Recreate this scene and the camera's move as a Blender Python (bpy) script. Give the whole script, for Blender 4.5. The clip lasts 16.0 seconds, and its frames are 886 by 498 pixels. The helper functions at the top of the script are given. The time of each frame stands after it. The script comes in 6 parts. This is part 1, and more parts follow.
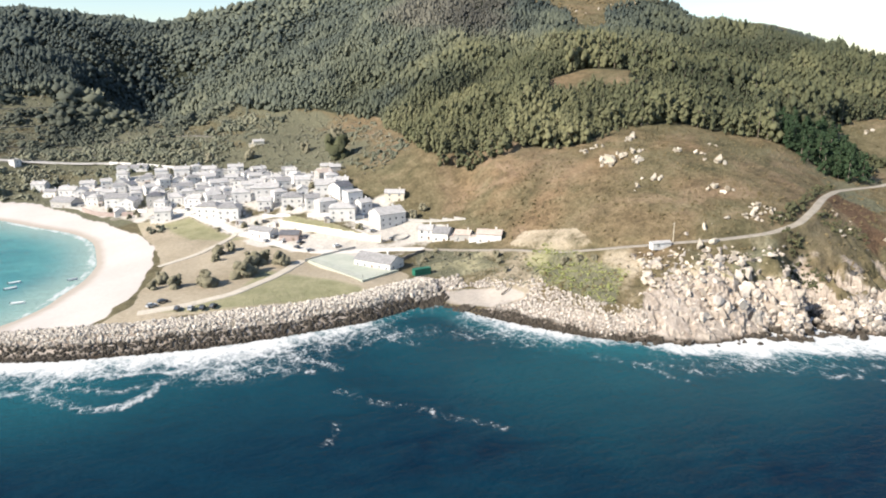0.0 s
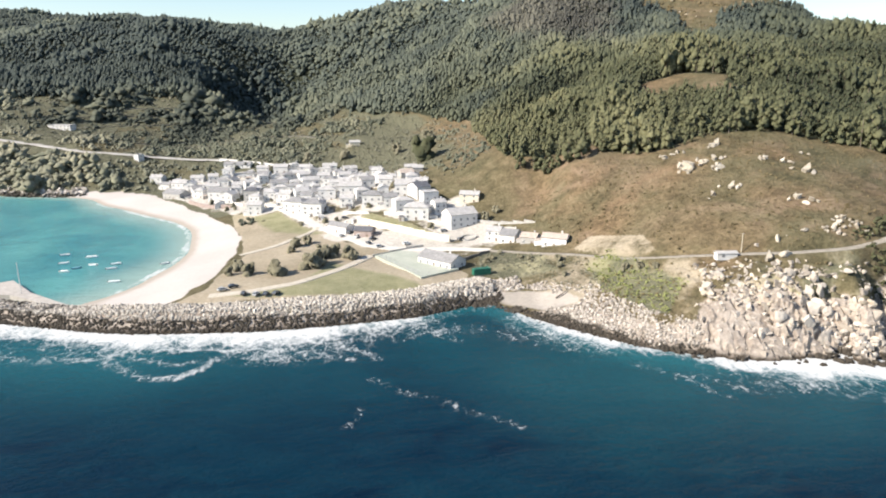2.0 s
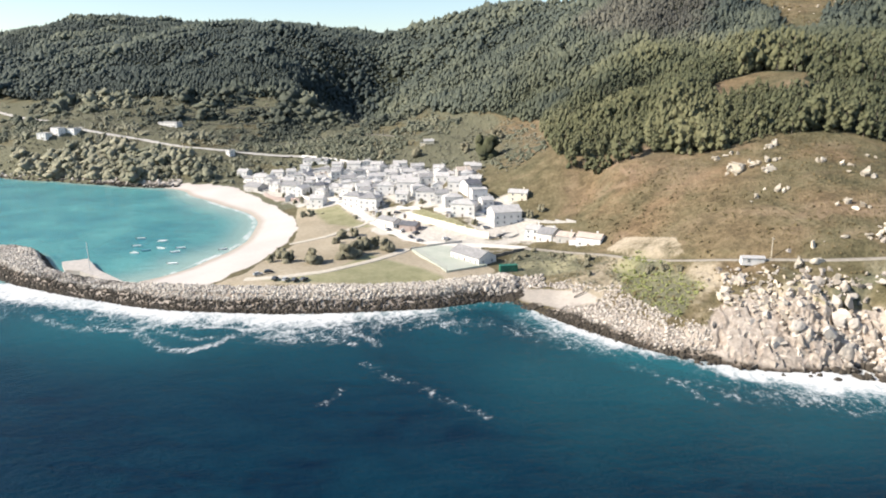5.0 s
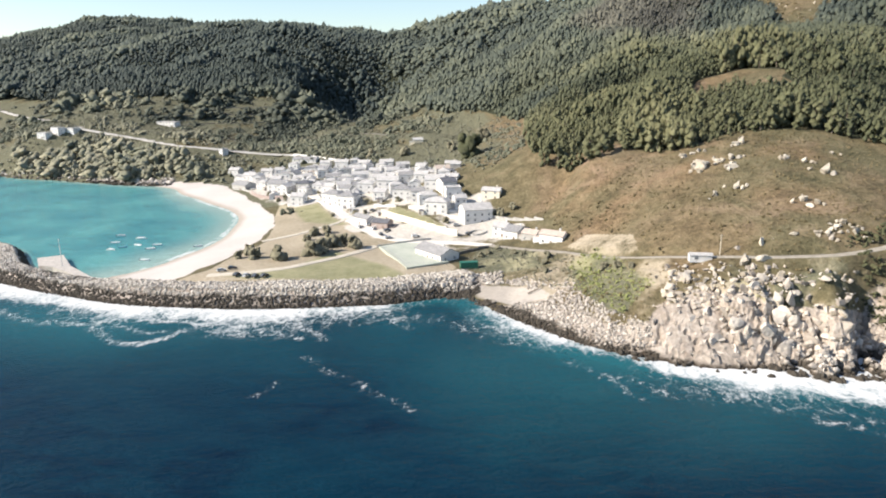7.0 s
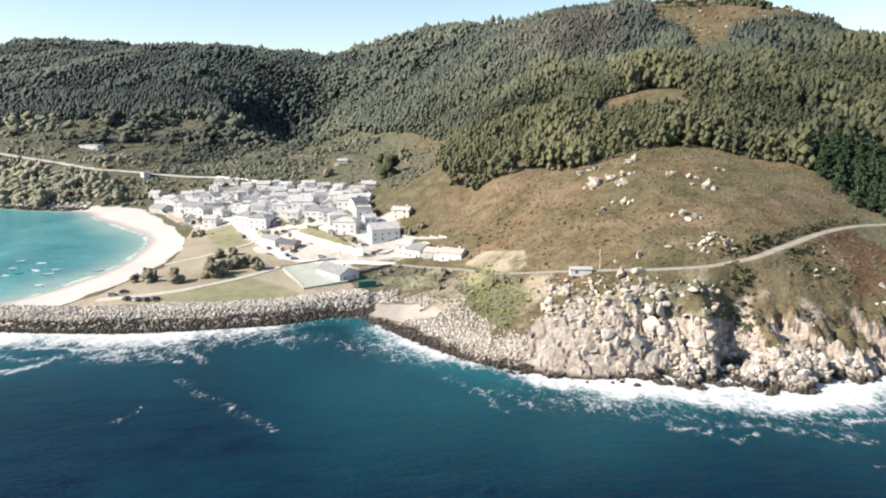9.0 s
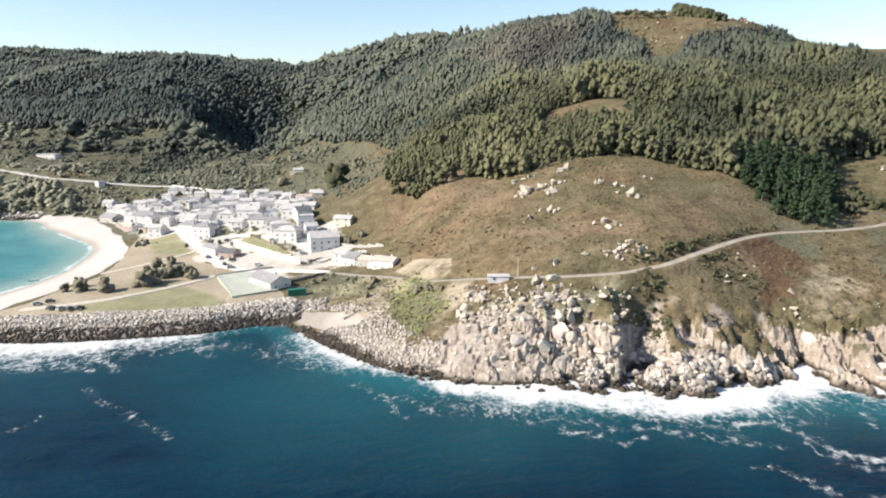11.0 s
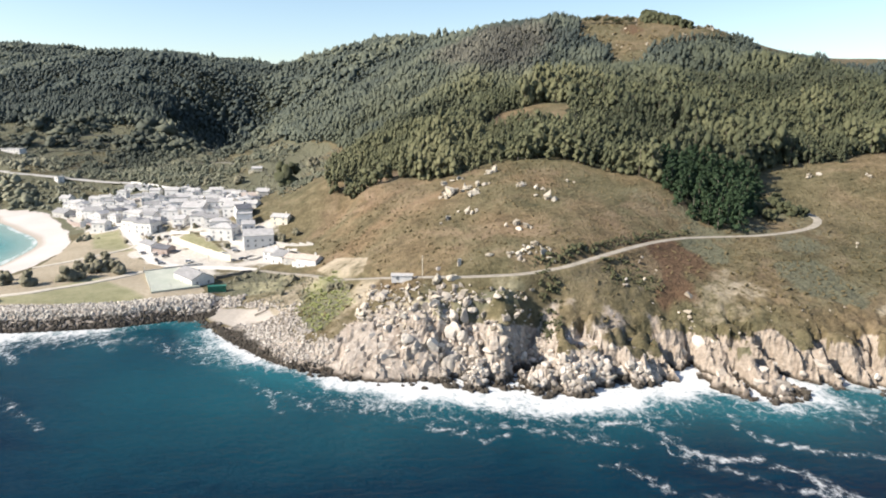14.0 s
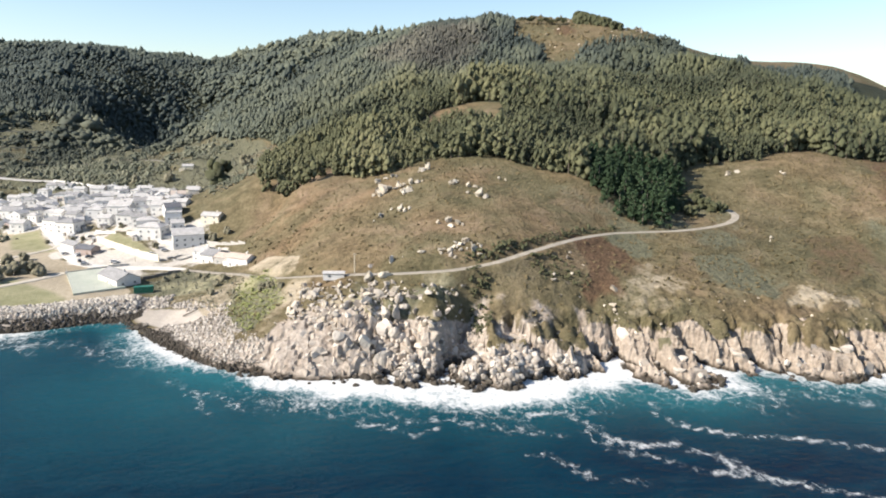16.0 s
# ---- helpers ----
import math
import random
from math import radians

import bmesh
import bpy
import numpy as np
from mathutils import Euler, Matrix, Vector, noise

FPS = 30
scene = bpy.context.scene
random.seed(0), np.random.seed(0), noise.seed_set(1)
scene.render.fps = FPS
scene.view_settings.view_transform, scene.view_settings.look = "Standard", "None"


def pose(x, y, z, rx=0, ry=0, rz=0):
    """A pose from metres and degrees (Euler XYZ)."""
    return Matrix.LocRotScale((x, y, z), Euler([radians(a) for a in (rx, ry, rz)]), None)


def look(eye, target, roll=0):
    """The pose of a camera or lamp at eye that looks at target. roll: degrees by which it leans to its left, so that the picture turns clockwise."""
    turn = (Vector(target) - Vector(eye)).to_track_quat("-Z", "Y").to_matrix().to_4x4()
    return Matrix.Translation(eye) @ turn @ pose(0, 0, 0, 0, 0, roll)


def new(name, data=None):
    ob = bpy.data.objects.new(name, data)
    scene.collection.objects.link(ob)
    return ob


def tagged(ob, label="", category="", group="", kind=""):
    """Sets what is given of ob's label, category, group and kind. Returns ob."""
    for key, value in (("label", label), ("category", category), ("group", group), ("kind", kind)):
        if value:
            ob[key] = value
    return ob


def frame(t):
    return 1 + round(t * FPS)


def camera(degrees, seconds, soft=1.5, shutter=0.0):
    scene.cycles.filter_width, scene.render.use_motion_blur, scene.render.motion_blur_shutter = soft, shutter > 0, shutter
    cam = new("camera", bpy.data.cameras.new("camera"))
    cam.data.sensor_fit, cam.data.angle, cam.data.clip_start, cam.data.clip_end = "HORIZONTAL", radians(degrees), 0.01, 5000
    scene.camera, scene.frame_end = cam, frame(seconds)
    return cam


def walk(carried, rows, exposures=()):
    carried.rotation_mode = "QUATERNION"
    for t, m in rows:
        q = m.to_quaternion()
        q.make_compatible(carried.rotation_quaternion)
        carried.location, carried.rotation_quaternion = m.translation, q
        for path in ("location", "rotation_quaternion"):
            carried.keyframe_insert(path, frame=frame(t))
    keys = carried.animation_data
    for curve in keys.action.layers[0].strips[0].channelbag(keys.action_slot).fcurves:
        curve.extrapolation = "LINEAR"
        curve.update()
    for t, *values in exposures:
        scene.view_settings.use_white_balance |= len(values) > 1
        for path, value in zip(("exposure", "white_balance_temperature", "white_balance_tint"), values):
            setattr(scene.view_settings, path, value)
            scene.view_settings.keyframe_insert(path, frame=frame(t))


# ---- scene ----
cam = camera(65.6, 16.0, 2.0)
PATH = [
    (0.0, -77.93, 23.33, 94.03, 75.26, 0.20, -21.03),
    (0.5, -72.25, 20.13, 93.47, 75.44, 0.18, -17.59),
    (1.0, -66.84, 17.46, 93.02, 75.57, 0.10, -15.07),
    (1.5, -61.57, 15.07, 92.67, 75.67, 0.08, -13.05),
    (2.0, -56.21, 12.69, 92.31, 75.77, 0.08, -11.19),
    (2.5, -50.52, 10.55, 92.05, 75.82, 0.06, -9.42),
    (3.0, -44.48, 8.83, 91.62, 75.88, 0.09, -7.73),
    (3.5, -38.42, 7.08, 91.22, 75.96, 0.13, -6.01),
    (4.0, -32.25, 5.37, 90.74, 76.02, 0.13, -4.30),
    (6.5, 0.00, 0.00, 90.00, 75.93, 0.49, -0.00),
    (7.0, 6.31, -0.69, 89.74, 75.93, 0.51, -0.13),
    (7.5, 12.75, -1.33, 89.56, 75.88, 0.54, -0.22),
    (7.8, 16.57, -1.76, 89.48, 75.87, 0.56, -0.30),
    (7.9, 17.85, -1.90, 89.45, 76.55, 0.56, -0.32),
    (8.0, 19.12, -2.05, 89.42, 77.70, 0.57, -0.35),
    (8.5, 25.50, -2.83, 89.33, 77.68, 0.60, -0.44),
    (8.7, 28.45, -3.12, 89.10, 77.66, 0.64, -0.50),
    (8.8, 29.93, -3.27, 88.98, 77.65, 0.67, -1.10),
    (8.9, 31.40, -3.42, 88.86, 77.65, 0.69, -2.50),
    (9.0, 32.88, -3.56, 88.74, 77.64, 0.71, -3.91),
    (9.1, 34.12, -3.77, 88.73, 77.67, 0.71, -4.45),
    (9.2, 35.35, -3.98, 88.71, 77.70, 0.70, -4.60),
    (11.5, 63.83, -8.76, 88.32, 78.46, 0.60, -5.29),
    (12.0, 70.48, -9.84, 88.35, 78.45, 0.57, -5.36),
    (12.5, 77.01, -10.95, 88.19, 78.47, 0.53, -5.41),
    (13.0, 83.23, -11.97, 88.02, 78.46, 0.39, -5.47),
    (13.5, 88.38, -13.02, 87.89, 78.55, -0.02, -5.45),
    (14.0, 92.10, -14.15, 87.93, 78.57, -0.37, -5.38),
    (14.5, 94.40, -15.25, 87.94, 78.56, -0.64, -6.08),
    (15.0, 95.51, -15.77, 87.83, 78.55, -0.77, -7.27),
    (15.5, 95.72, -16.38, 87.89, 78.52, -0.80, -8.78),
    (16.0, 95.49, -16.61, 87.93, 78.46, -0.80, -10.28),
]
walk(cam, [(t, pose(*p)) for t, *p in PATH])

# ---- light ----
SUN_AZIMUTH, SUN_HEIGHT = 100.0, 36.0      # degrees: from the left of the first view line, above the horizon
world = bpy.data.worlds.new("sky")
scene.world = world
world.use_nodes = True
wn = world.node_tree
sky = wn.nodes.new("ShaderNodeTexSky")
sky.sky_type, sky.sun_disc = "NISHITA", False
sky.sun_elevation, sky.sun_rotation = radians(SUN_HEIGHT), radians(-SUN_AZIMUTH)
sky.air_density, sky.dust_density, sky.ozone_density = 1.0, 0.5, 1.6
wn.nodes["Background"].inputs["Strength"].default_value = 0.103
wn.links.new(sky.outputs[0], wn.nodes["Background"].inputs[0])
sun_data = bpy.data.lights.new("sun", "SUN")
sun_data.energy, sun_data.angle, sun_data.color = 5.0, radians(0.55), (1.0, 0.90, 0.775)
sun = new("sun", sun_data)
to_sun = Vector((-math.sin(radians(SUN_AZIMUTH)) * math.cos(radians(SUN_HEIGHT)),
                 math.cos(radians(SUN_AZIMUTH)) * math.cos(radians(SUN_HEIGHT)), math.sin(radians(SUN_HEIGHT))))
sun.matrix_world = look(to_sun * 500, (0, 0, 0))
scene.view_settings.exposure = 0.84


# ---- materials ----
def material(name, rough=0.8, metal=0.0):
    m = bpy.data.materials.new(name)
    m.use_nodes = True
    b = m.node_tree.nodes["Principled BSDF"]
    b.inputs["Roughness"].default_value, b.inputs["Metallic"].default_value = rough, metal
    return m, m.node_tree, b


def node(nt, kind, ins=None, **props):
    n = nt.nodes.new(kind)
    for k, v in props.items():
        setattr(n, k, v)
    for k, v in (ins or {}).items():
        if isinstance(v, bpy.types.NodeSocket):
            nt.links.new(v, n.inputs[k])
        else:
            n.inputs[k].default_value = v
    return n


def where(nt, scale=(1, 1, 1)):
    g = node(nt, "ShaderNodeNewGeometry")
    return node(nt, "ShaderNodeVectorMath", {0: g.outputs["Position"], 1: scale}, operation="MULTIPLY").outputs[0]


def grain(nt, size, detail=4.0, rough=0.6, squash=(1, 1, 1), warp=0.0):
    """Noise with features about size metres across."""
    return node(nt, "ShaderNodeTexNoise", {"Vector": where(nt, squash), "Scale": 1.0 / size, "Detail": detail, "Roughness": rough, "Distortion": warp}).outputs["Fac"]


def ramp(nt, fac, *stops):
    r = node(nt, "ShaderNodeValToRGB", {"Fac": fac})
    el = r.color_ramp.elements
    while len(el) < len(stops):
        el.new(0.5)
    for e, (p, c) in zip(el, stops):
        e.position, e.color = p, (*c, 1) if len(c) == 3 else c
    return r.outputs["Color"]


def mix(nt, fac, a, b, how="MIX"):
    n = node(nt, "ShaderNodeMix", data_type="RGBA", blend_type=how, clamp_factor=True)
    for sock, v in ((n.inputs["Factor"], fac), (n.inputs[6], a), (n.inputs[7], b)):
        if isinstance(v, bpy.types.NodeSocket):
            nt.links.new(v, sock)
        else:
            sock.default_value = v if isinstance(v, (int, float)) else ((*v, 1) if len(v) == 3 else v)
    return n.outputs[2]


def maths(nt, how, a, b=0.0, c=0.0, clamp=False):
    return node(nt, "ShaderNodeMath", {0: a, 1: b, 2: c}, operation=how, use_clamp=clamp).outputs[0]


def span(nt, v, a, b, lo=0.0, hi=1.0):
    return node(nt, "ShaderNodeMapRange", {0: v, 1: a, 2: b, 3: lo, 4: hi}, interpolation_type="SMOOTHSTEP").outputs[0]


def relief(nt, b, height, strength, distance):
    n = node(nt, "ShaderNodeBump", {"Height": height, "Strength": strength, "Distance": distance})
    nt.links.new(n.outputs[0], b.inputs["Normal"])


def attr(nt, name):
    return node(nt, "ShaderNodeAttribute", attribute_name=name)


def grey(v):
    return (v, v, v)


def simple(name, dark, light, size, rough=0.8, metal=0.0, bump=0.0, fine=None):
    """A surface whose colour wanders between two tones at two scales."""
    m, nt, b = material(name, rough, metal)
    a = grain(nt, size, 5)
    f = grain(nt, fine or size * 0.13, 3)
    s = maths(nt, "ADD", maths(nt, "MULTIPLY", a, 0.65), maths(nt, "MULTIPLY", f, 0.35))
    nt.links.new(ramp(nt, s, (0.36, dark), (0.64, light)), b.inputs["Base Color"])
    if bump:
        relief(nt, b, s, 0.6, bump)
    return m


def by_piece(name, dark, light, size, rough=0.85, bump=0.1, island=True, tide=1.4, spread=3.0):
    """Stones: each piece takes its own tone, with grain and lichen on it."""
    m, nt, b = material(name, rough)
    own = node(nt, "ShaderNodeNewGeometry").outputs["Random Per Island"] if island else node(nt, "ShaderNodeObjectInfo").outputs["Random"]
    s = maths(nt, "ADD", maths(nt, "MULTIPLY", own, 0.55), maths(nt, "MULTIPLY", grain(nt, size, 5, 0.65), 0.45))
    c = ramp(nt, s, (0.15, dark), (0.75, light))
    lichen = span(nt, grain(nt, size * 2.2, 4), 0.58, 0.72)
    c = mix(nt, maths(nt, "MULTIPLY", lichen, 0.4), c, (0.23, 0.20, 0.13))
    # wet, weed-covered foot of everything that stands in the sea
    z = node(nt, "ShaderNodeSeparateXYZ", {0: where(nt)}).outputs[2]
    wet = span(nt, maths(nt, "ADD", z, maths(nt, "MULTIPLY", maths(nt, "SUBTRACT", grain(nt, 9.0, 3), 0.5), -2.0 * spread)), tide - 0.6, tide + 0.7, 1.0, 0.0)
    c = mix(nt, wet, c, (0.045, 0.037, 0.027))
    nt.links.new(c, b.inputs["Base Color"])
    relief(nt, b, grain(nt, size * 0.35, 6, 0.7), 0.8, bump)
    return m


DRY_STAND = (225, 800)


def foliage(name, *stops, rough=0.75, upper=()):
    m, nt, b = material(name, rough)
    leaf = node(nt, "ShaderNodeNewGeometry").outputs["Random Per Island"]
    tree = attr(nt, "tone").outputs["Fac"]
    patch = grain(nt, 60.0, 3)
    s = maths(nt, "ADD", maths(nt, "MULTIPLY", tree, 0.6), maths(nt, "MULTIPLY", leaf, 0.1))
    s = maths(nt, "ADD", s, maths(nt, "MULTIPLY", patch, 0.3))
    s = maths(nt, "ADD", s, maths(nt, "MULTIPLY", maths(nt, "SUBTRACT", grain(nt, 1.1, 4, 0.75), 0.5), 0.32))
    c = ramp(nt, s, *stops)
    # far slopes turn bluer grey: haze put into the leaf colour
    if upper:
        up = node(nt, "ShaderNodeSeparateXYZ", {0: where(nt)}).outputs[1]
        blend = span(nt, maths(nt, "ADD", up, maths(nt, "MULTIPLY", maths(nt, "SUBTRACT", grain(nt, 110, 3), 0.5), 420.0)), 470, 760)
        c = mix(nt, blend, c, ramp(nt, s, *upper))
        # a thin, dried-out stand below the summit
        g = node(nt, "ShaderNodeVectorMath", {0: where(nt, (1 / 75, 1 / 150, 0)), 1: (DRY_STAND[0] / 75, DRY_STAND[1] / 150, 0)}, operation="DISTANCE").outputs["Value"]
        dry = span(nt, maths(nt, "ADD", g, maths(nt, "MULTIPLY", maths(nt, "SUBTRACT", grain(nt, 50, 3), 0.5), 1.2)), 0.5, 1.1, 0.6, 0.0)
        c = mix(nt, dry, c, ramp(nt, s, (0.2, (0.075, 0.066, 0.056)), (0.7, (0.185, 0.168, 0.14))))
    nt.links.new(c, b.inputs["Base Color"])
    b.inputs["Specular IOR Level"].default_value = 0.2
    bump = node(nt, "ShaderNodeBump", {"Height": grain(nt, 1.3, 5, 0.75), "Strength": 0.7, "Distance": 0.6}).outputs[0]
    lifted = node(nt, "ShaderNodeVectorMath", {0: bump, 1: (-0.1, -0.1, 0.9)}).outputs[0]
    nt.links.new(node(nt, "ShaderNodeVectorMath", {0: lifted}, operation="NORMALIZE").outputs[0], b.inputs["Normal"])
    return m


# ground: zones come from the terrain's own attributes
def ground_material():
    m, nt, b = material("ground_cover", 0.95)
    b.inputs["Specular IOR Level"].default_value = 0.15
    za, zb = attr(nt, "zone_a"), attr(nt, "zone_b")
    sa = node(nt, "ShaderNodeSeparateColor", {0: za.outputs["Color"]})
    sb = node(nt, "ShaderNodeSeparateColor", {0: zb.outputs["Color"]})
    big, mid, fine = grain(nt, 45, 5), grain(nt, 9, 5, 0.7), grain(nt, 1.7, 4, 0.7)
    def edged(v):
        return span(nt, maths(nt, "ADD", v, maths(nt, "MULTIPLY", maths(nt, "SUBTRACT", mid, 0.5), 0.7)), 0.38, 0.62)
    # heath: olive gorse and brown bracken
    c = ramp(nt, maths(nt, "ADD", maths(nt, "MULTIPLY", mid, 0.6), maths(nt, "MULTIPLY", fine, 0.4)),
             (0.36, (0.05, 0.048, 0.027)), (0.5, (0.11, 0.099, 0.056)), (0.64, (0.176, 0.153, 0.094)))
    brown = ramp(nt, maths(nt, "ADD", maths(nt, "MULTIPLY", mid, 0.5), maths(nt, "MULTIPLY", fine, 0.5)),
                 (0.36, (0.078, 0.056, 0.034)), (0.5, (0.165, 0.116, 0.068)), (0.64, (0.25, 0.182, 0.112)))
    c = mix(nt, maths(nt, "MULTIPLY", za.outputs["Alpha"], span(nt, big, 0.35, 0.6)), c, brown)
    tan = ramp(nt, maths(nt, "ADD", maths(nt, "MULTIPLY", mid, 0.5), maths(nt, "MULTIPLY", fine, 0.5)),
               (0.3, (0.145, 0.102, 0.068)), (0.5, (0.228, 0.166, 0.112)), (0.7, (0.315, 0.242, 0.17)))
    drift = span(nt, grain(nt, 30, 5, 0.62, warp=0.5), 0.5, 0.64)
    c = mix(nt, maths(nt, "ADD", maths(nt, "MULTIPLY", maths(nt, "MULTIPLY", drift, za.outputs["Alpha"]), 0.75), maths(nt, "MULTIPLY", maths(nt, "MAXIMUM", maths(nt, "SUBTRACT", za.outputs["Alpha"], 0.95), 0.0), 0.9)), c, tan)
    green = ramp(nt, fine, (0.3, (0.07, 0.074, 0.05)), (0.7, (0.168, 0.165, 0.11)))
    c = mix(nt, maths(nt, "MULTIPLY", edged(sb.outputs[2]), 0.9), c, green)
    fern = ramp(nt, fine, (0.3, (0.055, 0.033, 0.021)), (0.7, (0.145, 0.088, 0.055)))
    c = mix(nt, maths(nt, "MULTIPLY", span(nt, maths(nt, "ADD", zb.outputs["Alpha"], maths(nt, "SUBTRACT", mid, 0.5)), 0.3, 0.8), 0.85), c, fern)
    # shade between the trees is put into the forest floor's colour
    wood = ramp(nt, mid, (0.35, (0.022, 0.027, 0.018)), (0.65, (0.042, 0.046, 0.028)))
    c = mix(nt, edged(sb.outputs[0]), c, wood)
    lawn = ramp(nt, maths(nt, "ADD", maths(nt, "MULTIPLY", big, 0.5), maths(nt, "MULTIPLY", fine, 0.5)),
                (0.35, (0.235, 0.20, 0.14)), (0.65, (0.42, 0.365, 0.28)))
    lawn = mix(nt, maths(nt, "MULTIPLY", sb.outputs[2], 0.75), lawn, ramp(nt, mid, (0.35, (0.15, 0.165, 0.075)), (0.65, (0.27, 0.265, 0.15))))
    c = mix(nt, edged(sa.outputs[2]), c, lawn)
    rock = ramp(nt, maths(nt, "ADD", maths(nt, "MULTIPLY", mid, 0.5), maths(nt, "MULTIPLY", fine, 0.5)),
                (0.3, (0.14, 0.118, 0.097)), (0.5, (0.355, 0.309, 0.264)), (0.7, (0.55, 0.498, 0.44)))
    rust = span(nt, grain(nt, 13, 5, 0.7, (1.4, 0.6, 1), 0.8), 0.48, 0.66)
    rock = mix(nt, maths(nt, "MULTIPLY", rust, 0.55), rock, (0.165, 0.118, 0.082))
    # the far flank is browner, iron-stained granite
    east = span(nt, maths(nt, "ADD", node(nt, "ShaderNodeSeparateXYZ", {0: where(nt)}).outputs[0], maths(nt, "MULTIPLY", maths(nt, "SUBTRACT", mid, 0.5), 90.0)), 150, 225, 0.0, 0.6)
    rock = mix(nt, east, rock, ramp(nt, fine, (0.3, (0.165, 0.132, 0.10)), (0.7, (0.40, 0.335, 0.268))))
    c = mix(nt, edged(sa.outputs[1]), c, rock)
    dirt = ramp(nt, fine, (0.3, (0.36, 0.335, 0.30)), (0.7, (0.56, 0.53, 0.48)))
    c = mix(nt, edged(sb.outputs[1]), c, dirt)
    sand = ramp(nt, maths(nt, "ADD", maths(nt, "MULTIPLY", big, 0.6), maths(nt, "MULTIPLY", fine, 0.4)), (0.3, (0.43, 0.387, 0.36)), (0.7, (0.54, 0.508, 0.48)))
    z = node(nt, "ShaderNodeSeparateXYZ", {0: where(nt)}).outputs[2]
    damp = span(nt, maths(nt, "ADD", z, maths(nt, "MULTIPLY", mid, -0.6)), -0.1, 0.55, 1.0, 0.0)
    sand = mix(nt, damp, sand, (0.36, 0.32, 0.275))
    c = mix(nt, span(nt, sa.outputs[0], 0.35, 0.65), c, sand)
    wet = maths(nt, "MULTIPLY", span(nt, maths(nt, "ADD", z, maths(nt, "MULTIPLY", mid, -5.0)), -2.2, -0.6, 1.0, 0.0), edged(sa.outputs[1]))
    c = mix(nt, wet, c, (0.05, 0.04, 0.03))
    nt.links.new(c, b.inputs["Base Color"])
    soft = maths(nt, "SUBTRACT", 1.0, maths(nt, "ADD", maths(nt, "MULTIPLY", sa.outputs[0], 0.9), maths(nt, "MULTIPLY", maths(nt, "ADD", sa.outputs[2], sb.outputs[1]), 0.45)), clamp=True)
    relief(nt, b, maths(nt, "ADD", mid, maths(nt, "MULTIPLY", fine, 0.8)), soft, 1.1)
    return m


def water_material():
    m, nt, b = material("sea_water", 0.16)
    b.inputs["IOR"].default_value = 1.33
    b.inputs["Specular IOR Level"].default_value = 0.1
    z = attr(nt, "sea")
    s = node(nt, "ShaderNodeSeparateColor", {0: z.outputs["Color"]})
    patch = grain(nt, 70, 4, 0.55, warp=0.6)
    deep = ramp(nt, patch, (0.3, (0.001, 0.007, 0.021)), (0.7, (0.002, 0.025, 0.044)))
    swell = grain(nt, 9, 6, 0.7, (0.5, 1.3, 1), 0.8)
    deep = mix(nt, span(nt, swell, 0.38, 0.68, 0.0, 0.75), deep, (0.003, 0.025, 0.044))
    c = mix(nt, s.outputs[1], deep, (0.012, 0.092, 0.115))
    bay = ramp(nt, grain(nt, 40, 3), (0.3, (0.04, 0.175, 0.205)), (0.7, (0.095, 0.285, 0.285)))
    c = mix(nt, s.outputs[2], c, bay)
    c = mix(nt, z.outputs["Alpha"], c, (0.30, 0.40, 0.36))
    # broken foam: drawn-out lace, denser where the surf mask is strong
    drift = grain(nt, 16, 4, 0.6, (1, 0.8, 1), 1.2)
    froth = grain(nt, 1.35, 6, 0.75, (1, 0.7, 1), 1.0)
    bent = node(nt, "ShaderNodeVectorMath", {0: node(nt, "ShaderNodeTexNoise", {"Vector": where(nt), "Scale": 0.13, "Detail": 3.0}).outputs["Color"], 1: (9, 9, 0)}, operation="MULTIPLY").outputs[0]
    bent = node(nt, "ShaderNodeVectorMath", {0: bent, 1: where(nt, (1, 0.7, 1))}).outputs[0]
    cells = node(nt, "ShaderNodeTexVoronoi", {"Vector": bent, "Scale": 0.2}, feature="DISTANCE_TO_EDGE").outputs["Distance"]
    net = span(nt, maths(nt, "ADD", cells, maths(nt, "MULTIPLY", maths(nt, "SUBTRACT", froth, 0.5), 0.2)), 0.0, 0.17, 1.0, 0.0)
    broken = maths(nt, "ADD", maths(nt, "MULTIPLY", maths(nt, "SUBTRACT", drift, 0.5), 0.6), maths(nt, "MULTIPLY", maths(nt, "SUBTRACT", froth, 0.5), 1.6))
    broken = maths(nt, "ADD", broken, maths(nt, "MULTIPLY", net, 0.17))
    here = maths(nt, "MULTIPLY", s.outputs[0], 1.2)
    foam = maths(nt, "MULTIPLY", span(nt, maths(nt, "ADD", broken, here), 0.3, 0.95), span(nt, s.outputs[0], 0.04, 0.2))
    c = mix(nt, foam, c, (0.6, 0.615, 0.618))
    nt.links.new(c, b.inputs["Base Color"])
    nt.links.new(span(nt, foam, 0, 1, 0.16, 0.8), b.inputs["Roughness"])
    waves = maths(nt, "ADD", maths(nt, "MULTIPLY", grain(nt, 9, 5, 0.6, (0.6, 1.3, 1)), 1.0), maths(nt, "MULTIPLY", grain(nt, 2.2, 4, 0.7, (0.7, 1.2, 1)), 0.55))
    relief(nt, b, waves, 0.85, 1.1)
    return m


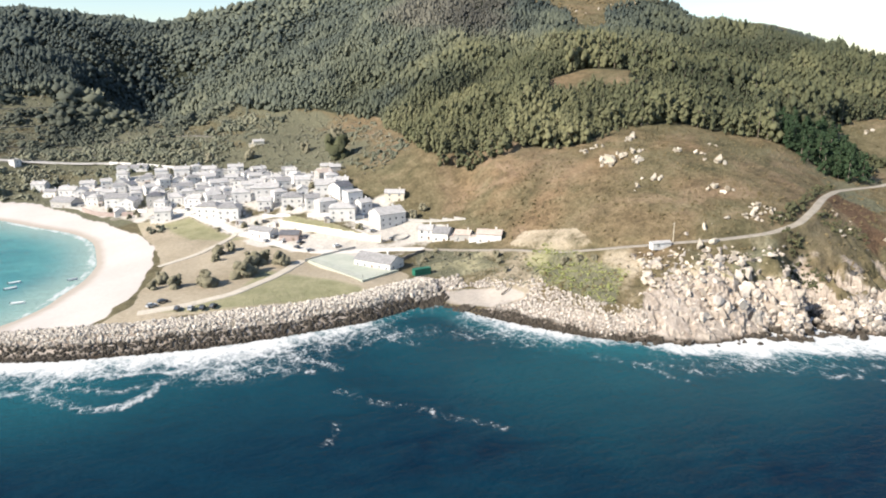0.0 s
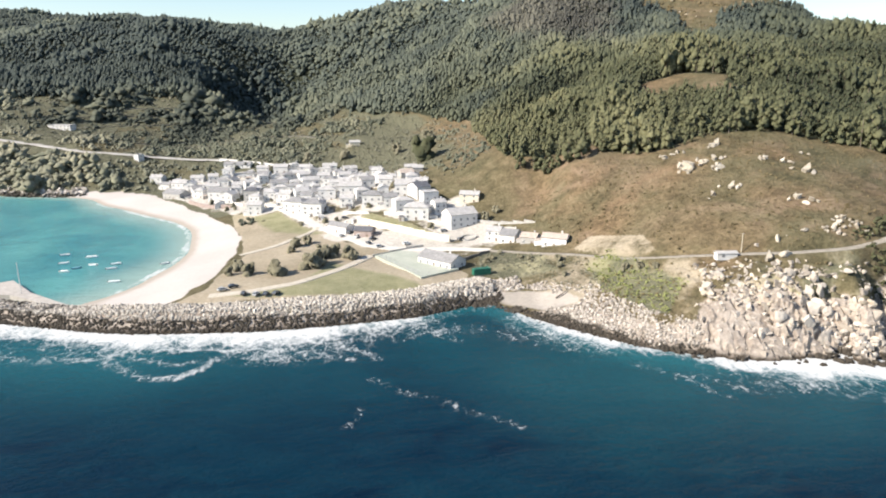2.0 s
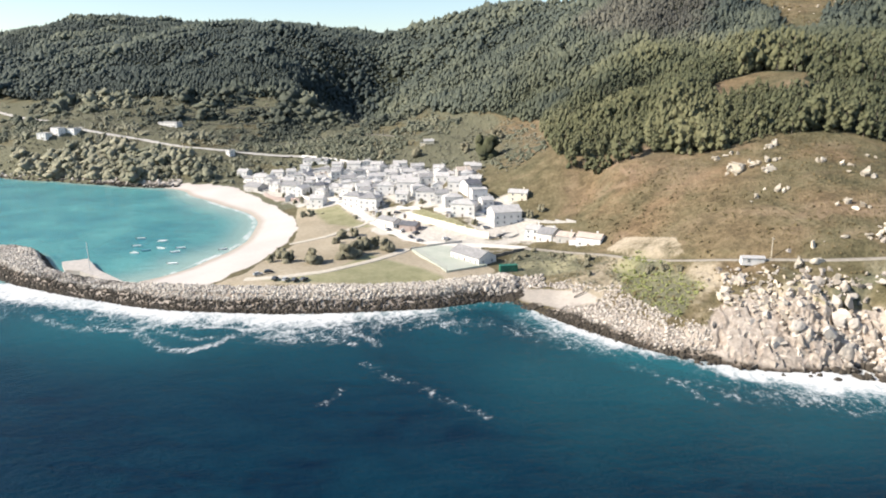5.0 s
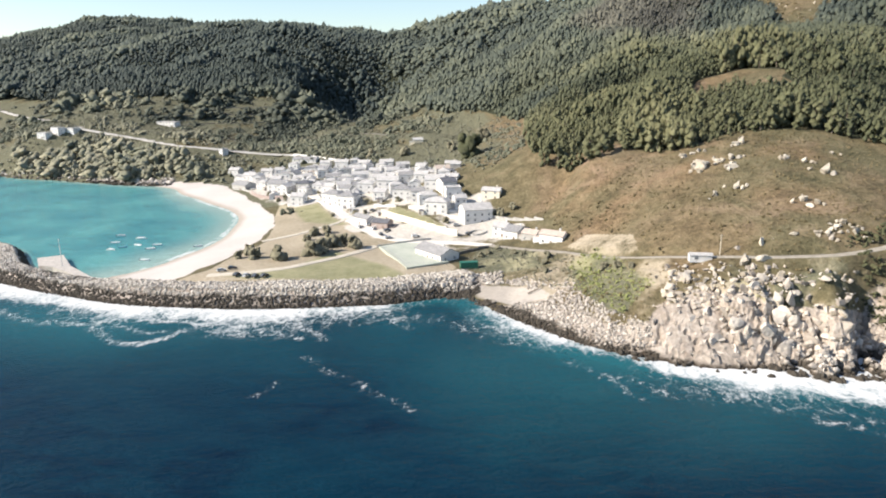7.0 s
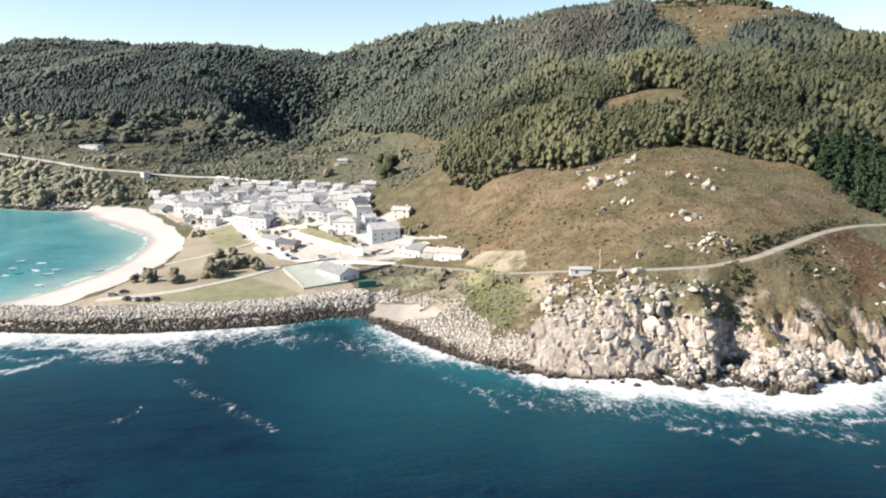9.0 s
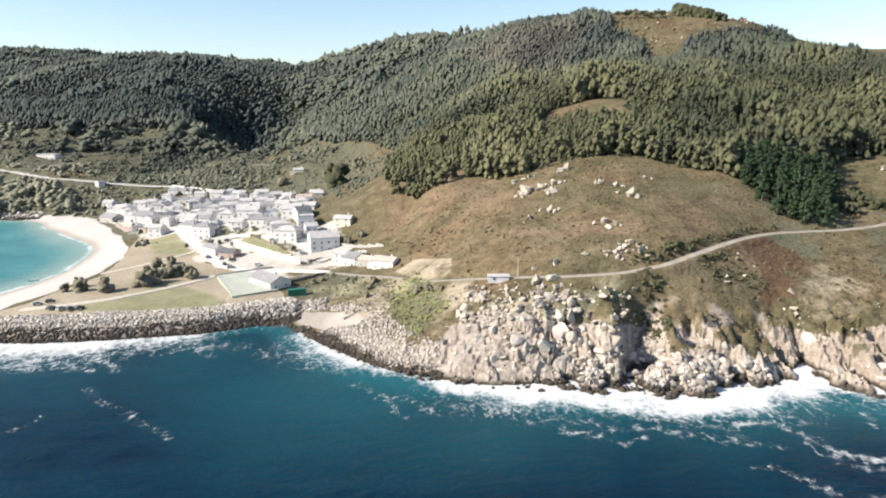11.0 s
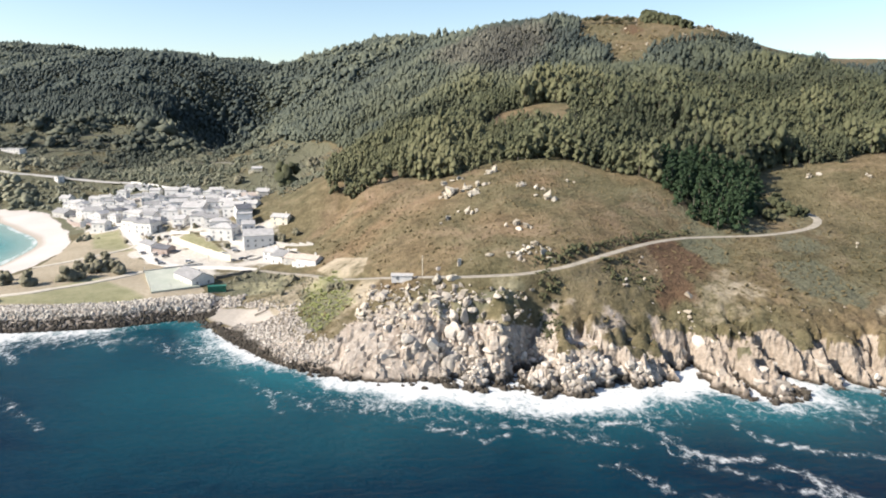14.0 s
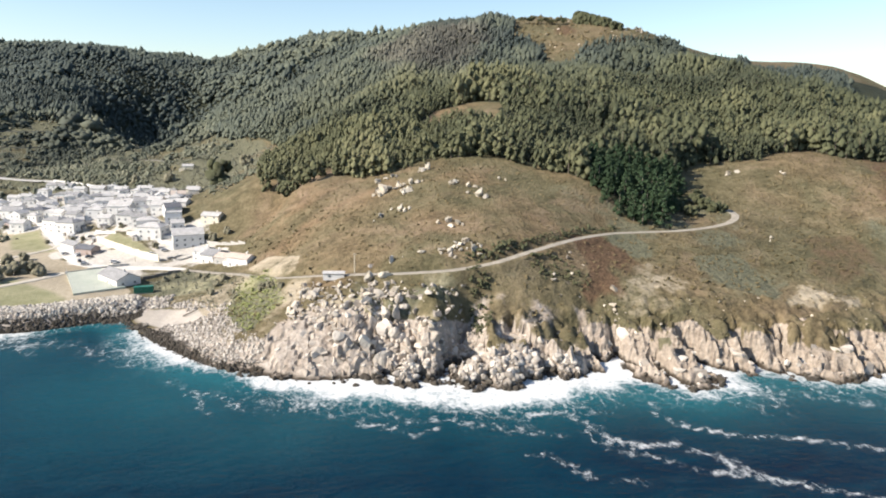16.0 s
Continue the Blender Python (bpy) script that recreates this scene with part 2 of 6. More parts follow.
GROUND = ground_material()
WATER = water_material()
BOULDER = by_piece("granite_boulder", (0.14, 0.12, 0.10), (0.52, 0.475, 0.42), 1.6, tide=2.3, spread=2.0)
MOLE_ROCK = by_piece("mole_granite", (0.20, 0.18, 0.152), (0.57, 0.522, 0.458), 1.6, tide=4.3, spread=2.4)
MOLE_PIECE = by_piece("mole_granite_piece", (0.20, 0.18, 0.152), (0.57, 0.522, 0.458), 1.6, island=False, tide=4.3, spread=2.4)
BOULDER_PIECE = by_piece("granite_boulder_piece", (0.19, 0.162, 0.132), (0.50, 0.452, 0.395), 1.8, island=False)
CLIFF_ROCK = by_piece("cliff_granite", (0.225, 0.193, 0.158), (0.575, 0.518, 0.452), 2.5)
TOR_ROCK = by_piece("tor_granite", (0.27, 0.232, 0.178), (0.55, 0.485, 0.39), 2.0)
EUCALYPT = foliage("eucalyptus_leaves", (0.15, (0.044, 0.052, 0.03)), (0.3, (0.086, 0.093, 0.05)), (0.52, (0.14, 0.14, 0.074)), (0.8, (0.198, 0.19, 0.105)),
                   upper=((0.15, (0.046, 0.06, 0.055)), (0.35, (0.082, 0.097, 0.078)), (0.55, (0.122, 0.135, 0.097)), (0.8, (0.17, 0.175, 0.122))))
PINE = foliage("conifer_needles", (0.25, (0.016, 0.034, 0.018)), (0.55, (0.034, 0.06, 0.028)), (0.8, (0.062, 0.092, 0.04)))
SCRUB = foliage("scrub_leaves", (0.25, (0.065, 0.075, 0.058)), (0.5, (0.16, 0.168, 0.118)), (0.78, (0.29, 0.275, 0.195)))
DARK_GORSE = foliage("gorse_leaves", (0.25, (0.026, 0.032, 0.018)), (0.5, (0.062, 0.068, 0.036)), (0.78, (0.125, 0.122, 0.062)))
HEATH = foliage("heath_tufts", (0.25, (0.072, 0.062, 0.031)), (0.5, (0.135, 0.108, 0.056)), (0.75, (0.22, 0.172, 0.095)))
BARK = simple("bark", (0.09, 0.075, 0.06), (0.26, 0.22, 0.18), 1.2)
WHITEWASH = simple("whitewashed_render", (0.57, 0.56, 0.54), (0.73, 0.72, 0.70), 3.0, 0.85, bump=0.02)
CREAM = simple("cream_render", (0.62, 0.56, 0.44), (0.76, 0.70, 0.58), 3.0, 0.85, bump=0.02)
TAMARISK = foliage("tamarisk_leaves", (0.25, (0.105, 0.10, 0.066)), (0.5, (0.195, 0.182, 0.124)), (0.78, (0.29, 0.265, 0.19)))
BRACKEN = foliage("hillside_bracken", (0.25, (0.09, 0.094, 0.068)), (0.5, (0.165, 0.163, 0.118)), (0.78, (0.25, 0.24, 0.175)))
GRASSY = foliage("bramble_leaves", (0.25, (0.11, 0.13, 0.045)), (0.5, (0.205, 0.225, 0.085)), (0.78, (0.31, 0.315, 0.13)))
DRY_STONE = simple("dry_stone", (0.09, 0.085, 0.075), (0.20, 0.19, 0.17), 1.0, 0.95, bump=0.1)
GREY_WALL = simple("bare_cement", (0.32, 0.31, 0.29), (0.46, 0.45, 0.43), 2.5, 0.9, bump=0.02)
PINK_WALL = simple("red_ochre_render", (0.27, 0.21, 0.19), (0.40, 0.33, 0.30), 2.0, 0.85)
SLATE = simple("weathered_slate", (0.18, 0.178, 0.178), (0.32, 0.315, 0.31), 1.4, 0.6, bump=0.05, fine=0.3)
PALE_ROOF = simple("pale_fibre_cement", (0.33, 0.322, 0.315), (0.50, 0.487, 0.475), 2.2, 0.8, bump=0.04)
DARK_ROOF = simple("dark_slate", (0.08, 0.082, 0.09), (0.15, 0.152, 0.165), 1.4, 0.55, bump=0.05)
TILE = simple("faded_clay_tile", (0.36, 0.29, 0.245), (0.52, 0.45, 0.395), 1.2, 0.85, bump=0.05)
FRAME = simple("painted_window_frame", (0.55, 0.55, 0.53), (0.72, 0.72, 0.70), 1.0, 0.5)
GLASS, _nt, _b = material("window_glass", 0.08)
_b.inputs["Base Color"].default_value = (0.10, 0.115, 0.13, 1)
_b.inputs["Specular IOR Level"].default_value = 0.7
DOOR = simple("weathered_door_wood", (0.10, 0.07, 0.05), (0.22, 0.16, 0.11), 0.6, 0.6)
PALE_TARMAC = simple("bleached_tarmac", (0.34, 0.325, 0.30), (0.48, 0.46, 0.43), 6.0, 0.9, bump=0.03, fine=0.5)
CONCRETE = simple("sunlit_concrete", (0.50, 0.475, 0.43), (0.66, 0.63, 0.58), 4.0, 0.9, bump=0.03)
QUAY_CONCRETE = simple("stained_quay_concrete", (0.33, 0.305, 0.275), (0.50, 0.465, 0.425), 2.5, 0.9, bump=0.05, fine=0.6)
COURT_PAINT = simple("pale_green_court", (0.33, 0.36, 0.30), (0.44, 0.455, 0.39), 8.0, 0.85)
DIRT_ROAD = simple("packed_sandy_track", (0.22, 0.20, 0.165), (0.34, 0.31, 0.26), 3.0, 0.95, bump=0.05)
PATH_SAND = simple("trodden_sand", (0.38, 0.345, 0.285), (0.54, 0.49, 0.41), 2.0, 0.95, bump=0.03)
GREEN_PAINT = simple("green_container_paint", (0.008, 0.10, 0.065), (0.015, 0.16, 0.105), 1.5, 0.45)
STEEL = simple("galvanised_steel", (0.38, 0.38, 0.38), (0.55, 0.55, 0.55), 0.8, 0.45, 0.6)
POLE_WOOD = simple("bleached_pole", (0.42, 0.38, 0.30), (0.60, 0.55, 0.45), 1.0, 0.85)
RUBBER = simple("tyre_rubber", (0.015, 0.015, 0.015), (0.03, 0.03, 0.03), 0.4, 0.8)
BOAT_WHITE = simple("boat_gelcoat", (0.68, 0.70, 0.70), (0.82, 0.83, 0.82), 1.5, 0.3)
BOAT_BLUE = simple("boat_blue_paint", (0.18, 0.40, 0.48), (0.26, 0.50, 0.58), 1.0, 0.4)
BOAT_IN = simple("boat_inside", (0.30, 0.36, 0.36), (0.45, 0.50, 0.48), 0.8, 0.6)
CAR_PAINTS = [simple("car_paint_" + n, tuple(0.8 * v for v in c), c, 2.0, 0.3) for n, c in
              (("white", (0.78, 0.78, 0.77)), ("dark", (0.035, 0.037, 0.045)), ("red", (0.32, 0.03, 0.025)), ("silver", (0.42, 0.43, 0.44)), ("blue", (0.04, 0.09, 0.2)))]


# ---- plan of the land: heights of the ground by landform (x, y, z in metres) ----
HEADLAND = [(81, 272, 19), (102, 243, 23), (142, 231, 27.5), (166, 233, 30.5), (151, 264, 39), (132, 290, 42), (128, 319, 47), (168, 288, 48.5),
            (184, 339, 62), (202, 326, 57), (230, 306, 51), (233, 282, 38), (240, 273, 34.5), (295, 281, 37), (318, 328, 54), (294, 344, 56),
            (361, 336, 64), (274, 300, 39), (117, 370, 51), (86, 371, 44), (73, 378, 30), (62, 403, 41), (256, 262, 33), (330, 270, 34), (420, 330, 62)]
CLIFF_TOP = [(210, 235, 24), (232, 235, 24), (183, 225, 21.5), (156, 221, 18.5), (111, 224, 18.5), (89, 229, 16.5), (131, 216, 14.5), (216, 210, 13.5),
             (245, 203, 14), (81, 221, 10.5), (68, 271, 11), (50, 282, 9), (60, 255, 8), (100, 207, 7), (170, 203, 9), (193, 210, 9), (265, 200, 14), (285, 200, 15),
             (310, 205, 16), (340, 215, 18), (275, 225, 20), (320, 240, 26), (400, 240, 30), (125, 203, 6.5), (150, 202, 8)]
SHORE = [(18, 273, 0), (31, 250, 0), (47, 229, 0), (71, 209, 0), (96, 199, 0), (125, 192, 0), (150, 184, 0), (172, 189, 0), (193, 193, 0), (217, 176, 0),
         (234, 186, 0), (251, 179, 0), (268, 173, 0), (288, 176, 0), (320, 182, 0), (370, 190, 0), (440, 200, 0), (30, 262, 1.6), (25, 280, 2.4), (36, 268, 2.8), (44, 266, 4.2), (48, 259, 4.6), (38, 250, 2.0)]
BAY = [(-152, 307, 0), (-144, 315, 0), (-134, 332, 0), (-125, 361, 0), (-121, 390, 0), (-124, 420, 0), (-143, 474, 0), (-187, 528, 0), (-248, 590, 0), (-300, 608, 0), (-352, 630, 0), (-430, 668, 0),
       (-160, 330, -1.8), (-160, 400, -3), (-150, 345, -1.2), (-190, 460, -3), (-260, 520, -4), (-350, 560, -4), (-104, 288, 4.5), (-99, 332, 4), (-95, 392, 4), (-106, 450, 4),
       (-144, 517, 3.5), (-184, 566, 3.5), (-232, 604, 5), (-290, 622, 6), (-600, 760, 0), (-230, 400, -4), (-300, 430, -5)]
VILLAGE = [(60, 306, 13.5), (9, 318, 6.5), (38, 345, 10.5), (9, 410, 21), (21, 383, 15), (-5, 370, 10.5), (-52, 411, 7), (-50, 432, 12), (-94, 455, 8), (-79, 497, 11),
           (-110, 480, 5), (-129, 505, 4), (-168, 600, 5), (-113, 593, 19), (-44, 552, 18), (-70, 393, 6), (-41, 338, 6.3), (-71, 315, 6), (-87, 293, 6), (-21, 330, 5.5),
           (34, 388, 19), (-150, 560, 6), (-5, 295, 6), (-60, 280, 6), (-30, 360, 7)]
VALLEY = [(-35, 611, 26), (-15, 615, 33), (25, 515, 32), (41, 636, 44), (-84, 789, 40), (-111, 700, 30), (-174, 728, 25), (-198, 635, 20), (-242, 653, 27), (-316, 697, 33),
          (-365, 712, 37), (-285, 740, 39), (-400, 700, 32), (-264, 833, 57), (-325, 820, 57), (-540, 1000, 78), (-227, 884, 82), (-65, 906, 62), (32, 806, 78), (-130, 860, 62)]
UPLAND = [(78, 767, 99), (121, 573, 78), (68, 456, 50), (142, 425, 70), (183, 445, 82), (214, 436, 90), (187, 568, 102), (305, 505, 95), (324, 704, 138), (456, 584, 128),
          (316, 848, 190), (433, 784, 188), (470, 800, 176), (440, 732, 165), (19, 1175, 172), (164, 1100, 180), (235, 1000, 186), (300, 950, 198), (-314, 1277, 176), (-190, 1130, 145), (-110, 1250, 147),
          (547, 750, 132), (500, 640, 122), (548, 604, 110), (590, 572, 98), (640, 560, 84), (460, 690, 138), (-60, 1160, 138), (-20, 1172, 146), (380, 868, 204), (362, 390, 66), (250, 380, 74), (140, 700, 112), (474, 752, 176), (510, 775, 171), (556, 815, 166)]
FAR = [(-1069, 1750, 152), (-800, 1750, 222), (-600, 1700, 205), (-385, 1350, 172), (-700, 1300, 130), (-900, 1100, 90), (740, 950, 163), (820, 948, 164), (870, 945, 158), (905, 930, 143), (985, 950, 85), (1060, 950, 30),
       (0, 1600, 165), (300, 1500, 190), (650, 600, 96), (695, 650, 98), (760, 450, 60), (900, 400, 10), (1000, 600, -5), (700, 250, 5), (-1000, 900, -2), (-1300, 1300, 60), (0, 2200, 150), (-900, 2300, 150), (900, 1600, 40)]
SEABED = [(-250, 240, -10), (-120, 235, -7), (-40, 240, -7), (20, 230, -7), (60, 190, -7), (110, 175, -7), (180, 168, -7), (260, 155, -7), (340, 155, -8), (500, 150, -12),
          (0, 100, -20), (250, 80, -20), (-250, 80, -22), (-500, 300, -14), (-800, 500, -16), (700, 60, -20), (-500, 0, -25), (-700, 100, -25), (1000, 0, -25)]
CONTROLS = np.array(HEADLAND + CLIFF_TOP + SHORE + BAY + VILLAGE + VALLEY + UPLAND + FAR + SEABED, float)


def spline(points):
    """A smooth surface through sparse heights (thin plate)."""
    p = points[:, :2] / 100.0
    n = len(p)
    r2 = ((p[:, None] - p[None]) ** 2).sum(-1)
    k = 0.5 * r2 * np.log(r2 + 1e-9) + np.eye(n) * 0.0015
    side = np.hstack([np.ones((n, 1)), p])
    a = np.block([[k, side], [side.T, np.zeros((3, 3))]])
    w = np.linalg.solve(a, np.concatenate([points[:, 2], np.zeros(3)]))
    def height(x, y):
        x, y = np.asarray(x, float) / 100.0, np.asarray(y, float) / 100.0
        out = w[n] + w[n + 1] * x + w[n + 2] * y
        for (px, py), wi in zip(p, w[:n]):
            d = (x - px) ** 2 + (y - py) ** 2
            out = out + wi * 0.5 * d * np.log(d + 1e-9)
        return out
    return height


BASE = spline(CONTROLS)


def lattice(ix, iy, seed):
    h = (ix.astype(np.int64) * 374761393 + iy.astype(np.int64) * 668265263 + seed * 974711) & 0x7fffffff
    h = ((h ^ (h >> 13)) * 1274126177) & 0x7fffffff
    return ((h ^ (h >> 16)) & 0xffff) / 65535.0


def wander(x, y, size, seed=1, octaves=3):
    """Smooth noise, about -1 to 1, with features size metres across."""
    out, amp, total = 0.0, 1.0, 0.0
    for o in range(octaves):
        u, v = x / size * 2 ** o + 17.3 * o, y / size * 2 ** o - 9.1 * o
        i, j = np.floor(u), np.floor(v)
        a, b = u - i, v - j
        a, b = a * a * (3 - 2 * a), b * b * (3 - 2 * b)
        n = (lattice(i, j, seed) * (1 - a) + lattice(i + 1, j, seed) * a) * (1 - b) + (lattice(i, j + 1, seed) * (1 - a) + lattice(i + 1, j + 1, seed) * a) * b
        out, total, amp = out + (n * 2 - 1) * amp, total + amp, amp * 0.5
    return out / total


def shards(x, y, size, seed):
    """Fractured blocks: for each place the block's own random level (0 to 1), tilted, and the distance to the joint beside it."""
    u, v = x / size, y / size
    i, j = np.floor(u), np.floor(v)
    best, second, own = np.full(u.shape, 9.0), np.full(u.shape, 9.0), np.zeros(u.shape)
    for a in (-1, 0, 1):
        for b in (-1, 0, 1):
            ci, cj = i + a, j + b
            px, py = ci + lattice(ci, cj, seed), cj + lattice(ci, cj, seed + 7)
            d = np.hypot(u - px, v - py)
            level = lattice(ci, cj, seed + 13) + (u - px) * (lattice(ci, cj, seed + 17) - 0.5) * 0.9 + (v - py) * (lattice(ci, cj, seed + 19) - 0.2) * 0.8
            near = d < best
            second = np.where(near, best, np.minimum(second, d))
            own, best = np.where(near, level, own), np.where(near, d, best)
    return own, second - best


def smooth(a, b, v):
    t = np.clip((v - a) / (b - a), 0, 1)
    return t * t * (3 - 2 * t)


def along(x, y, line):
    """Distance to a polyline, and how far along it the nearest place lies (0 to 1)."""
    x, y = np.asarray(x, float), np.asarray(y, float)
    best, spot = np.full(x.shape, 1e9), np.zeros(x.shape)
    lens = [math.dist(a, b) for a, b in zip(line, line[1:])]
    run, total = 0.0, sum(lens)
    for (ax, ay), (bx, by), ln in zip(line, line[1:], lens):
        t = np.clip(((x - ax) * (bx - ax) + (y - ay) * (by - ay)) / ln ** 2, 0, 1)
        d = np.hypot(x - ax - t * (bx - ax), y - ay - t * (by - ay))
        near = d < best
        best, spot = np.where(near, d, best), np.where(near, (run + t * ln) / total, spot)
        run += ln
    return best, spot


def inside(x, y, poly):
    """Signed distance to a closed outline, positive within."""
    x, y = np.asarray(x, float), np.asarray(y, float)
    d, _ = along(x, y, poly + poly[:1])
    odd = np.zeros(x.shape, bool)
    for (ax, ay), (bx, by) in zip(poly, poly[1:] + poly[:1]):
        if ay != by:
            odd ^= ((ay > y) != (by > y)) & (x < (bx - ax) * (y - ay) / (by - ay) + ax)
    return np.where(odd, d, -d)


MOLE = [(-244, 352), (-230, 340), (-216, 327), (-199, 313), (-181, 302), (-165, 294), (-151, 288), (-138, 283), (-118, 277.5), (-96, 274), (-75, 272), (-54, 272.5), (-33, 274.5), (-18, 276), (0, 283), (14, 288)]
QUAY = [(-199, 336), (-190, 321), (-182, 319), (-174, 313), (-163, 304), (-154, 296), (-151, 299), (-157, 304), (-166, 313), (-175, 322), (-182, 332), (-189, 342)]
OPEN_COAST = [(-262, 352), (-246, 334), (-228, 318), (-214, 308), (-201, 300), (-185, 291), (-170, 283), (-156, 277), (-143, 272), (-120, 266), (-97, 262.5), (-75, 260.5), (-54, 261), (-32, 263), (-16, 264.5), (5, 272), (17, 275), (31, 250), (47, 229), (71, 209),
              (96, 198), (125, 191), (150, 183), (172, 188), (195, 192), (217, 175), (234, 185), (251, 178), (268, 172), (288, 175), (320, 182), (370, 190), (440, 200), (700, 240)]
BEACH = [(-156, 300), (-146, 294), (-128, 291), (-114, 289), (-108, 293), (-106, 303), (-103, 312), (-99, 329), (-96, 356), (-94, 367), (-96, 404), (-104, 440), (-110, 456), (-127, 485), (-143, 512), (-164, 548), (-190, 582), (-235, 600), (-262, 602),
         (-262, 580), (-190, 500), (-165, 440), (-150, 380), (-152, 330), (-164, 312)]
COVE = [(17, 280), (23, 283), (34, 279), (47, 270), (51, 262), (49, 256), (40, 256), (33, 257), (26, 264), (19, 272)]
FOREST = [(57, 413), (70, 400), (84, 390), (96, 378), (101, 390), (106, 373), (112, 366), (118, 361), (131, 351), (142, 348), (156, 350), (173, 345), (190, 341), (203, 330), (216, 318), (229, 305), (236, 277), (248, 276), (264, 292), (280, 312), (288, 333),
          (300, 341), (312, 346), (330, 342), (346, 334), (356, 343), (380, 352), (389, 328), (410, 322), (470, 332), (560, 360), (1100, 600), (1100, 780), (760, 830), (600, 800), (500, 800), (420, 800), (350, 830), (300, 900), (300, 2400), (-1600, 2400), (-1600, 1100),
          (-900, 1010), (-600, 975), (-420, 885), (-320, 850), (-230, 850), (-150, 855), (-110, 880), (-62, 920), (-30, 850), (-10, 760), (15, 690), (52, 640), (72, 560), (64, 480)]
BARE = [(331, 805), (320, 781), (335, 754), (342, 729), (337, 700), (316, 664), (340, 662), (366, 688), (384, 714), (416, 720), (480, 742), (540, 765), (600, 800), (560, 850), (500, 880), (345, 900)]
RAVINES = [([(-140, 820), (-112, 860), (-102, 940), (-86, 1040), (-66, 1110)], 110, 44), ([(-25, 852), (30, 838), (80, 792), (128, 752), (190, 800)], 50, 14), ([(-420, 960), (-360, 1040), (-320, 1130)], 70, 16), ([(420, 520), (380, 600), (370, 660)], 55, 12), ([(120, 480), (150, 530), (215, 600), (240, 680)], 45, 10)]
FIELD = [(62, 304), (72, 309), (88, 286), (86, 268), (74, 280)]
FERN = [(198, 226), (209, 226), (220, 246), (220, 258), (204, 256), (196, 240)]
CLEARING = [(162, 446), (176, 436), (192, 424), (204, 398), (214, 396), (212, 428), (228, 446), (214, 474), (178, 474)]
GASHES = [([(219, 213), (224, 203), (229, 188)], 4.5, 9.0), ([(243, 205), (245, 195), (247, 181)], 4.5, 9.5), ([(259, 201), (257, 190), (255, 176)], 2.2, 4.0), ([(204, 222), (202, 208), (197, 191)], 5.0, 7.5), ([(190, 210), (193, 199), (195, 189)], 3.6, 5.0), ([(212, 207), (216, 198), (221, 190)], 3.2, 6.0),
          ([(152, 226), (150, 217), (146, 208), (141, 202)], 9.5, 9.0, 24), ([(137, 224), (135, 213), (132, 204)], 6.5, -5.0, 24), ([(166, 222), (163, 210), (160, 203)], 3.2, 3.6), ([(283, 201), (281, 188), (279, 173)], 2.6, 5.0), ([(306, 206), (302, 192), (300, 177)], 2.8, 4.5),
          ([(110, 214), (113, 205), (116, 197)], 2.6, 3.4), ([(122, 222), (125, 212), (127, 204)], 2.6, 4.0)]


FAR_ROAD = [(-600, 950), (-484, 839), (-364, 721), (-296, 694), (-242, 657), (-188, 652), (-133, 640), (-106, 612), (-80, 588)]
HEADLAND_ROAD = [(30, 331), (48, 311), (62, 297), (72, 279), (84, 263), (100, 248), (122, 236), (145, 231), (163, 233), (182, 243), (205, 258), (225, 268), (240, 270), (258, 270), (278, 274), (290, 278), (298, 286), (299, 295), (293, 304), (284, 312)]
STREET = [(-84, 470), (-74, 450), (-62, 428), (-52, 411), (-42, 388), (-33, 368), (-24, 355), (-14, 348), (0, 344), (18, 339), (30, 331)]


def bench(line, half):
    """A road's bed: its smoothed heights along the line, and how far it cuts into the slope."""
    p = np.array(line, float)
    step = np.concatenate([[0], np.cumsum(np.hypot(*np.diff(p, axis=0).T))])
    t = np.linspace(0, 1, 80)
    h = BASE(np.interp(t, step / step[-1], p[:, 0]), np.interp(t, step / step[-1], p[:, 1]))
    for _ in range(20):
        h[1:-1] = h[1:-1] * 0.5 + (h[:-2] + h[2:]) * 0.25
    return line, half, t, h


BEDS = [bench(HEADLAND_ROAD, 2.2), bench(STREET, 3.6), bench(FAR_ROAD, 3.2)]


def rockiness(x, y, z):
    """Where bare granite shows: the headland's foot and its broken flank."""
    edge = np.interp(x, [20, 55, 68, 75, 88, 100, 132, 148, 165, 185, 205, 225, 245, 300, 400], [3, 4, 5.5, 8.5, 14, 16.5, 16, 11, 8.5, 7.5, 7.5, 9.5, 11.0, 12, 13])
    n = wander(x, y, 14, 5, 3) * np.interp(x, [66, 80, 100, 160, 185], [1.5, 4, 9, 8, 8])
    r = smooth(2.5, -2.5, z - edge + n) * smooth(24, 34, x) * smooth(330, 300, y)
    return np.maximum(r, smooth(1.5, -1.5, along(x, y, MOLE)[0] - np.where(y < np.interp(x, [p[0] for p in MOLE], [p[1] for p in MOLE]), 13, 8)) * (y < 366))


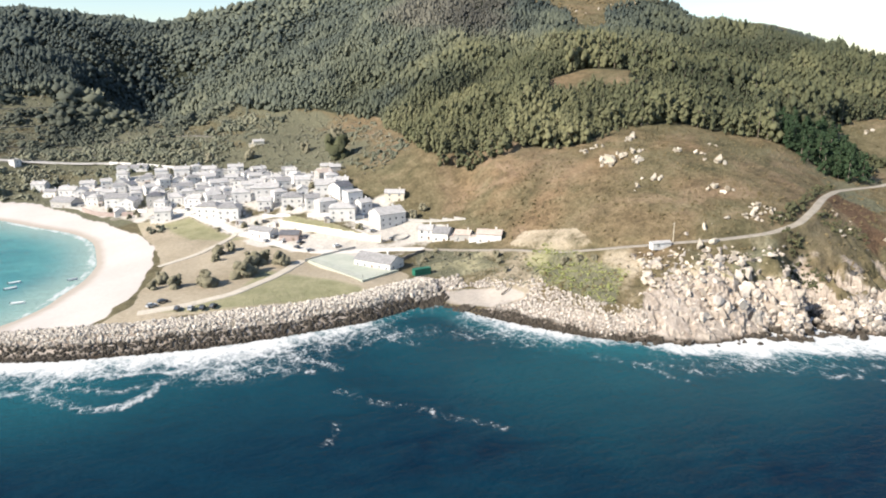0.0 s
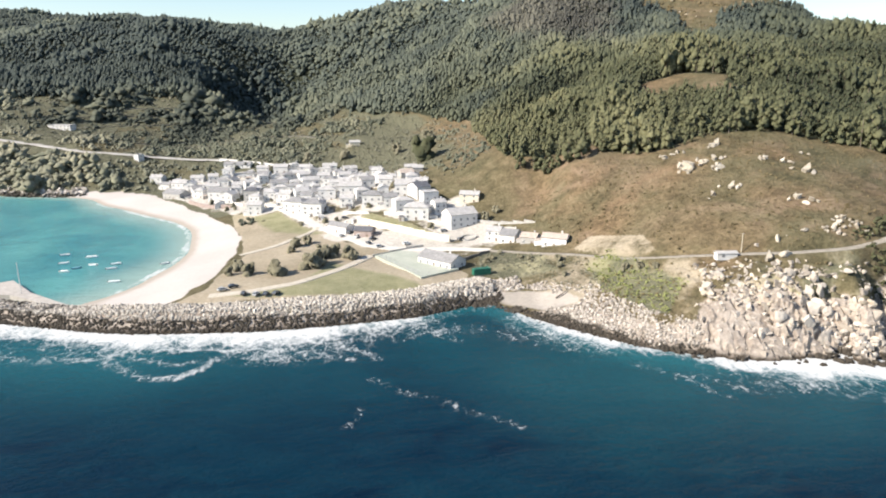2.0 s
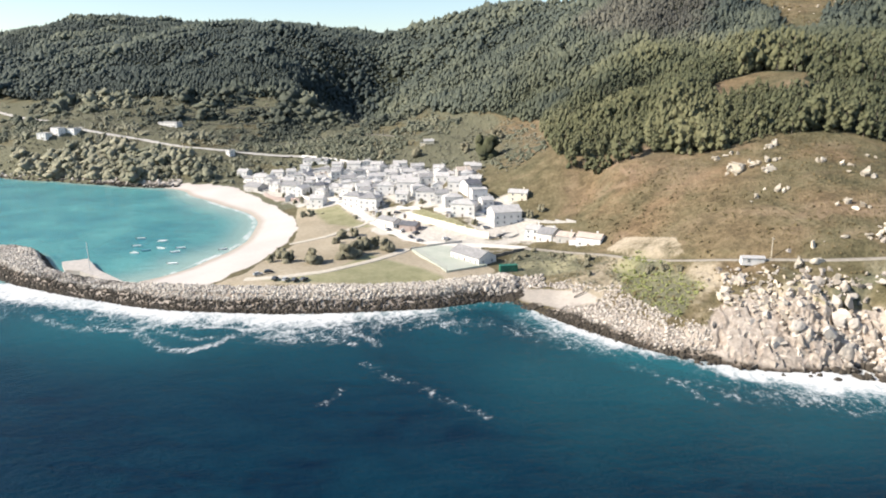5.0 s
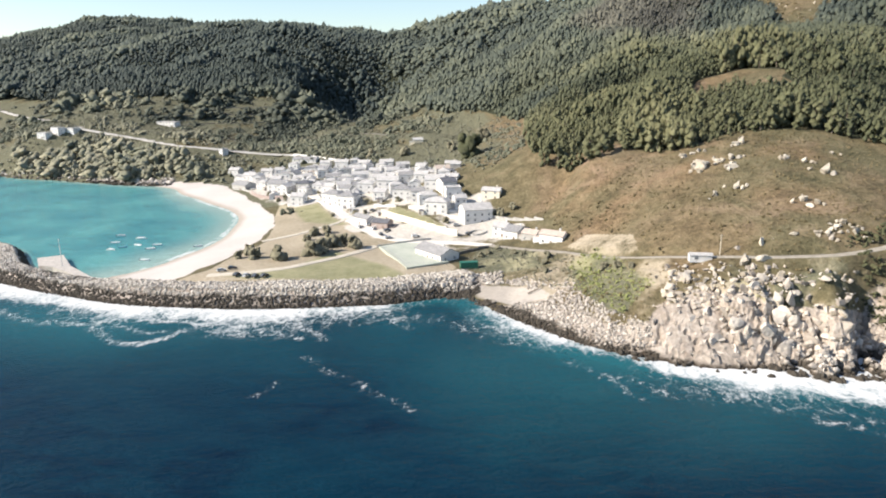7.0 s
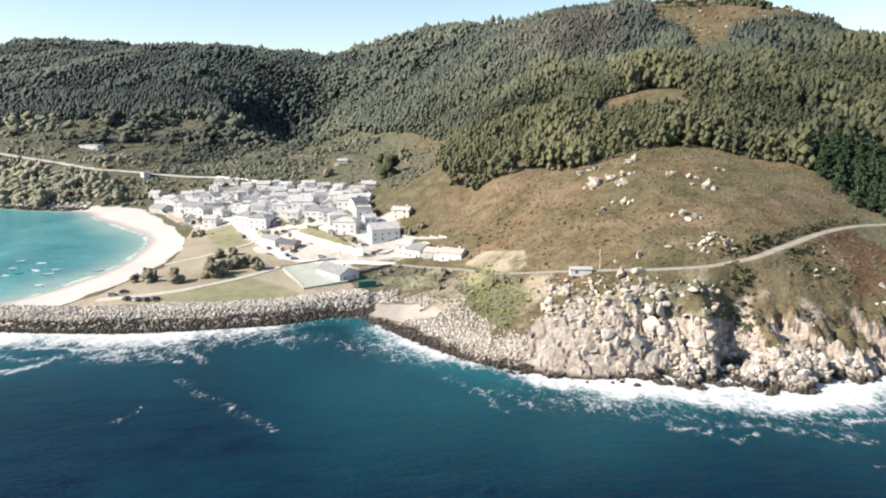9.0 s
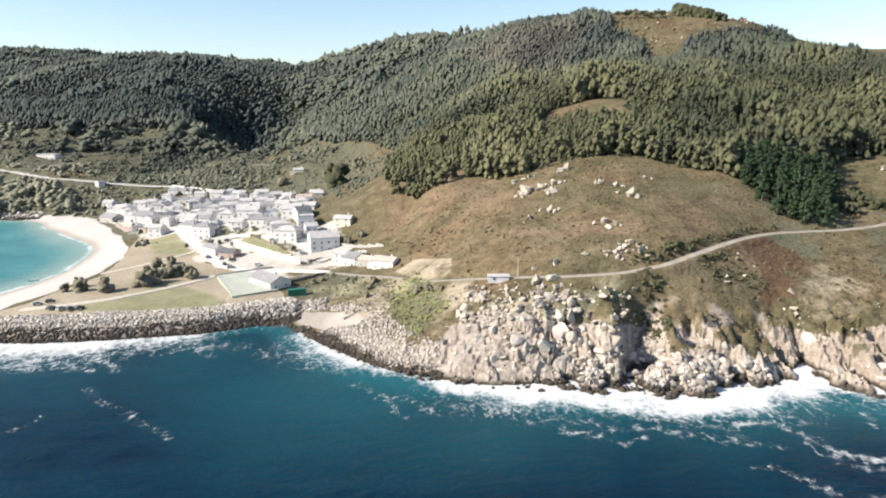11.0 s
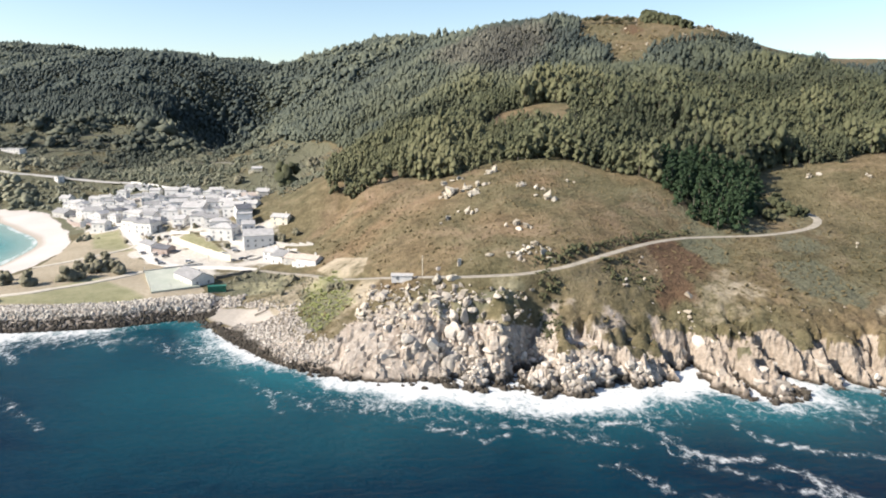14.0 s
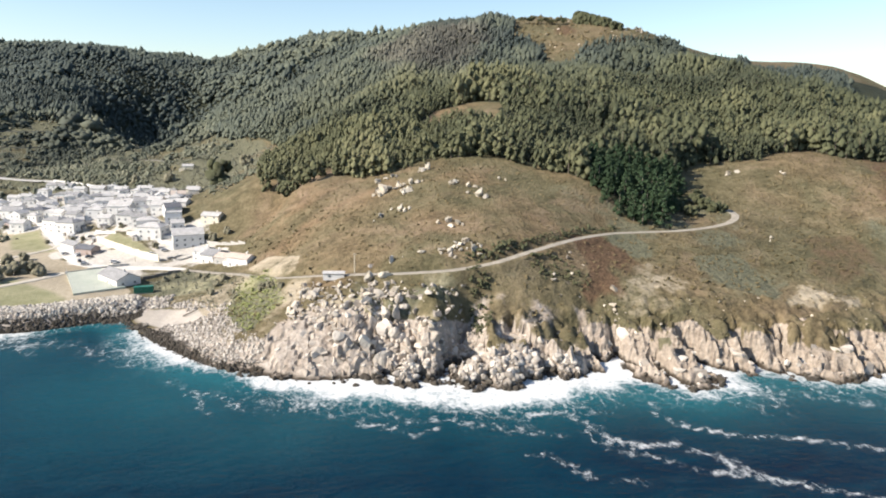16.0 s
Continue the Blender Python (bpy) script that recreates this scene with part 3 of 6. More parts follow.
def ground(x, y):
    x, y = np.asarray(x, float), np.asarray(y, float)
    z = BASE(x, y)
    # bare flank: ribs and gullies that run down to the sea
    flank = smooth(62, 80, x) * smooth(-3, 3, z) * smooth(26, 12, z) * smooth(300, 260, y)
    right = smooth(176, 204, x)
    slab = smooth(66, 72, x) * smooth(112, 94, x)
    big, crack = shards(x * 0.85 + 0.3 * y, y * 0.55, 7.0, 51)
    small, joint = shards(x + 1.3 * wander(x, y, 5, 53, 1), y * 0.75, 3.0, 52)
    z = z + flank * ((big - 0.45) * (6.2 - 4.2 * slab - 5.0 * right) + (small - 0.45) * (3.0 - 2.5 * slab - 1.4 * right) - smooth(0.12, 0.0, crack) * 1.6 - smooth(0.14, 0.0, joint) * 0.9 * (1 - 0.4 * right) * (1 - 0.8 * slab))
    # buttresses of the far flank: massive rounded blocks, broken by steep joints
    low = flank * right * smooth(15, 9, z)
    mass, seam = shards(x + 0.25 * (y - 190) + 3 * wander(x, y, 12, 11, 2), y * 0.42, 9.0, 57)
    chunk, split = shards(x - 0.3 * y, y * 0.6, 4.2, 58)
    z = z + low * ((mass - 0.35) * 7.0 + (chunk - 0.45) * 2.6 - smooth(0.2, 0.0, seam) * 2.6 - smooth(0.16, 0.0, split) * 1.0)
    for line, half, deep, *brow in GASHES:
        d = along(x + 1.5 * wander(x, y, 6, 15, 2), y, line)[0]
        brow = brow[0] if brow else 15
        z = z - deep * smooth(half, 0.3, d) * smooth(-2, 2.5, z) * smooth(brow, brow - 4.5, z)
    # land above the flank: gentle unevenness
    land = smooth(1, 6, z) * smooth(255, 275, np.where(x > 60, y, 300))
    z = z + land * wander(x, y, 38, 3, 3) * np.where((x > 60) | (y > 640), 1.3, 0.3)
    # terraces of old fields behind the village
    step = smooth(60, 20, x) * smooth(585, 640, y) * smooth(830, 760, y)
    t = z / 4.0 + wander(x, y, 60, 21, 2) * 0.4
    z = z + step * (np.floor(t) + smooth(0.55, 0.95, t - np.floor(t)) - t) * 2.2
    # broad hollows of the woods
    z = z + smooth(420, 700, y) * ((0.55 - 2 * np.abs(wander(x - 0.4 * y, y * 0.6, 150, 8, 2))) * 10 + wander(x, y, 90, 9, 3) * 5) * smooth(500, 360, x) * smooth(10, 60, z) * (0.25 + 0.75 * smooth(860, 640, y))
    for line, half, deep in RAVINES:
        d, s = along(x, y, line)
        z = z - deep * smooth(half, 0, d) * smooth(0, 0.2, s) * (1 - 0.72 * smooth(0.55, 1, s))
    # road beds, and the rubble mole
    for line, half, t, h in BEDS:
        d, s = along(x, y, line)
        near = smooth(half + 3.5, half, d)
        z = z * (1 - near) + np.interp(s, t, h) * near
    d, s = along(x, y, MOLE)
    crest = np.interp(s, [0, 0.06, 0.18, 0.27, 0.4, 0.5, 0.85, 1], [4.0, 5.2, 5.2, 4.0, 4.2, 6.0, 6.4, 6.2])
    seaward = y < np.interp(x, [p[0] for p in MOLE], [p[1] for p in MOLE])
    wide = np.where(seaward, 3.5, np.interp(x, [-222, -196], [15.0, 5.0]))
    z = np.where(seaward & (x > -262) & (x < 8), np.minimum(z, crest - 0.3 - np.maximum(d - 2.5, 0) * 0.9), z)
    z = np.maximum(z, crest - np.maximum(d - wide, 0) * 0.84)
    return np.where(inside(x, y, QUAY) > -0.8, np.minimum(z, 1.6), z)


def grid_lines(lo, a, b, hi, step, grow=1.09):
    mid = list(np.arange(a, b + step / 2, step))
    left, right, s = [], [], step
    v = a
    while v > lo:
        s *= grow
        v -= s
        left.append(v)
    v, s = mid[-1], step
    while v < hi:
        s = min(s * grow, 40)
        v += s
        right.append(v)
    return np.array(left[::-1] + mid + right)


def sheet(name, xs, ys, zs, mat):
    nx, ny = len(xs), len(ys)
    gx, gy = np.meshgrid(xs, ys)
    co = np.stack([gx, gy, zs], -1).reshape(-1, 3)
    i = np.arange(nx * ny).reshape(ny, nx)
    f = np.stack([i[:-1, :-1], i[:-1, 1:], i[1:, 1:], i[1:, :-1]], -1).reshape(-1)
    n = len(f) // 4
    me = bpy.data.meshes.new(name)
    me.vertices.add(len(co)), me.loops.add(len(f)), me.polygons.add(n)
    me.vertices.foreach_set("co", co.ravel()), me.loops.foreach_set("vertex_index", f.astype(np.int32))
    me.polygons.foreach_set("loop_start", np.arange(0, len(f), 4, dtype=np.int32))
    me.polygons.foreach_set("use_smooth", np.ones(n, bool))
    me.update()
    me.materials.append(mat)
    return new(name, me)


def masks(ob, name, rgba):
    a = ob.data.attributes.new(name, "FLOAT_COLOR", "POINT")
    a.data.foreach_set("color", np.stack(rgba, -1).reshape(-1).astype(np.float32))


XS, YS = grid_lines(-1500, -262, 330, 1400, 1.15, 1.05), grid_lines(120, 168, 262, 2600, 1.15, 1.018)
GX, GY = np.meshgrid(XS, YS)
GZ = ground(GX, GY)
GZ_ROCK = rockiness(GX, GY, GZ)
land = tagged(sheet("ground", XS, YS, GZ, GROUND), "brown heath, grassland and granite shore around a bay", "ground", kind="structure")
face_rock = (GZ_ROCK[:-1, :-1] > 0.45) & (GX[:-1, :-1] > 50)
land.data.polygons.foreach_set("use_smooth", ~face_rock.ravel())
fray = wander(GX, GY, 16, 55, 3) * 4
sand = np.maximum(smooth(-2, 2, inside(GX, GY, BEACH) + fray * 0.8) * smooth(9, 6, GZ), smooth(-1, 1.5, inside(GX, GY, COVE) + fray * 0.4) * smooth(6.5, 5.0, GZ) * 0.51)
sand = np.maximum(sand, smooth(-0.3, -1.2, GZ) * smooth(-100, -130, GX) * smooth(300, 306, GY))
LAWN = [(-116, 288), (-96, 280), (-60, 279), (-20, 281), (6, 287), (12, 300), (-8, 345), (-22, 352), (-36, 366), (-52, 395), (-66, 428), (-88, 450), (-106, 462), (-102, 440), (-93, 400), (-90, 360), (-96, 330), (-102, 300)]
lawn = smooth(-2, 2, inside(GX, GY, LAWN) + fray)
lawn = np.maximum(lawn, smooth(-1, 1, inside(GX, GY, FIELD)) * 0.56)
bank = smooth(14, 24, GX) * smooth(110, 85, GX) * smooth(325, 300, GY + np.clip(GX - 50, 0, 40)) * np.clip(0.5 + 0.6 * wander(GX, GY, 22, 59, 3), 0, 1)
lawn = np.maximum(lawn, bank * 0.75)
fern = np.maximum(smooth(-6, 6, inside(GX, GY, FERN) + fray * 3), smooth(0.25, 0.6, wander(GX, GY, 55, 37, 2)) * smooth(280, 330, GX) * 0.7)
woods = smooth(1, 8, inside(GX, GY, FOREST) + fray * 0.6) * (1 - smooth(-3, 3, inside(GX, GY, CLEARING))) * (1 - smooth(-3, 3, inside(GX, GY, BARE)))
TOWN = [(-170, 585), (-128, 495), (-100, 452), (-70, 425), (-45, 370), (-20, 345), (8, 322), (40, 335), (58, 306), (66, 313), (42, 366), (38, 392), (20, 425), (10, 480), (-20, 540), (-100, 580)]
dirt = smooth(-3, 4, inside(GX, GY, TOWN) + fray) * np.clip(0.62 + 0.55 * wander(GX, GY, 14, 57, 3), 0, 1)
BRAMBLE = [(61, 284), (73, 287), (80, 258), (82, 239), (69, 227), (62, 242), (58, 262)]
green = smooth(-3, 4, inside(GX, GY, BRAMBLE) + fray * 0.5)
green = np.maximum(green, smooth(180, 215, GX) * smooth(330, 290, GY) * np.clip(0.32 + 0.75 * wander(GX, GY, 40, 35, 3), 0, 1))
green = np.maximum(green, smooth(60, 20, GX) * smooth(500, 560, GY) * smooth(900, 830, GY) * (0.78 + 0.35 * wander(GX, GY, 70, 31, 3)))
PLOTS = [[(-29, 404), (-17, 385), (-7, 372), (3, 363), (10, 358), (8, 366), (-2, 382), (-16, 404), (-24, 414)], [(-93, 444), (-76, 444), (-60, 412), (-50, 392), (-62, 396), (-76, 404)],
         [(-92, 290), (-60, 300), (-48, 331), (-24, 306), (-10, 288), (-44, 282), (-80, 283)]]
DRY_BANK = [(211, 232), (222, 239), (240, 241), (238, 226), (227, 211), (207, 206), (206, 222)]
tan_patch = smooth(20, 2, np.hypot(GX - 229, (GY - 230) * 0.9) + fray * 2.8)
dry_bank = smooth(-5, 5, inside(GX, GY, DRY_BANK) + fray * 2.0)
lawn, green = np.maximum(lawn, np.maximum(tan_patch * 0.56, dry_bank * 0.46)), green * (1 - np.maximum(tan_patch, dry_bank))
SCAR = [(148, 228), (166, 227), (190, 232), (198, 220), (186, 200), (160, 200), (146, 212)]
scar = smooth(-4, 4, inside(GX, GY, SCAR) + fray * 1.5) * np.clip(0.46 + 0.55 * wander(GX, GY, 8, 56, 3), 0, 0.75)
for plot in PLOTS:
    patch = smooth(-1.5, 1.5, inside(GX, GY, plot) + fray * 0.4)
    green, lawn, dirt = np.maximum(green, patch), np.maximum(lawn, patch), dirt * (1 - patch)
green = np.maximum(green, smooth(15, 5, np.hypot(GX - 229, (GY - 257) * 0.8) + fray))
slope_grass = smooth(92, 108, GX) * smooth(206, 192, GX) * smooth(246, 236, GY) * np.clip(0.22 + 0.75 * wander(GX, GY, 14, 36, 3), 0, 1)
strip = BASE(GX, GY) / 4.0 + wander(GX, GY, 60, 21, 2) * 0.4
green = np.maximum(green, 0.62 * smooth(60, 25, GX) * smooth(430, 480, GY))
fields = smooth(40, -20, GX) * smooth(585, 630, GY) * smooth(860, 800, GY)
green = green * (1 - fields) + fields * np.clip(lattice(np.floor(strip), np.floor(GX / 85 + 0.3 * wander(GX, GY, 50, 34, 2)), 91) * 0.9 + 0.35, 0, 1)
flank_dry = smooth(84, 100, GX) * (1 - 0.55 * smooth(138, 150, GX)) * smooth(215, 200, GX) * smooth(240, 232, GY - 0.1 * (GX - 150)) * np.clip(0.6 + 0.5 * wander(GX, GY, 12, 32, 3), 0, 0.66)
lawn = np.maximum(lawn, flank_dry)
terrace = smooth(-60, -10, GX) * smooth(64, 40, GX) * smooth(440, 490, GY) * smooth(720, 660, GY)
green = np.maximum(green, np.maximum(slope_grass, terrace * (0.65 + 0.5 * wander(GX, GY, 30, 38, 3))))
GREEN_BANK = [(14, 300), (22, 326), (36, 328), (52, 306), (48, 290), (32, 292)]
bare = np.maximum(smooth(-10, 10, inside(GX, GY, BARE)), smooth(-4, 4, inside(GX, GY, CLEARING)))
green = np.maximum(green, bare * 0.2)
# far slope: a green belt, a rusty bracken stand and a bleached bank
GREEN_BELT = [(246, 226), (252, 249), (276, 252), (274, 234), (288, 224), (266, 208)]
RUSTY = [(292, 229), (316, 262), (346, 262), (332, 234), (304, 216)]
BLEACHED = [(266, 205), (284, 223), (297, 218), (306, 209), (298, 199)]
belt = smooth(-6, 6, inside(GX, GY, GREEN_BELT) + fray * 2)
green = np.maximum(green, belt * 0.75)
bleached = smooth(-4, 4, inside(GX, GY, BLEACHED) + fray * 1.5)
lawn, green = np.maximum(lawn, bleached * 0.5), green * (1 - bleached)
fern = np.maximum(fern * (1 - belt), 0.55 * smooth(-6, 6, inside(GX, GY, RUSTY) + fray * 2))
green = np.maximum(green, 0.8 * smooth(-3, 3, inside(GX, GY, GREEN_BANK) + fray))
fern = np.maximum(fern, smooth(-10, 10, inside(GX, GY, BARE)) * 0.22)
brown = np.clip(0.75 + wander(GX, GY, 60, 33, 3) * 0.8, 0, 1) * np.maximum(smooth(-20, 90, GX), 0.15) * (1 - 0.25 * bare) * (1 - 0.45 * smooth(170, 235, GX)) + 0.75 * smooth(1.15, 0.4, np.hypot((GX - 94) / 46, (GY - 344) / 48) + 0.25 * wander(GX, GY, 25, 39, 3)) * (1 - woods)
brown = brown * (1 - 0.75 * smooth(62, 78, GX) * smooth(220, 205, GX) * smooth(243, 231, GY))
masks(land, "zone_a", (sand, np.maximum(GZ_ROCK, scar) * (1 - sand), lawn, brown))
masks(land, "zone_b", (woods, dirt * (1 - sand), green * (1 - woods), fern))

# the sea: masks for surf, shallows, the sheltered bay and its pale rim
SX, SY = grid_lines(-4200, -280, 340, 4200, 2.5, 1.12), grid_lines(-4200, 95, 560, 1100, 2.3, 1.12)
sx, sy = np.meshgrid(SX, SY)
depth = np.clip(-ground(sx, np.clip(sy, 120, 2600)), 0, 30)
d, s = along(sx, sy, OPEN_COAST)
SURF_EDGE = [(-300, 380), (-262, 332), (-240, 308), (-215, 292), (-195, 280), (-179, 272), (-162, 267), (-151, 263), (-125, 256), (-100, 250), (-71, 244), (-55, 245), (-45, 249), (-24, 255), (-13, 261), (6, 269), (16, 266), (20, 251), (30, 236), (41, 224), (51, 216), (61, 209), (65, 201), (70, 194), (79, 190), (88, 189),
             (95, 186), (100, 182), (107, 181), (114, 180), (121, 176), (137, 167), (145, 164), (162, 168), (175, 173), (194, 180), (202, 177), (205, 169), (210, 163), (218, 165), (240, 177), (249, 175), (270, 166), (300, 168), (340, 172), (440, 188), (700, 230), (700, 320), (-300, 500)]
off = inside(sx, sy, SURF_EDGE) + 5 * wander(sx, sy, 26, 41, 3) + 3.0 * wander(sx, sy, 7, 43, 2)
calm = smooth(26, 8, np.hypot(sx - 4, sy - 270))
surf = (smooth(0, 9, off) * np.interp(sx, [-10, 40], [0.24, 0.35]) + smooth(-5, 4, off) * 0.16 + smooth(-30, 0, off) * np.clip(np.interp(sx, [-20, 60], [0.3, 0.18]) + 0.2 * wander(sx, sy, 34, 42, 2), 0, 1)) * (1 - 0.55 * calm)
bay_in = smooth(-118, -128, sx) * smooth(294, 306, sy + np.clip(-150 - sx, 0, 80) * -0.95)
bay_in = np.maximum(bay_in, smooth(-90, -100, sx) * smooth(306, 312, sy))
surf = surf * (1 - bay_in)
# drawn-out lines of foam on the open water: course, width, strength
STREAKS = [([(-41, 213), (-31, 201), (-22, 194), (-14, 183), (-7, 177), (-2, 172)], 1.6, 0.6), ([(-45, 193), (-47, 187), (-50, 182)], 2.0, 0.5), ([(-67, 243), (-56, 233), (-45, 228)], 2.2, 0.7), ([(-50, 243), (-42, 235), (-36, 228)], 2.2, 0.75), ([(-15, 256), (-12, 245), (-5, 237)], 2.2, 0.66),
           ([(-127, 252), (-125, 245), (-120, 236), (-110, 227), (-101, 225), (-93, 230), (-87, 242)], 2.4, 0.85), ([(-125, 251), (-111, 241), (-100, 235), (-95, 238)], 2.0, 0.72), ([(-146, 251), (-134, 245), (-126, 246)], 2.8, 0.8), ([(-118, 254), (-104, 248), (-92, 247), (-84, 244)], 2.4, 0.85),
           ([(-172, 262), (-158, 252), (-142, 248)], 3.0, 0.6), ([(48, 206), (56, 192), (64, 178)], 2.4, 0.55), ([(58, 196), (66, 188), (72, 180), (80, 177)], 1.8, 0.7),
           ([(106, 165), (114, 162), (121, 156), (127, 160)], 1.8, 0.8), ([(126, 167), (137, 162), (147, 156), (156, 153), (161, 150)], 1.4, 0.62), ([(156, 164), (166, 164), (170, 156), (172, 149), (175, 143), (181, 140), (191, 142)], 2.0, 0.85), ([(166, 153), (169, 144), (171, 139)], 1.4, 0.62),
           ([(194, 166), (193, 158), (196, 152), (203, 146), (213, 142), (225, 138), (236, 133), (244, 129), (258, 124)], 1.7, 0.85), ([(147, 140), (153, 140), (157, 134), (160, 129)], 2.2, 0.66), ([(174, 137), (181, 133), (189, 127), (195, 125), (201, 121), (210, 117), (218, 112), (224, 109)], 2.0, 0.72),
           ([(191, 137), (196, 134), (199, 129), (202, 123)], 2.2, 0.72), ([(245, 169), (248, 162), (257, 158), (264, 151)], 1.7, 0.75), ([(107, 169), (115, 170), (121, 165), (132, 165), (140, 161)], 1.3, 0.6), ([(164, 127), (172, 122)], 1.6, 0.5), ([(76, 186), (84, 180), (92, 176)], 1.8, 0.6)]
for line, width, power in STREAKS:
    surf = np.maximum(surf, smooth(1.7, 0.05, (along(sx + 1.6 * wander(sx, sy, 9, 46, 2), sy + 1.6 * wander(sx, sy, 9, 47, 2), line)[0]) / (width * 0.95)) * power * (0.54 + 0.16 * wander(sx, sy, 12, 48, 2)))
# a thin line of swash along the beach
swash = []
for yy in np.arange(320, 560, 6.0):
    xx = np.arange(-215, -80, 0.5)
    wet_x = xx[ground(xx, np.full(xx.shape, yy)) < 0]
    swash.append((float(wet_x.max()) - 1.6, float(yy)))
surf = np.maximum(surf, smooth(3.2, 0.9, along(sx, sy, swash)[0]) * (0.46 + 0.3 * wander(sx, sy, 22, 45, 2)))
soft = depth
for _ in range(10):
    soft = (soft + np.roll(soft, 1, 1) + np.roll(soft, -1, 1) + np.roll(soft, 1, 0) + np.roll(soft, -1, 0)) / 5
rim = smooth(2.6, 0.1, depth) * bay_in
shoal = (smooth(8.0, 0.5, soft) * 0.75 + smooth(1.0, 0.1, d / (110 * np.interp(sx, [-50, 20, 100, 180], [0.75, 0.92, 0.58, 0.45]))) * 0.95 * (0.6 + 0.5 * wander(sx, sy, 60, 58, 2))) * (1 - bay_in)
sea = tagged(sheet("water", SX, SY, np.zeros_like(sx), WATER), "dark blue sea with white surf, turquoise in the bay", "sea", kind="structure")
masks(sea, "sea", (surf, shoal, bay_in, rim * 0.8))


# ---- scattering ----
def cloud(name, templates, mats, places, parent=None, smooth_faces=False):
    """One mesh of many copies: places are rows of x, y, z, scale, stretch, turn, tone, template."""
    co, loops, slots, tones = [], [], [], []
    base = 0
    for k, (v, f, m) in enumerate(templates):
        rows = places[places[:, 7] == k]
        if not len(rows):
            continue
        c, s = np.cos(rows[:, 5])[:, None], np.sin(rows[:, 5])[:, None]
        x = (v[None, :, 0] * c - v[None, :, 1] * s) * rows[:, 3:4] + rows[:, 0:1]
        y = (v[None, :, 0] * s + v[None, :, 1] * c) * rows[:, 3:4] + rows[:, 1:2]
        z = v[None, :, 2] * rows[:, 3:4] * rows[:, 4:5] + rows[:, 2:3]
        n, nv = len(rows), len(v)
        co.append(np.stack([x, y, z], -1).reshape(-1, 3))
        loops.append((f[None] + (np.arange(n) * nv)[:, None, None] + base).reshape(-1, 3))
        slots.append(np.tile(m, n))
        tones.append(np.repeat(rows[:, 6], nv))
        base += n * nv
    co, loops, slots, tones = np.concatenate(co), np.concatenate(loops), np.concatenate(slots), np.concatenate(tones)
    me = bpy.data.meshes.new(name)
    me.vertices.add(len(co)), me.loops.add(loops.size), me.polygons.add(len(loops))
    me.vertices.foreach_set("co", co.ravel()), me.loops.foreach_set("vertex_index", loops.ravel().astype(np.int32))
    me.polygons.foreach_set("loop_start", np.arange(0, loops.size, 3, dtype=np.int32))
    for m in mats:
        me.materials.append(m)
    me.polygons.foreach_set("material_index", slots.astype(np.int32))
    me.attributes.new("tone", "FLOAT", "POINT").data.foreach_set("value", tones.astype(np.float32))
    me.polygons.foreach_set("use_smooth", np.full(len(loops), smooth_faces))
    me.update()
    ob = new(name, me)
    ob.parent = parent
    return ob


def ball(levels=1):
    g = (1 + 5 ** 0.5) / 2
    v = [np.array(p, float) / math.hypot(1, g) for p in ((-1, g, 0), (1, g, 0), (-1, -g, 0), (1, -g, 0), (0, -1, g), (0, 1, g), (0, -1, -g), (0, 1, -g), (g, 0, -1), (g, 0, 1), (-g, 0, -1), (-g, 0, 1))]
    top = [(0, 11, 5), (0, 5, 1), (0, 1, 7), (0, 7, 10), (0, 10, 11)]
    mid = [(1, 5, 9), (5, 11, 4), (11, 10, 2), (10, 7, 6), (7, 1, 8)]
    low = [(3, 9, 4), (3, 4, 2), (3, 2, 6), (3, 6, 8), (3, 8, 9), (4, 9, 5), (2, 4, 11), (6, 2, 10), (8, 6, 7), (9, 8, 1)]
    f = top + mid + low
    for _ in range(levels):
        seen, out = {}, []
        def half(a, b):
            k = (min(a, b), max(a, b))
            if k not in seen:
                p = v[a] + v[b]
                v.append(p / np.linalg.norm(p))
                seen[k] = len(v) - 1
            return seen[k]
        for a, b, c in f:
            ab, bc, ca = half(a, b), half(b, c), half(c, a)
            out += [(a, ab, ca), (b, bc, ab), (c, ca, bc), (ab, bc, ca)]
        f = out
    return np.array(v), np.array(f)


BALLS = [(np.array([(1, 0, 0), (0, 1, 0), (-1, 0, 0), (0, -1, 0), (0, 0, 1), (0, 0, -1)], float), np.array([(0, 1, 4), (1, 2, 4), (2, 3, 4), (3, 0, 4), (1, 0, 5), (2, 1, 5), (3, 2, 5), (0, 3, 5)])), ball(0), ball(1)]


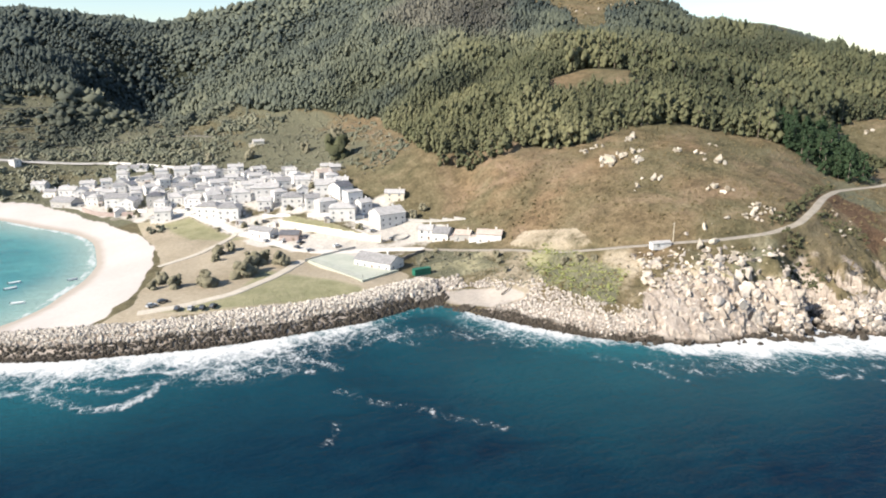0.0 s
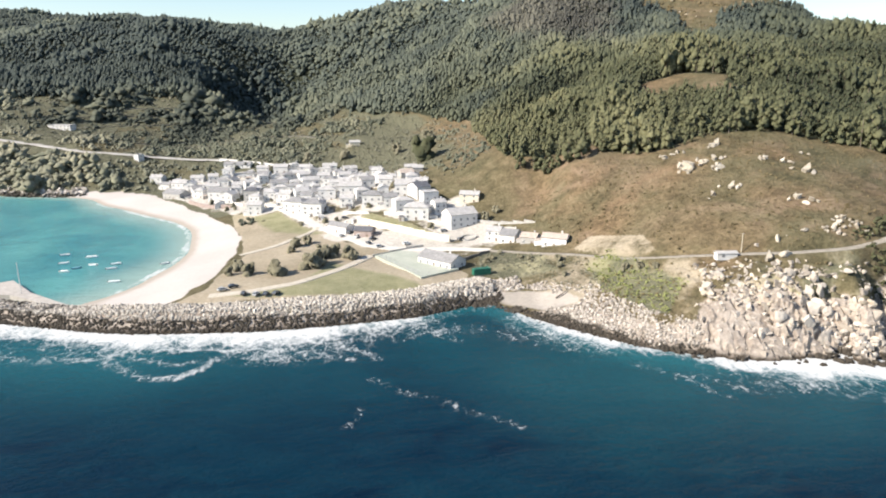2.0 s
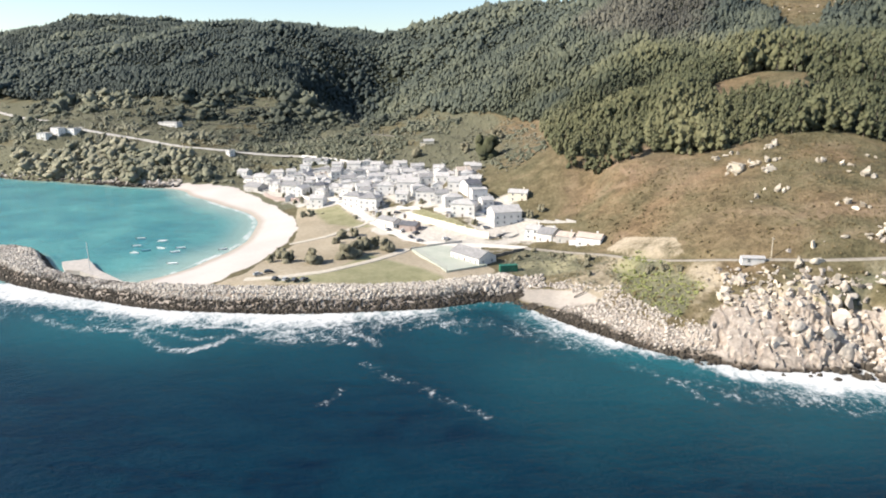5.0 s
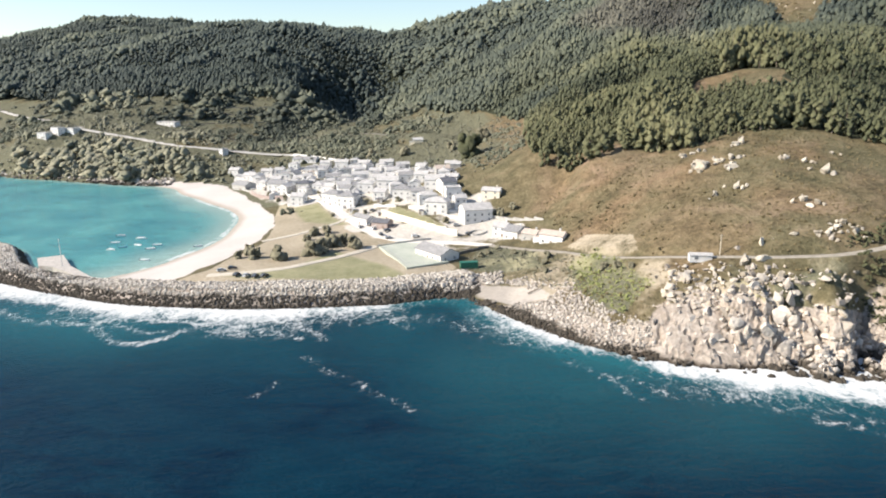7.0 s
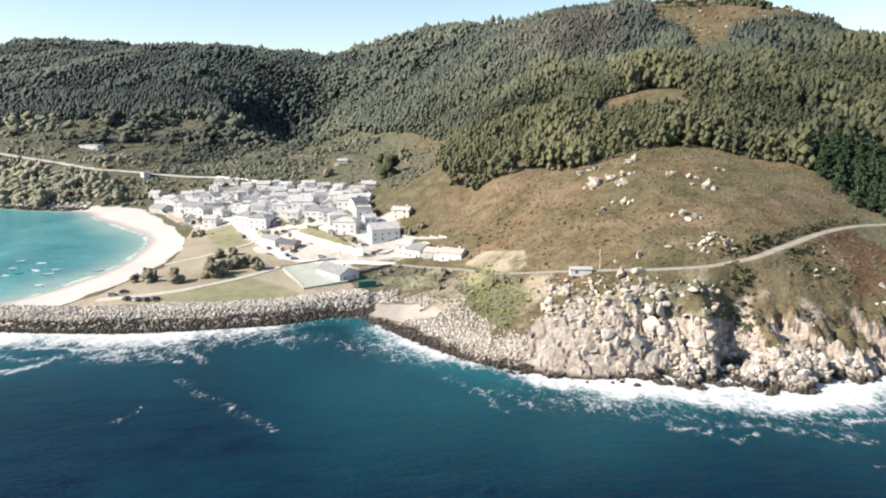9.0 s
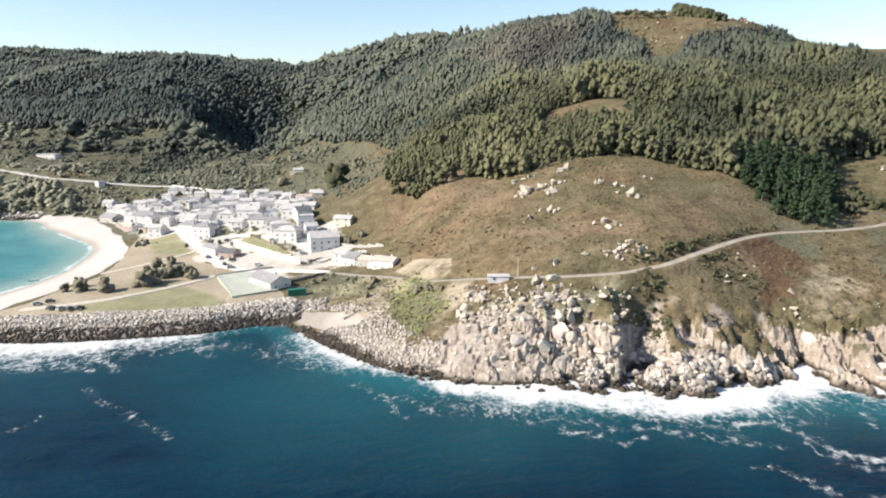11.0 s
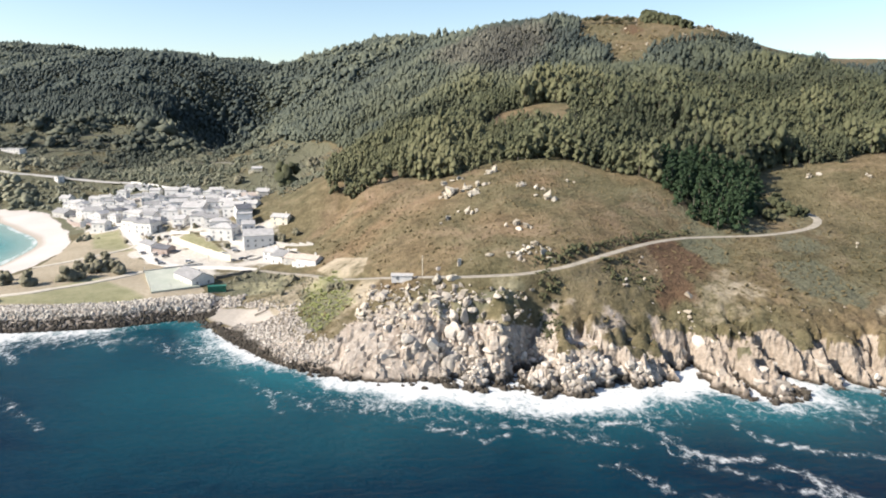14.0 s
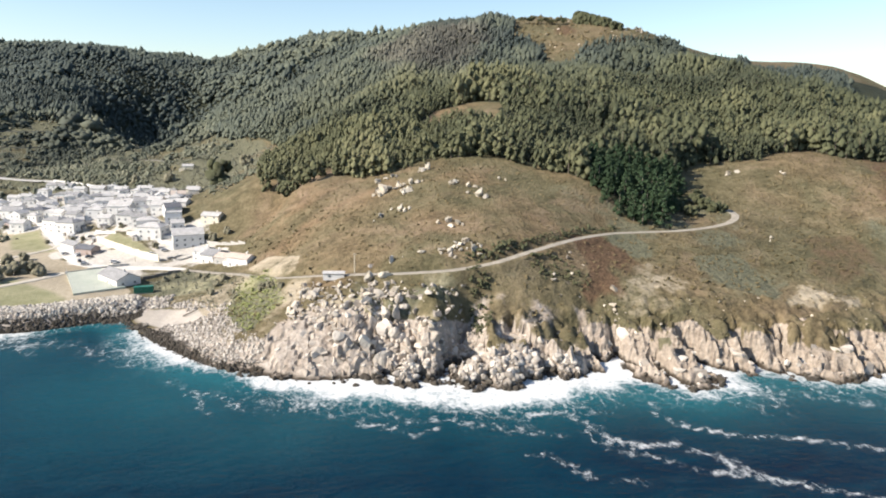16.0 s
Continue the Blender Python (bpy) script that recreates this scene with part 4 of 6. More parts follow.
def crown_template(seed, leaves, size, shape, trunk=True, core=0, fine=0, core_size=1.0):
    """A tree one unit high: tapered trunk and a crown of leaf clumps around a few limbs' ends."""
    r = np.random.RandomState(seed)
    v, f, m = [], [], []
    if trunk:
        for i, (h, w) in enumerate(((-0.12, 0.02), (0.8, 0.007))):
            for a in range(3):
                v.append((w * math.cos(a * 2.1), w * math.sin(a * 2.1), h))
        for a in range(3):
            b = (a + 1) % 3
            f += [(a, b, 3 + b), (a, 3 + b, 3 + a)]
            m += [1, 1]
    lumps = []
    for i in range(shape["lumps"]):
        t = (i + r.rand() * 0.6) / shape["lumps"]
        h = shape["low"] + (1 - shape["low"]) * t * 0.94
        rad = shape["wide"] * np.interp(t, [0, 0.35, 0.75, 1], shape["profile"])
        a = r.rand() * 6.28
        off = rad * (0.25 + 0.75 * r.rand())
        lumps.append((off * math.cos(a), off * math.sin(a), h, rad * shape.get("lump", 0.55) + 0.02))
    # soft masses of foliage round the limbs' ends
    for lx, ly, lz, lr in lumps[::max(1, len(lumps) // core)][:core] if core else []:
        bv, bf = BALLS[fine]
        b = len(v)
        q = bv * lr * r.uniform(0.75, 1.1, 3) * np.array((1, 1, shape.get("tall", 1.0))) * core_size * (1 + 0.26 * r.normal(size=(len(bv), 1)))
        v += [tuple(c) for c in q + np.array((lx, ly, lz))]
        f += [tuple(t + b) for t in bf]
        m += [0] * len(bf)
    for i in range(leaves):
        lx, ly, lz, lr = lumps[i % len(lumps)]
        d = r.normal(size=3)
        d /= np.linalg.norm(d)
        d[2] = d[2] * 0.85 + 0.1
        p = np.array((lx, ly, lz)) + d * lr * (0.6 + 0.5 * r.rand())
        n = d + r.normal(size=3) * 0.25
        n /= np.linalg.norm(n)
        u = np.cross(n, r.normal(size=3))
        u /= np.linalg.norm(u)
        w = np.cross(n, u)
        k = size * (0.6 + 0.8 * r.rand())
        b = len(v)
        v += [tuple(p + u * k), tuple(p - u * k * 0.5 + w * k * 0.8), tuple(p - u * k * 0.6 - w * k * 0.75)]
        f.append((b, b + 1, b + 2))
        m.append(0)
    return np.array(v), np.array(f), np.array(m)


EUC = dict(tall=1.55, lump=0.5, lumps=14, low=0.08, wide=0.23, profile=[0.85, 1.0, 0.78, 0.3])
CONE = dict(lump=0.3, lumps=30, low=0.05, wide=0.22, profile=[1.0, 0.85, 0.45, 0.08])
ROUND = dict(lumps=10, low=0.08, wide=0.55, profile=[0.9, 1.0, 0.8, 0.45])
near_euc = [crown_template(i, 64, 0.037, EUC, True, 7, 0, 1.05) for i in range(6)]
mid_euc = [crown_template(20 + i, 15, 0.045, dict(EUC, tall=1.45, wide=0.3), False, 4, 0, 1.15) for i in range(6)]
far_euc = [crown_template(40 + i, 6, 0.06, dict(EUC, tall=1.05, low=0.3, wide=0.33), False, 2, 0, 1.6) for i in range(6)]
bush_t = [crown_template(80 + i, 28, 0.12, dict(ROUND, lumps=6, lump=0.66), False, 6, 0) for i in range(6)]
low_t = [crown_template(90 + i, 8, 0.2, dict(ROUND, wide=0.8, lumps=3), False, 3, 0) for i in range(4)]


def jittered(lo, hi, step, seed):
    r = np.random.RandomState(seed)
    x, y = np.meshgrid(np.arange(lo[0], hi[0], step), np.arange(lo[1], hi[1], step))
    return (x + r.uniform(-.48, .48, x.shape) * step).ravel(), (y + r.uniform(-.48, .48, y.shape) * step).ravel(), r


def rows_of(x, y, z, r, scale, templates, stretch=(0.9, 1.15), tone=None):
    n = len(x)
    t = np.clip(0.5 + wander(x, y, 45, 61, 3) * 0.36 + r.normal(size=n) * 0.05, 0, 1)
    if tone is not None:
        t = np.clip(t * 0.8 + tone, 0, 1)
    return np.stack([x, y, z, scale, r.uniform(*stretch, n), r.uniform(0, 6.28, n), t, r.randint(0, templates, n)], -1)


def woods_at(x, y, margin=0.0):
    return (inside(x, y, FOREST) > margin) & (inside(x, y, CLEARING) < -2) & (inside(x, y, BARE) < 0)


DARK_WOOD = [(227, 312), (228, 298), (232, 288), (235, 278), (240, 273), (253, 273), (260, 282), (273, 298), (284, 318), (280, 332), (255, 342), (237, 332)]
SHADED_VALLEY = [(-480, 905), (-330, 865), (-220, 858), (-150, 862), (-108, 885), (-75, 960), (-90, 1060), (-150, 1160), (-250, 1210), (-360, 1190), (-470, 1080)]
def wood_tone(x, y):
    """Valley shade put into leaf tone; pale young eucalyptus grows over the headland."""
    # pine: weight of the painted shade over the valley head, same trees
    pine = smooth(-25, 30, inside(x, y, SHADED_VALLEY))
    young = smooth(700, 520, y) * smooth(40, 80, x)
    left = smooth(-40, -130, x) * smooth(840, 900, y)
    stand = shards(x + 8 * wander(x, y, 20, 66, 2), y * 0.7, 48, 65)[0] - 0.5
    # left ridge, right-hand slopes and lower wood edge get painted shade too
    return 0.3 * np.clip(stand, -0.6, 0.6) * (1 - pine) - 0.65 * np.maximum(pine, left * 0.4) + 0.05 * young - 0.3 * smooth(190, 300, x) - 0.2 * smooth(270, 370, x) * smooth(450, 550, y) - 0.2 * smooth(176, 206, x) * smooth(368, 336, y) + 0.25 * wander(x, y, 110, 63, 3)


def forest(name, lo, hi, step, seed, templates, tall, label, cut=lambda x, y: np.ones(x.shape, bool)):
    x, y, r = jittered(lo, hi, step, seed)
    gully = np.abs(wander(x - 0.5 * y, y * 0.45, 75, 75, 2))
    keep = woods_at(x, y, 1.0) & cut(x, y) & (inside(x, y, DARK_WOOD) < 0) & (r.rand(len(x)) < 0.93 + 0.25 * wander(x, y, 35, 71, 2))
    x, y = x[keep], y[keep]
    z = ground(x, y)
    gully = gully[keep]
    clump = np.clip(0.5 + 0.9 * wander(x, y, 26, 77, 2), 0, 1)
    size = tall * ((0.72 + 0.34 * clump) if lo[1] > 500 else (0.58 + 0.54 * clump)) * ((0.96 + 0.08 * r.rand(len(x))) if lo[1] > 500 else (0.88 + 0.24 * r.rand(len(x)))) * (0.7 + 0.6 * np.clip(shards(x + 8 * wander(x, y, 20, 66, 2), y * 0.7, 48, 65)[0], 0, 1)) * (1 + 0.25 * wander(x, y, 60, 73, 2)) * (0.8 + 0.2 * smooth(0.02, 0.2, gully)) * np.where((np.abs(x - 200) < 44) & (y > 384) & (y < 440), 0.55, 1.0)
    ob = cloud(name, templates, [EUCALYPT, BARK], rows_of(x, y, z, r, size, len(templates), (0.97, 1.04) if lo[1] > 500 else (0.9, 1.15), wood_tone(x, y)), smooth_faces=True)
    return tagged(ob, label, "forest", kind="stuff")


forest("eucalyptus_wood", (40, 275), (470, 560), 4.2, 1, near_euc, 16, "dense olive-green eucalyptus wood on the hillside")
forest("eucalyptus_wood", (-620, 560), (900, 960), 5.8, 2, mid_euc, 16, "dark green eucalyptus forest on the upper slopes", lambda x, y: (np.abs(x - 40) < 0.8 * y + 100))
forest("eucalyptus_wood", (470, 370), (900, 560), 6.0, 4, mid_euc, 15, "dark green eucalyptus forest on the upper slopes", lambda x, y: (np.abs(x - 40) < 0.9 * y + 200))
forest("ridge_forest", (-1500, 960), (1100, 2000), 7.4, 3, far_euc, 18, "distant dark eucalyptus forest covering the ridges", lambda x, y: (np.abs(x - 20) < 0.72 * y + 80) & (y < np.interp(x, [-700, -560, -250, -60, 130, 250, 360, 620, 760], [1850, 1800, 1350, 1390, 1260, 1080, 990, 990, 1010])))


# ---- low growth ----
BANK_SHRUBS = []

def scrub(name, lo, hi, step, seed, templates, size, mat, label, keep_at, tone=None):
    x, y, r = jittered(lo, hi, step, seed)
    k = keep_at(x, y, r)
    x, y = x[k], y[k]
    z = ground(x, y)
    s = size * (0.5 + 0.9 * r.rand(len(x)) ** 1.5) * (1 + 0.3 * wander(x, y, 40, 83, 2)) * (1 + 0.7 * smooth(740, 860, y) * (r.rand(len(x)) < 0.5))
    ob = cloud(name, templates, [mat, BARK], rows_of(x, y, z - 0.12 * s, r, s, len(templates), (0.6, 0.9), None if tone is None else tone(x, y)), smooth_faces=True)
    return tagged(ob, label, "scrub", kind="stuff")


def terrace_edge(x, y):
    """How near a place lies to the brow of an old field terrace (0 to 1)."""
    t = BASE(x, y) / 4.0 + wander(x, y, 60, 21, 2) * 0.4
    t = t - np.floor(t)
    return smooth(0.45, 0.7, t) * smooth(1.0, 0.9, t)


OPEN_SLOPE = [(-470, 930), (-374, 899), (-312, 800), (-318, 742), (-376, 748), (-420, 790)]


def valley_scrub(x, y, r):
    n = wander(x, y, 55, 91, 3) + 0.3 * wander(x, y, 18, 92, 2)
    right = smooth(-90, -20, x) * smooth(500, 540, y)
    z = ground(x, y)
    open_land = (inside(x, y, FOREST) < -2) & (inside(x, y, TOWN) < -6) & (z > 3) & (x < 70) & (y > 430) & (inside(x, y, BEACH) < -4)
    road_clear = (along(x, y, FAR_ROAD)[0] > 7) & (np.hypot(x + 290, (y - 740) * 0.8) > 24) & (np.hypot((x + 386) * 0.8, y - 694) > 20) & (np.hypot(x + 200, y - 640) > 10)
    head = smooth(670, 770, y) * smooth(30, -50, x) * smooth(-340, -260, x)
    shore = smooth(-175, -215, x) * smooth(16, 22, along(x, y, FAR_ROAD)[0]) * (y < 1.0 * (-x) + 470)
    hedge = terrace_edge(x, y) * smooth(-0.3, -0.1, n)
    fringe = smooth(-75, -8, inside(x, y, FOREST)) * (y > 690) * smooth(10, -40, x) * smooth(-0.35, 0.05, n)
    bare_slope = 1 - 0.85 * smooth(-10, 6, inside(x, y, OPEN_SLOPE))
    return open_land & road_clear & (r.rand(len(x)) < bare_slope * ( smooth(0.16, 0.26, n - 0.2 * right) * 0.85 + 0.015 + head * smooth(-0.3, -0.08, n) * 0.8 + shore * smooth(-0.35, -0.05, n) * 0.5 * smooth(-440, -400, x) + hedge * 0.6 * (1 - right) + fringe * 0.7))


def valley_tone(x, y):
    return 0.02 - 0.34 * smooth(670, 790, y) * smooth(10, -60, x) * smooth(-360, -280, x) + 0.38 * smooth(-190, -240, x) * smooth(780, 720, y) + 0.25 * wander(x, y, 60, 89, 2)


scrub("valley_scrub", (-700, 430), (70, 930), 4.4, 5, bush_t, 5.2, SCRUB, "rounded grey-green shrubs and small trees on old terraces", lambda x, y, r: valley_scrub(x, y, r) & ((x < -25) | (y > 660)), valley_tone)
scrub("valley_trees", (-460, 590), (40, 900), 7.5, 26, bush_t, 12.5, SCRUB, "large rounded grey-green trees in the hollow behind the bay",
      lambda x, y, r: valley_scrub(x, y, r) & (r.rand(len(x)) < 0.95 * np.maximum(np.maximum(smooth(760, 820, y) * smooth(60, -30, x), smooth(-90, -20, inside(x, y, FOREST)) * (y > 690) * (x < -30)), smooth(-180, -215, x) * (y < 0.35 * (-x) + 563))), valley_tone)


scrub("terrace_scrub", (-30, 430), (70, 665), 3.6, 25, bush_t, 3.4, SCRUB, "olive-green brambles and low shrubs on the slope above the village", lambda x, y, r: valley_scrub(x, y, r) & (x > -25))


def rough_ground(x, y, r):
    z = ground(x, y)
    k = (inside(x, y, FOREST) < -1) & (inside(x, y, TOWN) < -3) & (z > 3.5) & (x < 66) & (y > 425) & (inside(x, y, BEACH) < -3) & (along(x, y, FAR_ROAD)[0] > 4.5)
    return k & (np.abs(x - 20) < 0.75 * y) & (r.rand(len(x)) < 0.55 + 0.6 * wander(x, y, 30, 87, 3))


scrub("rough_grassland", (-520, 425), (66, 900), 4.4, 15, low_t, 2.0, BRACKEN, "olive-brown bracken, brambles and rough grass on old terraces", rough_ground)


def heath_at(x, y, r):
    z = ground(x, y)
    k = (inside(x, y, FOREST) < -1) & (x > 58) & (z > 8) & (along(x, y, HEADLAND_ROAD)[0] > 3.5) & (inside(x, y, TOWN) < -2) & (inside(x, y, FIELD) < -1)
    return k & (r.rand(len(x)) < 0.5 + 0.7 * wander(x, y, 20, 95, 3)) & (rockiness(x, y, z) < 0.6)


scrub("heath", (58, 205), (470, 372), 2.6, 6, low_t, 1.0, HEATH, "low brown heather, gorse and bracken on the headland", heath_at)
scrub("roadside_gorse", (150, 232), (245, 282), 1.5, 7, low_t, 1.7, DARK_GORSE, "dark gorse hedge above the track",
      lambda x, y, r: (np.abs(along(x, y, [(150, 236), (163, 238.5), (182, 248.5), (205, 264), (228, 274)])[0]) < 2.0) & (along(x, y, HEADLAND_ROAD)[0] > 3.4) & (r.rand(len(x)) < 0.9))
scrub("gully_gorse", (150, 200), (215, 262), 1.5, 17, low_t, 1.5, DARK_GORSE, "dark green gorse thickets in the gullies above the cliff",
      lambda x, y, r: (along(x, y, [(151, 213), (152, 222), (154, 226)])[0] + 4 * wander(x, y, 9, 101, 2) < 4.5) | (np.hypot((x - 184) / 1.8, y - 234) + 6 * wander(x, y, 11, 102, 2) < 8) & (along(x, y, HEADLAND_ROAD)[0] > 3.4) & (r.rand(len(x)) < 0.75))
scrub("bank_bramble", (40, 218), (100, 290), 1.4, 8, low_t, 1.0, GRASSY, "bright green brambles on the bank above the cove",
      lambda x, y, r: (inside(x, y, BRAMBLE) + 3 * wander(x, y, 10, 103, 2) > 0) & (r.rand(len(x)) < 0.8))
scrub("bank_grass", (8, 240), (100, 330), 1.5, 18, low_t, 0.85, BRACKEN, "rough olive-brown grass and low shrubs on the bank",
      lambda x, y, r: (inside(x, y, [(14, 300), (22, 326), (36, 328), (52, 304), (64, 290), (60, 262), (48, 268), (44, 276), (30, 290)]) > 0) & (along(x, y, HEADLAND_ROAD)[0] > 3) & (r.rand(len(x)) < 0.55 + 0.6 * wander(x, y, 9, 104, 2)))
for x, y, h in ((53, 297, 3.2), (51, 290, 2.6), (50, 281, 2.2), (72, 269, 3.0), (76, 264, 2.8), (80, 259, 2.4), (40, 312, 2.4), (43, 308, 2.2), (24, 314, 2.6), (28, 318, 2.4), (33, 322, 2.2)):
    BANK_SHRUBS.append((x, y, h))
scrub("hill_top_scrub", (290, 680), (500, 880), 6.0, 9, low_t, 3.0, HEATH, "sparse brown scrub on the bare summit", lambda x, y, r: (inside(x, y, BARE) > 0) & (r.rand(len(x)) < 0.4))


# ---- single trees ----
def split_mesh(name, template, mat_index, mat, tone=0.5):
    v, f, m = template
    f = f[m == mat_index]
    used = np.unique(f)
    back = np.zeros(len(v), int)
    back[used] = np.arange(len(used))
    me = bpy.data.meshes.new(name)
    me.from_pydata([tuple(c) for c in v[used]], [], [tuple(t) for t in back[f]])
    me.attributes.new("tone", "FLOAT", "POINT").data.foreach_set("value", np.full(len(used), tone, np.float32))
    me.polygons.foreach_set("use_smooth", np.ones(len(f), bool))
    me.materials.append(mat)
    return me


def tree_kind(seed, leaves, size, shape, mat, core=0, fine=1, tone=0.5, core_size=1.0):
    t = crown_template(seed, leaves, size, shape, True, core, fine, core_size)
    return split_mesh("trunk", t, 1, BARK, tone), split_mesh("crown", t, 0, mat, tone)


def tree(name, kind, x, y, tall, label, group="", turn=0.0, wide=1.0):
    top = new(name)
    top.matrix_world = pose(x, y, float(ground(x, y)) - 0.02 * tall, 0, 0, turn) @ Matrix.Diagonal((tall * wide, tall * wide, tall, 1))
    for n, me in zip(("trunk", "crown"), kind):
        o = new(n, me)
        o.parent = top
    return tagged(top, label, "tree", group)


pines = [tree_kind(200 + i, 1000, 0.03, CONE, PINE) for i in range(4)]
rounds = [tree_kind(220 + i, 1100, 0.05, dict(ROUND, lumps=13, lump=0.5), TAMARISK, 13, 1, 0.5, 1.05) for i in range(3)]
eucs = [tree_kind(240 + i, 260, 0.032, EUC, EUCALYPT, 14, 0, 0.3, 0.85) for i in range(4)]
px, py, pr = jittered((222, 274), (292, 348), 6.2, 11)
for x, y in zip(px, py):
    if inside(x, y, DARK_WOOD) > 0.5 and along(x, y, HEADLAND_ROAD)[0] > 2.6:
        tree("cypress", pines[pr.randint(4)], x, y, pr.uniform(13, 18), "dark green cypress with dense needles beside the track", "cypress stand", pr.uniform(0, 360), pr.uniform(1.0, 1.35))
for x, y, h in ((-71, 315, 7), (-57, 321, 7.5), (-53, 327, 7), (-51, 340, 6.5), (-45, 342, 6), (-39, 336, 6.5), (-90, 331, 5), (-84, 320, 5.5), (-64, 367, 5), (-93, 323, 4), (-58, 372, 4.5), (-66, 356, 3.5)):
    tree("lawn_tree", rounds[int(x) % 3], x, y, h, "bushy olive-green tamarisk on the dry lawn", "lawn trees", x * 37 % 360, 1.15)
for x, y, h in BANK_SHRUBS:
    tree("bank_shrub", rounds[int(x) % 3], x, y, h, "olive-brown shrub on the bank above the cove", "bank shrubs", x * 61 % 360, 1.1)
flat_top = tree_kind(231, 420, 0.06, dict(lumps=9, low=0.62, wide=0.62, lump=0.32, tall=0.6, profile=[0.5, 1.0, 0.9, 0.6]), DARK_GORSE, 6, 0)
round_dark = tree_kind(229, 500, 0.05, ROUND, DARK_GORSE, 10, 2)
for i in range(44):
    k = i / 43
    tree("summit_pine", round_dark, 403 + 38 * k + pr.uniform(-2, 2), 792 - 44 * k + pr.uniform(0, 9), (13 - 6 * k) * pr.uniform(0.85, 1.1), "dark green pine in a dense windswept clump on the hilltop", "hilltop clump", i * 50, 0.75)
for i in range(13):
    k = i / 12
    tree("summit_tree", flat_top, 344 + 46 * k + pr.uniform(-2, 2), 822 - 28 * k + pr.uniform(-4, 4), pr.uniform(6, 9), "thin flat-topped tree on the skyline of the bare summit", "skyline trees", i * 70, pr.uniform(0.8, 1.2))
tree("round_tree", round_dark, 26, 500, 17, "large dark round evergreen above the village", "", 30, 0.9)
for x, y, h in ((38, 372, 5), (46, 376, 4), (8, 372, 3.5), (-55, 600, 7), (-25, 585, 8), (40, 560, 9), (14, 560, 8)):
    tree("garden_shrub", rounds[int(x) % 3], x, y, h, "green shrub at the edge of the village", "village shrubs", x * 53 % 360)
for i in range(16):
    x, y = 264 + pr.rand() * 34, 288 + pr.rand() * 26
    if along(x, y, HEADLAND_ROAD)[0] > 4 and y > 284 + (x - 264) * 0.1:
        tree("wild_shrub", round_dark, x, y, pr.uniform(3.5, 6.5), "dark green shrub above the bend of the track", "track shrubs", i * 47)
ex = np.arange(66, 232, 5.5)
for i, x in enumerate(ex):
    y = np.interp(x, [66, 88, 117, 142, 160, 173, 190, 203, 216, 229], [396, 374, 373, 369, 355, 346, 344, 335, 321, 312]) + 1.5 + 2 * math.sin(i * 2.3)
    tree("eucalyptus_tree", eucs[i % 4], x + math.sin(i) * 1.5, y, 13 + 3 * math.sin(i * 1.7), "olive-green eucalyptus at the edge of the wood", "wood edge", i * 67 % 360, 1.15)


# ---- rocks ----
def rock_template(seed, cuts=7, depth=(0.45, 0.8), squash=(1, 0.8, 0.75), levels=1):
    """A block: a ball cut flat by random joints, then stretched."""
    r = np.random.RandomState(seed)
    v, f = ball(levels)
    for _ in range(cuts):
        n = r.normal(size=3)
        n /= np.linalg.norm(n)
        over = np.maximum(v @ n - r.uniform(*depth), 0)
        v = v - over[:, None] * n
    v = v + r.normal(size=v.shape) * 0.02
    a = r.rand(3) * 6
    turn = np.array(Euler(a * 0.25).to_matrix())
    v = (v * np.array(squash) * r.uniform(0.8, 1.2, 3)) @ turn.T
    return v, f, np.zeros(len(f), int)


cobble = [rock_template(300 + i, 4, (0.6, 0.85), (1.1, 0.95, 0.9), 0) for i in range(8)]
block = [rock_template(320 + i, 13, (0.3, 0.55), (1.0, 0.8, 0.85), 1) for i in range(10)]
tor_block = [rock_template(360 + i, 16, (0.26, 0.52), (1.0, 0.8, 0.85), 2) for i in range(8)]
slab = [rock_template(340 + i, 14, (0.26, 0.5), (0.8, 0.7, 1.25), 1) for i in range(10)]


def piece_meshes(name, templates, mat):
    out = []
    for v, f, m in templates:
        me = bpy.data.meshes.new(name)
        me.from_pydata([tuple(c) for c in v], [], [tuple(t) for t in f])
        me.materials.append(mat)
        out.append(me)
    return out


def pile(top, places, templates, stuff_mat, piece_mat, near, stuff_name, piece_name):
    """Rocks of one heap: those in the stretch near as pieces, the rest joined."""
    sel = near(places[:, 0], places[:, 1])
    idx = np.nonzero(sel)[0][:300]
    mark = np.zeros(len(places), bool)
    mark[idx] = True
    cloud_ob = cloud(stuff_name, templates, [stuff_mat], places[~mark], top)
    tagged(cloud_ob, kind="stuff")
    meshes = piece_meshes(piece_name, templates, piece_mat)
    for row in places[mark]:
        x, y, z, s, st, a, _, k = row
        o = new(piece_name, meshes[int(k)])
        o.parent = top
        o.matrix_world = Matrix.Translation((x, y, z)) @ Matrix.Rotation(a, 4, "Z") @ Matrix.Diagonal((s, s, s * st, 1))


# the mole of loose boulders
r = np.random.RandomState(5)
n = 66000
x, y = r.uniform(-256, 22, n), r.uniform(250, 368, n)
d, s = along(x, y, MOLE)
z = ground(x, y)
seaward = y < np.interp(x, [p[0] for p in MOLE], [p[1] for p in MOLE]) + 3
keep = (d < 24) & (z > -1.4) & ((seaward & (d < 14)) | ((d < 8.5) & (x > -150)) | ((x <= -150) & (d < np.where(x < -192, 23, 12)) & (z > -0.8))) & (inside(x, y, QUAY) < 0) & (z < 9.5)
x, y, z = x[keep], y[keep], z[keep]
size = 0.46 + 0.5 * r.rand(len(x)) ** 2.2
mole = new("breakwater")
mole.location = (0, 0, 0)
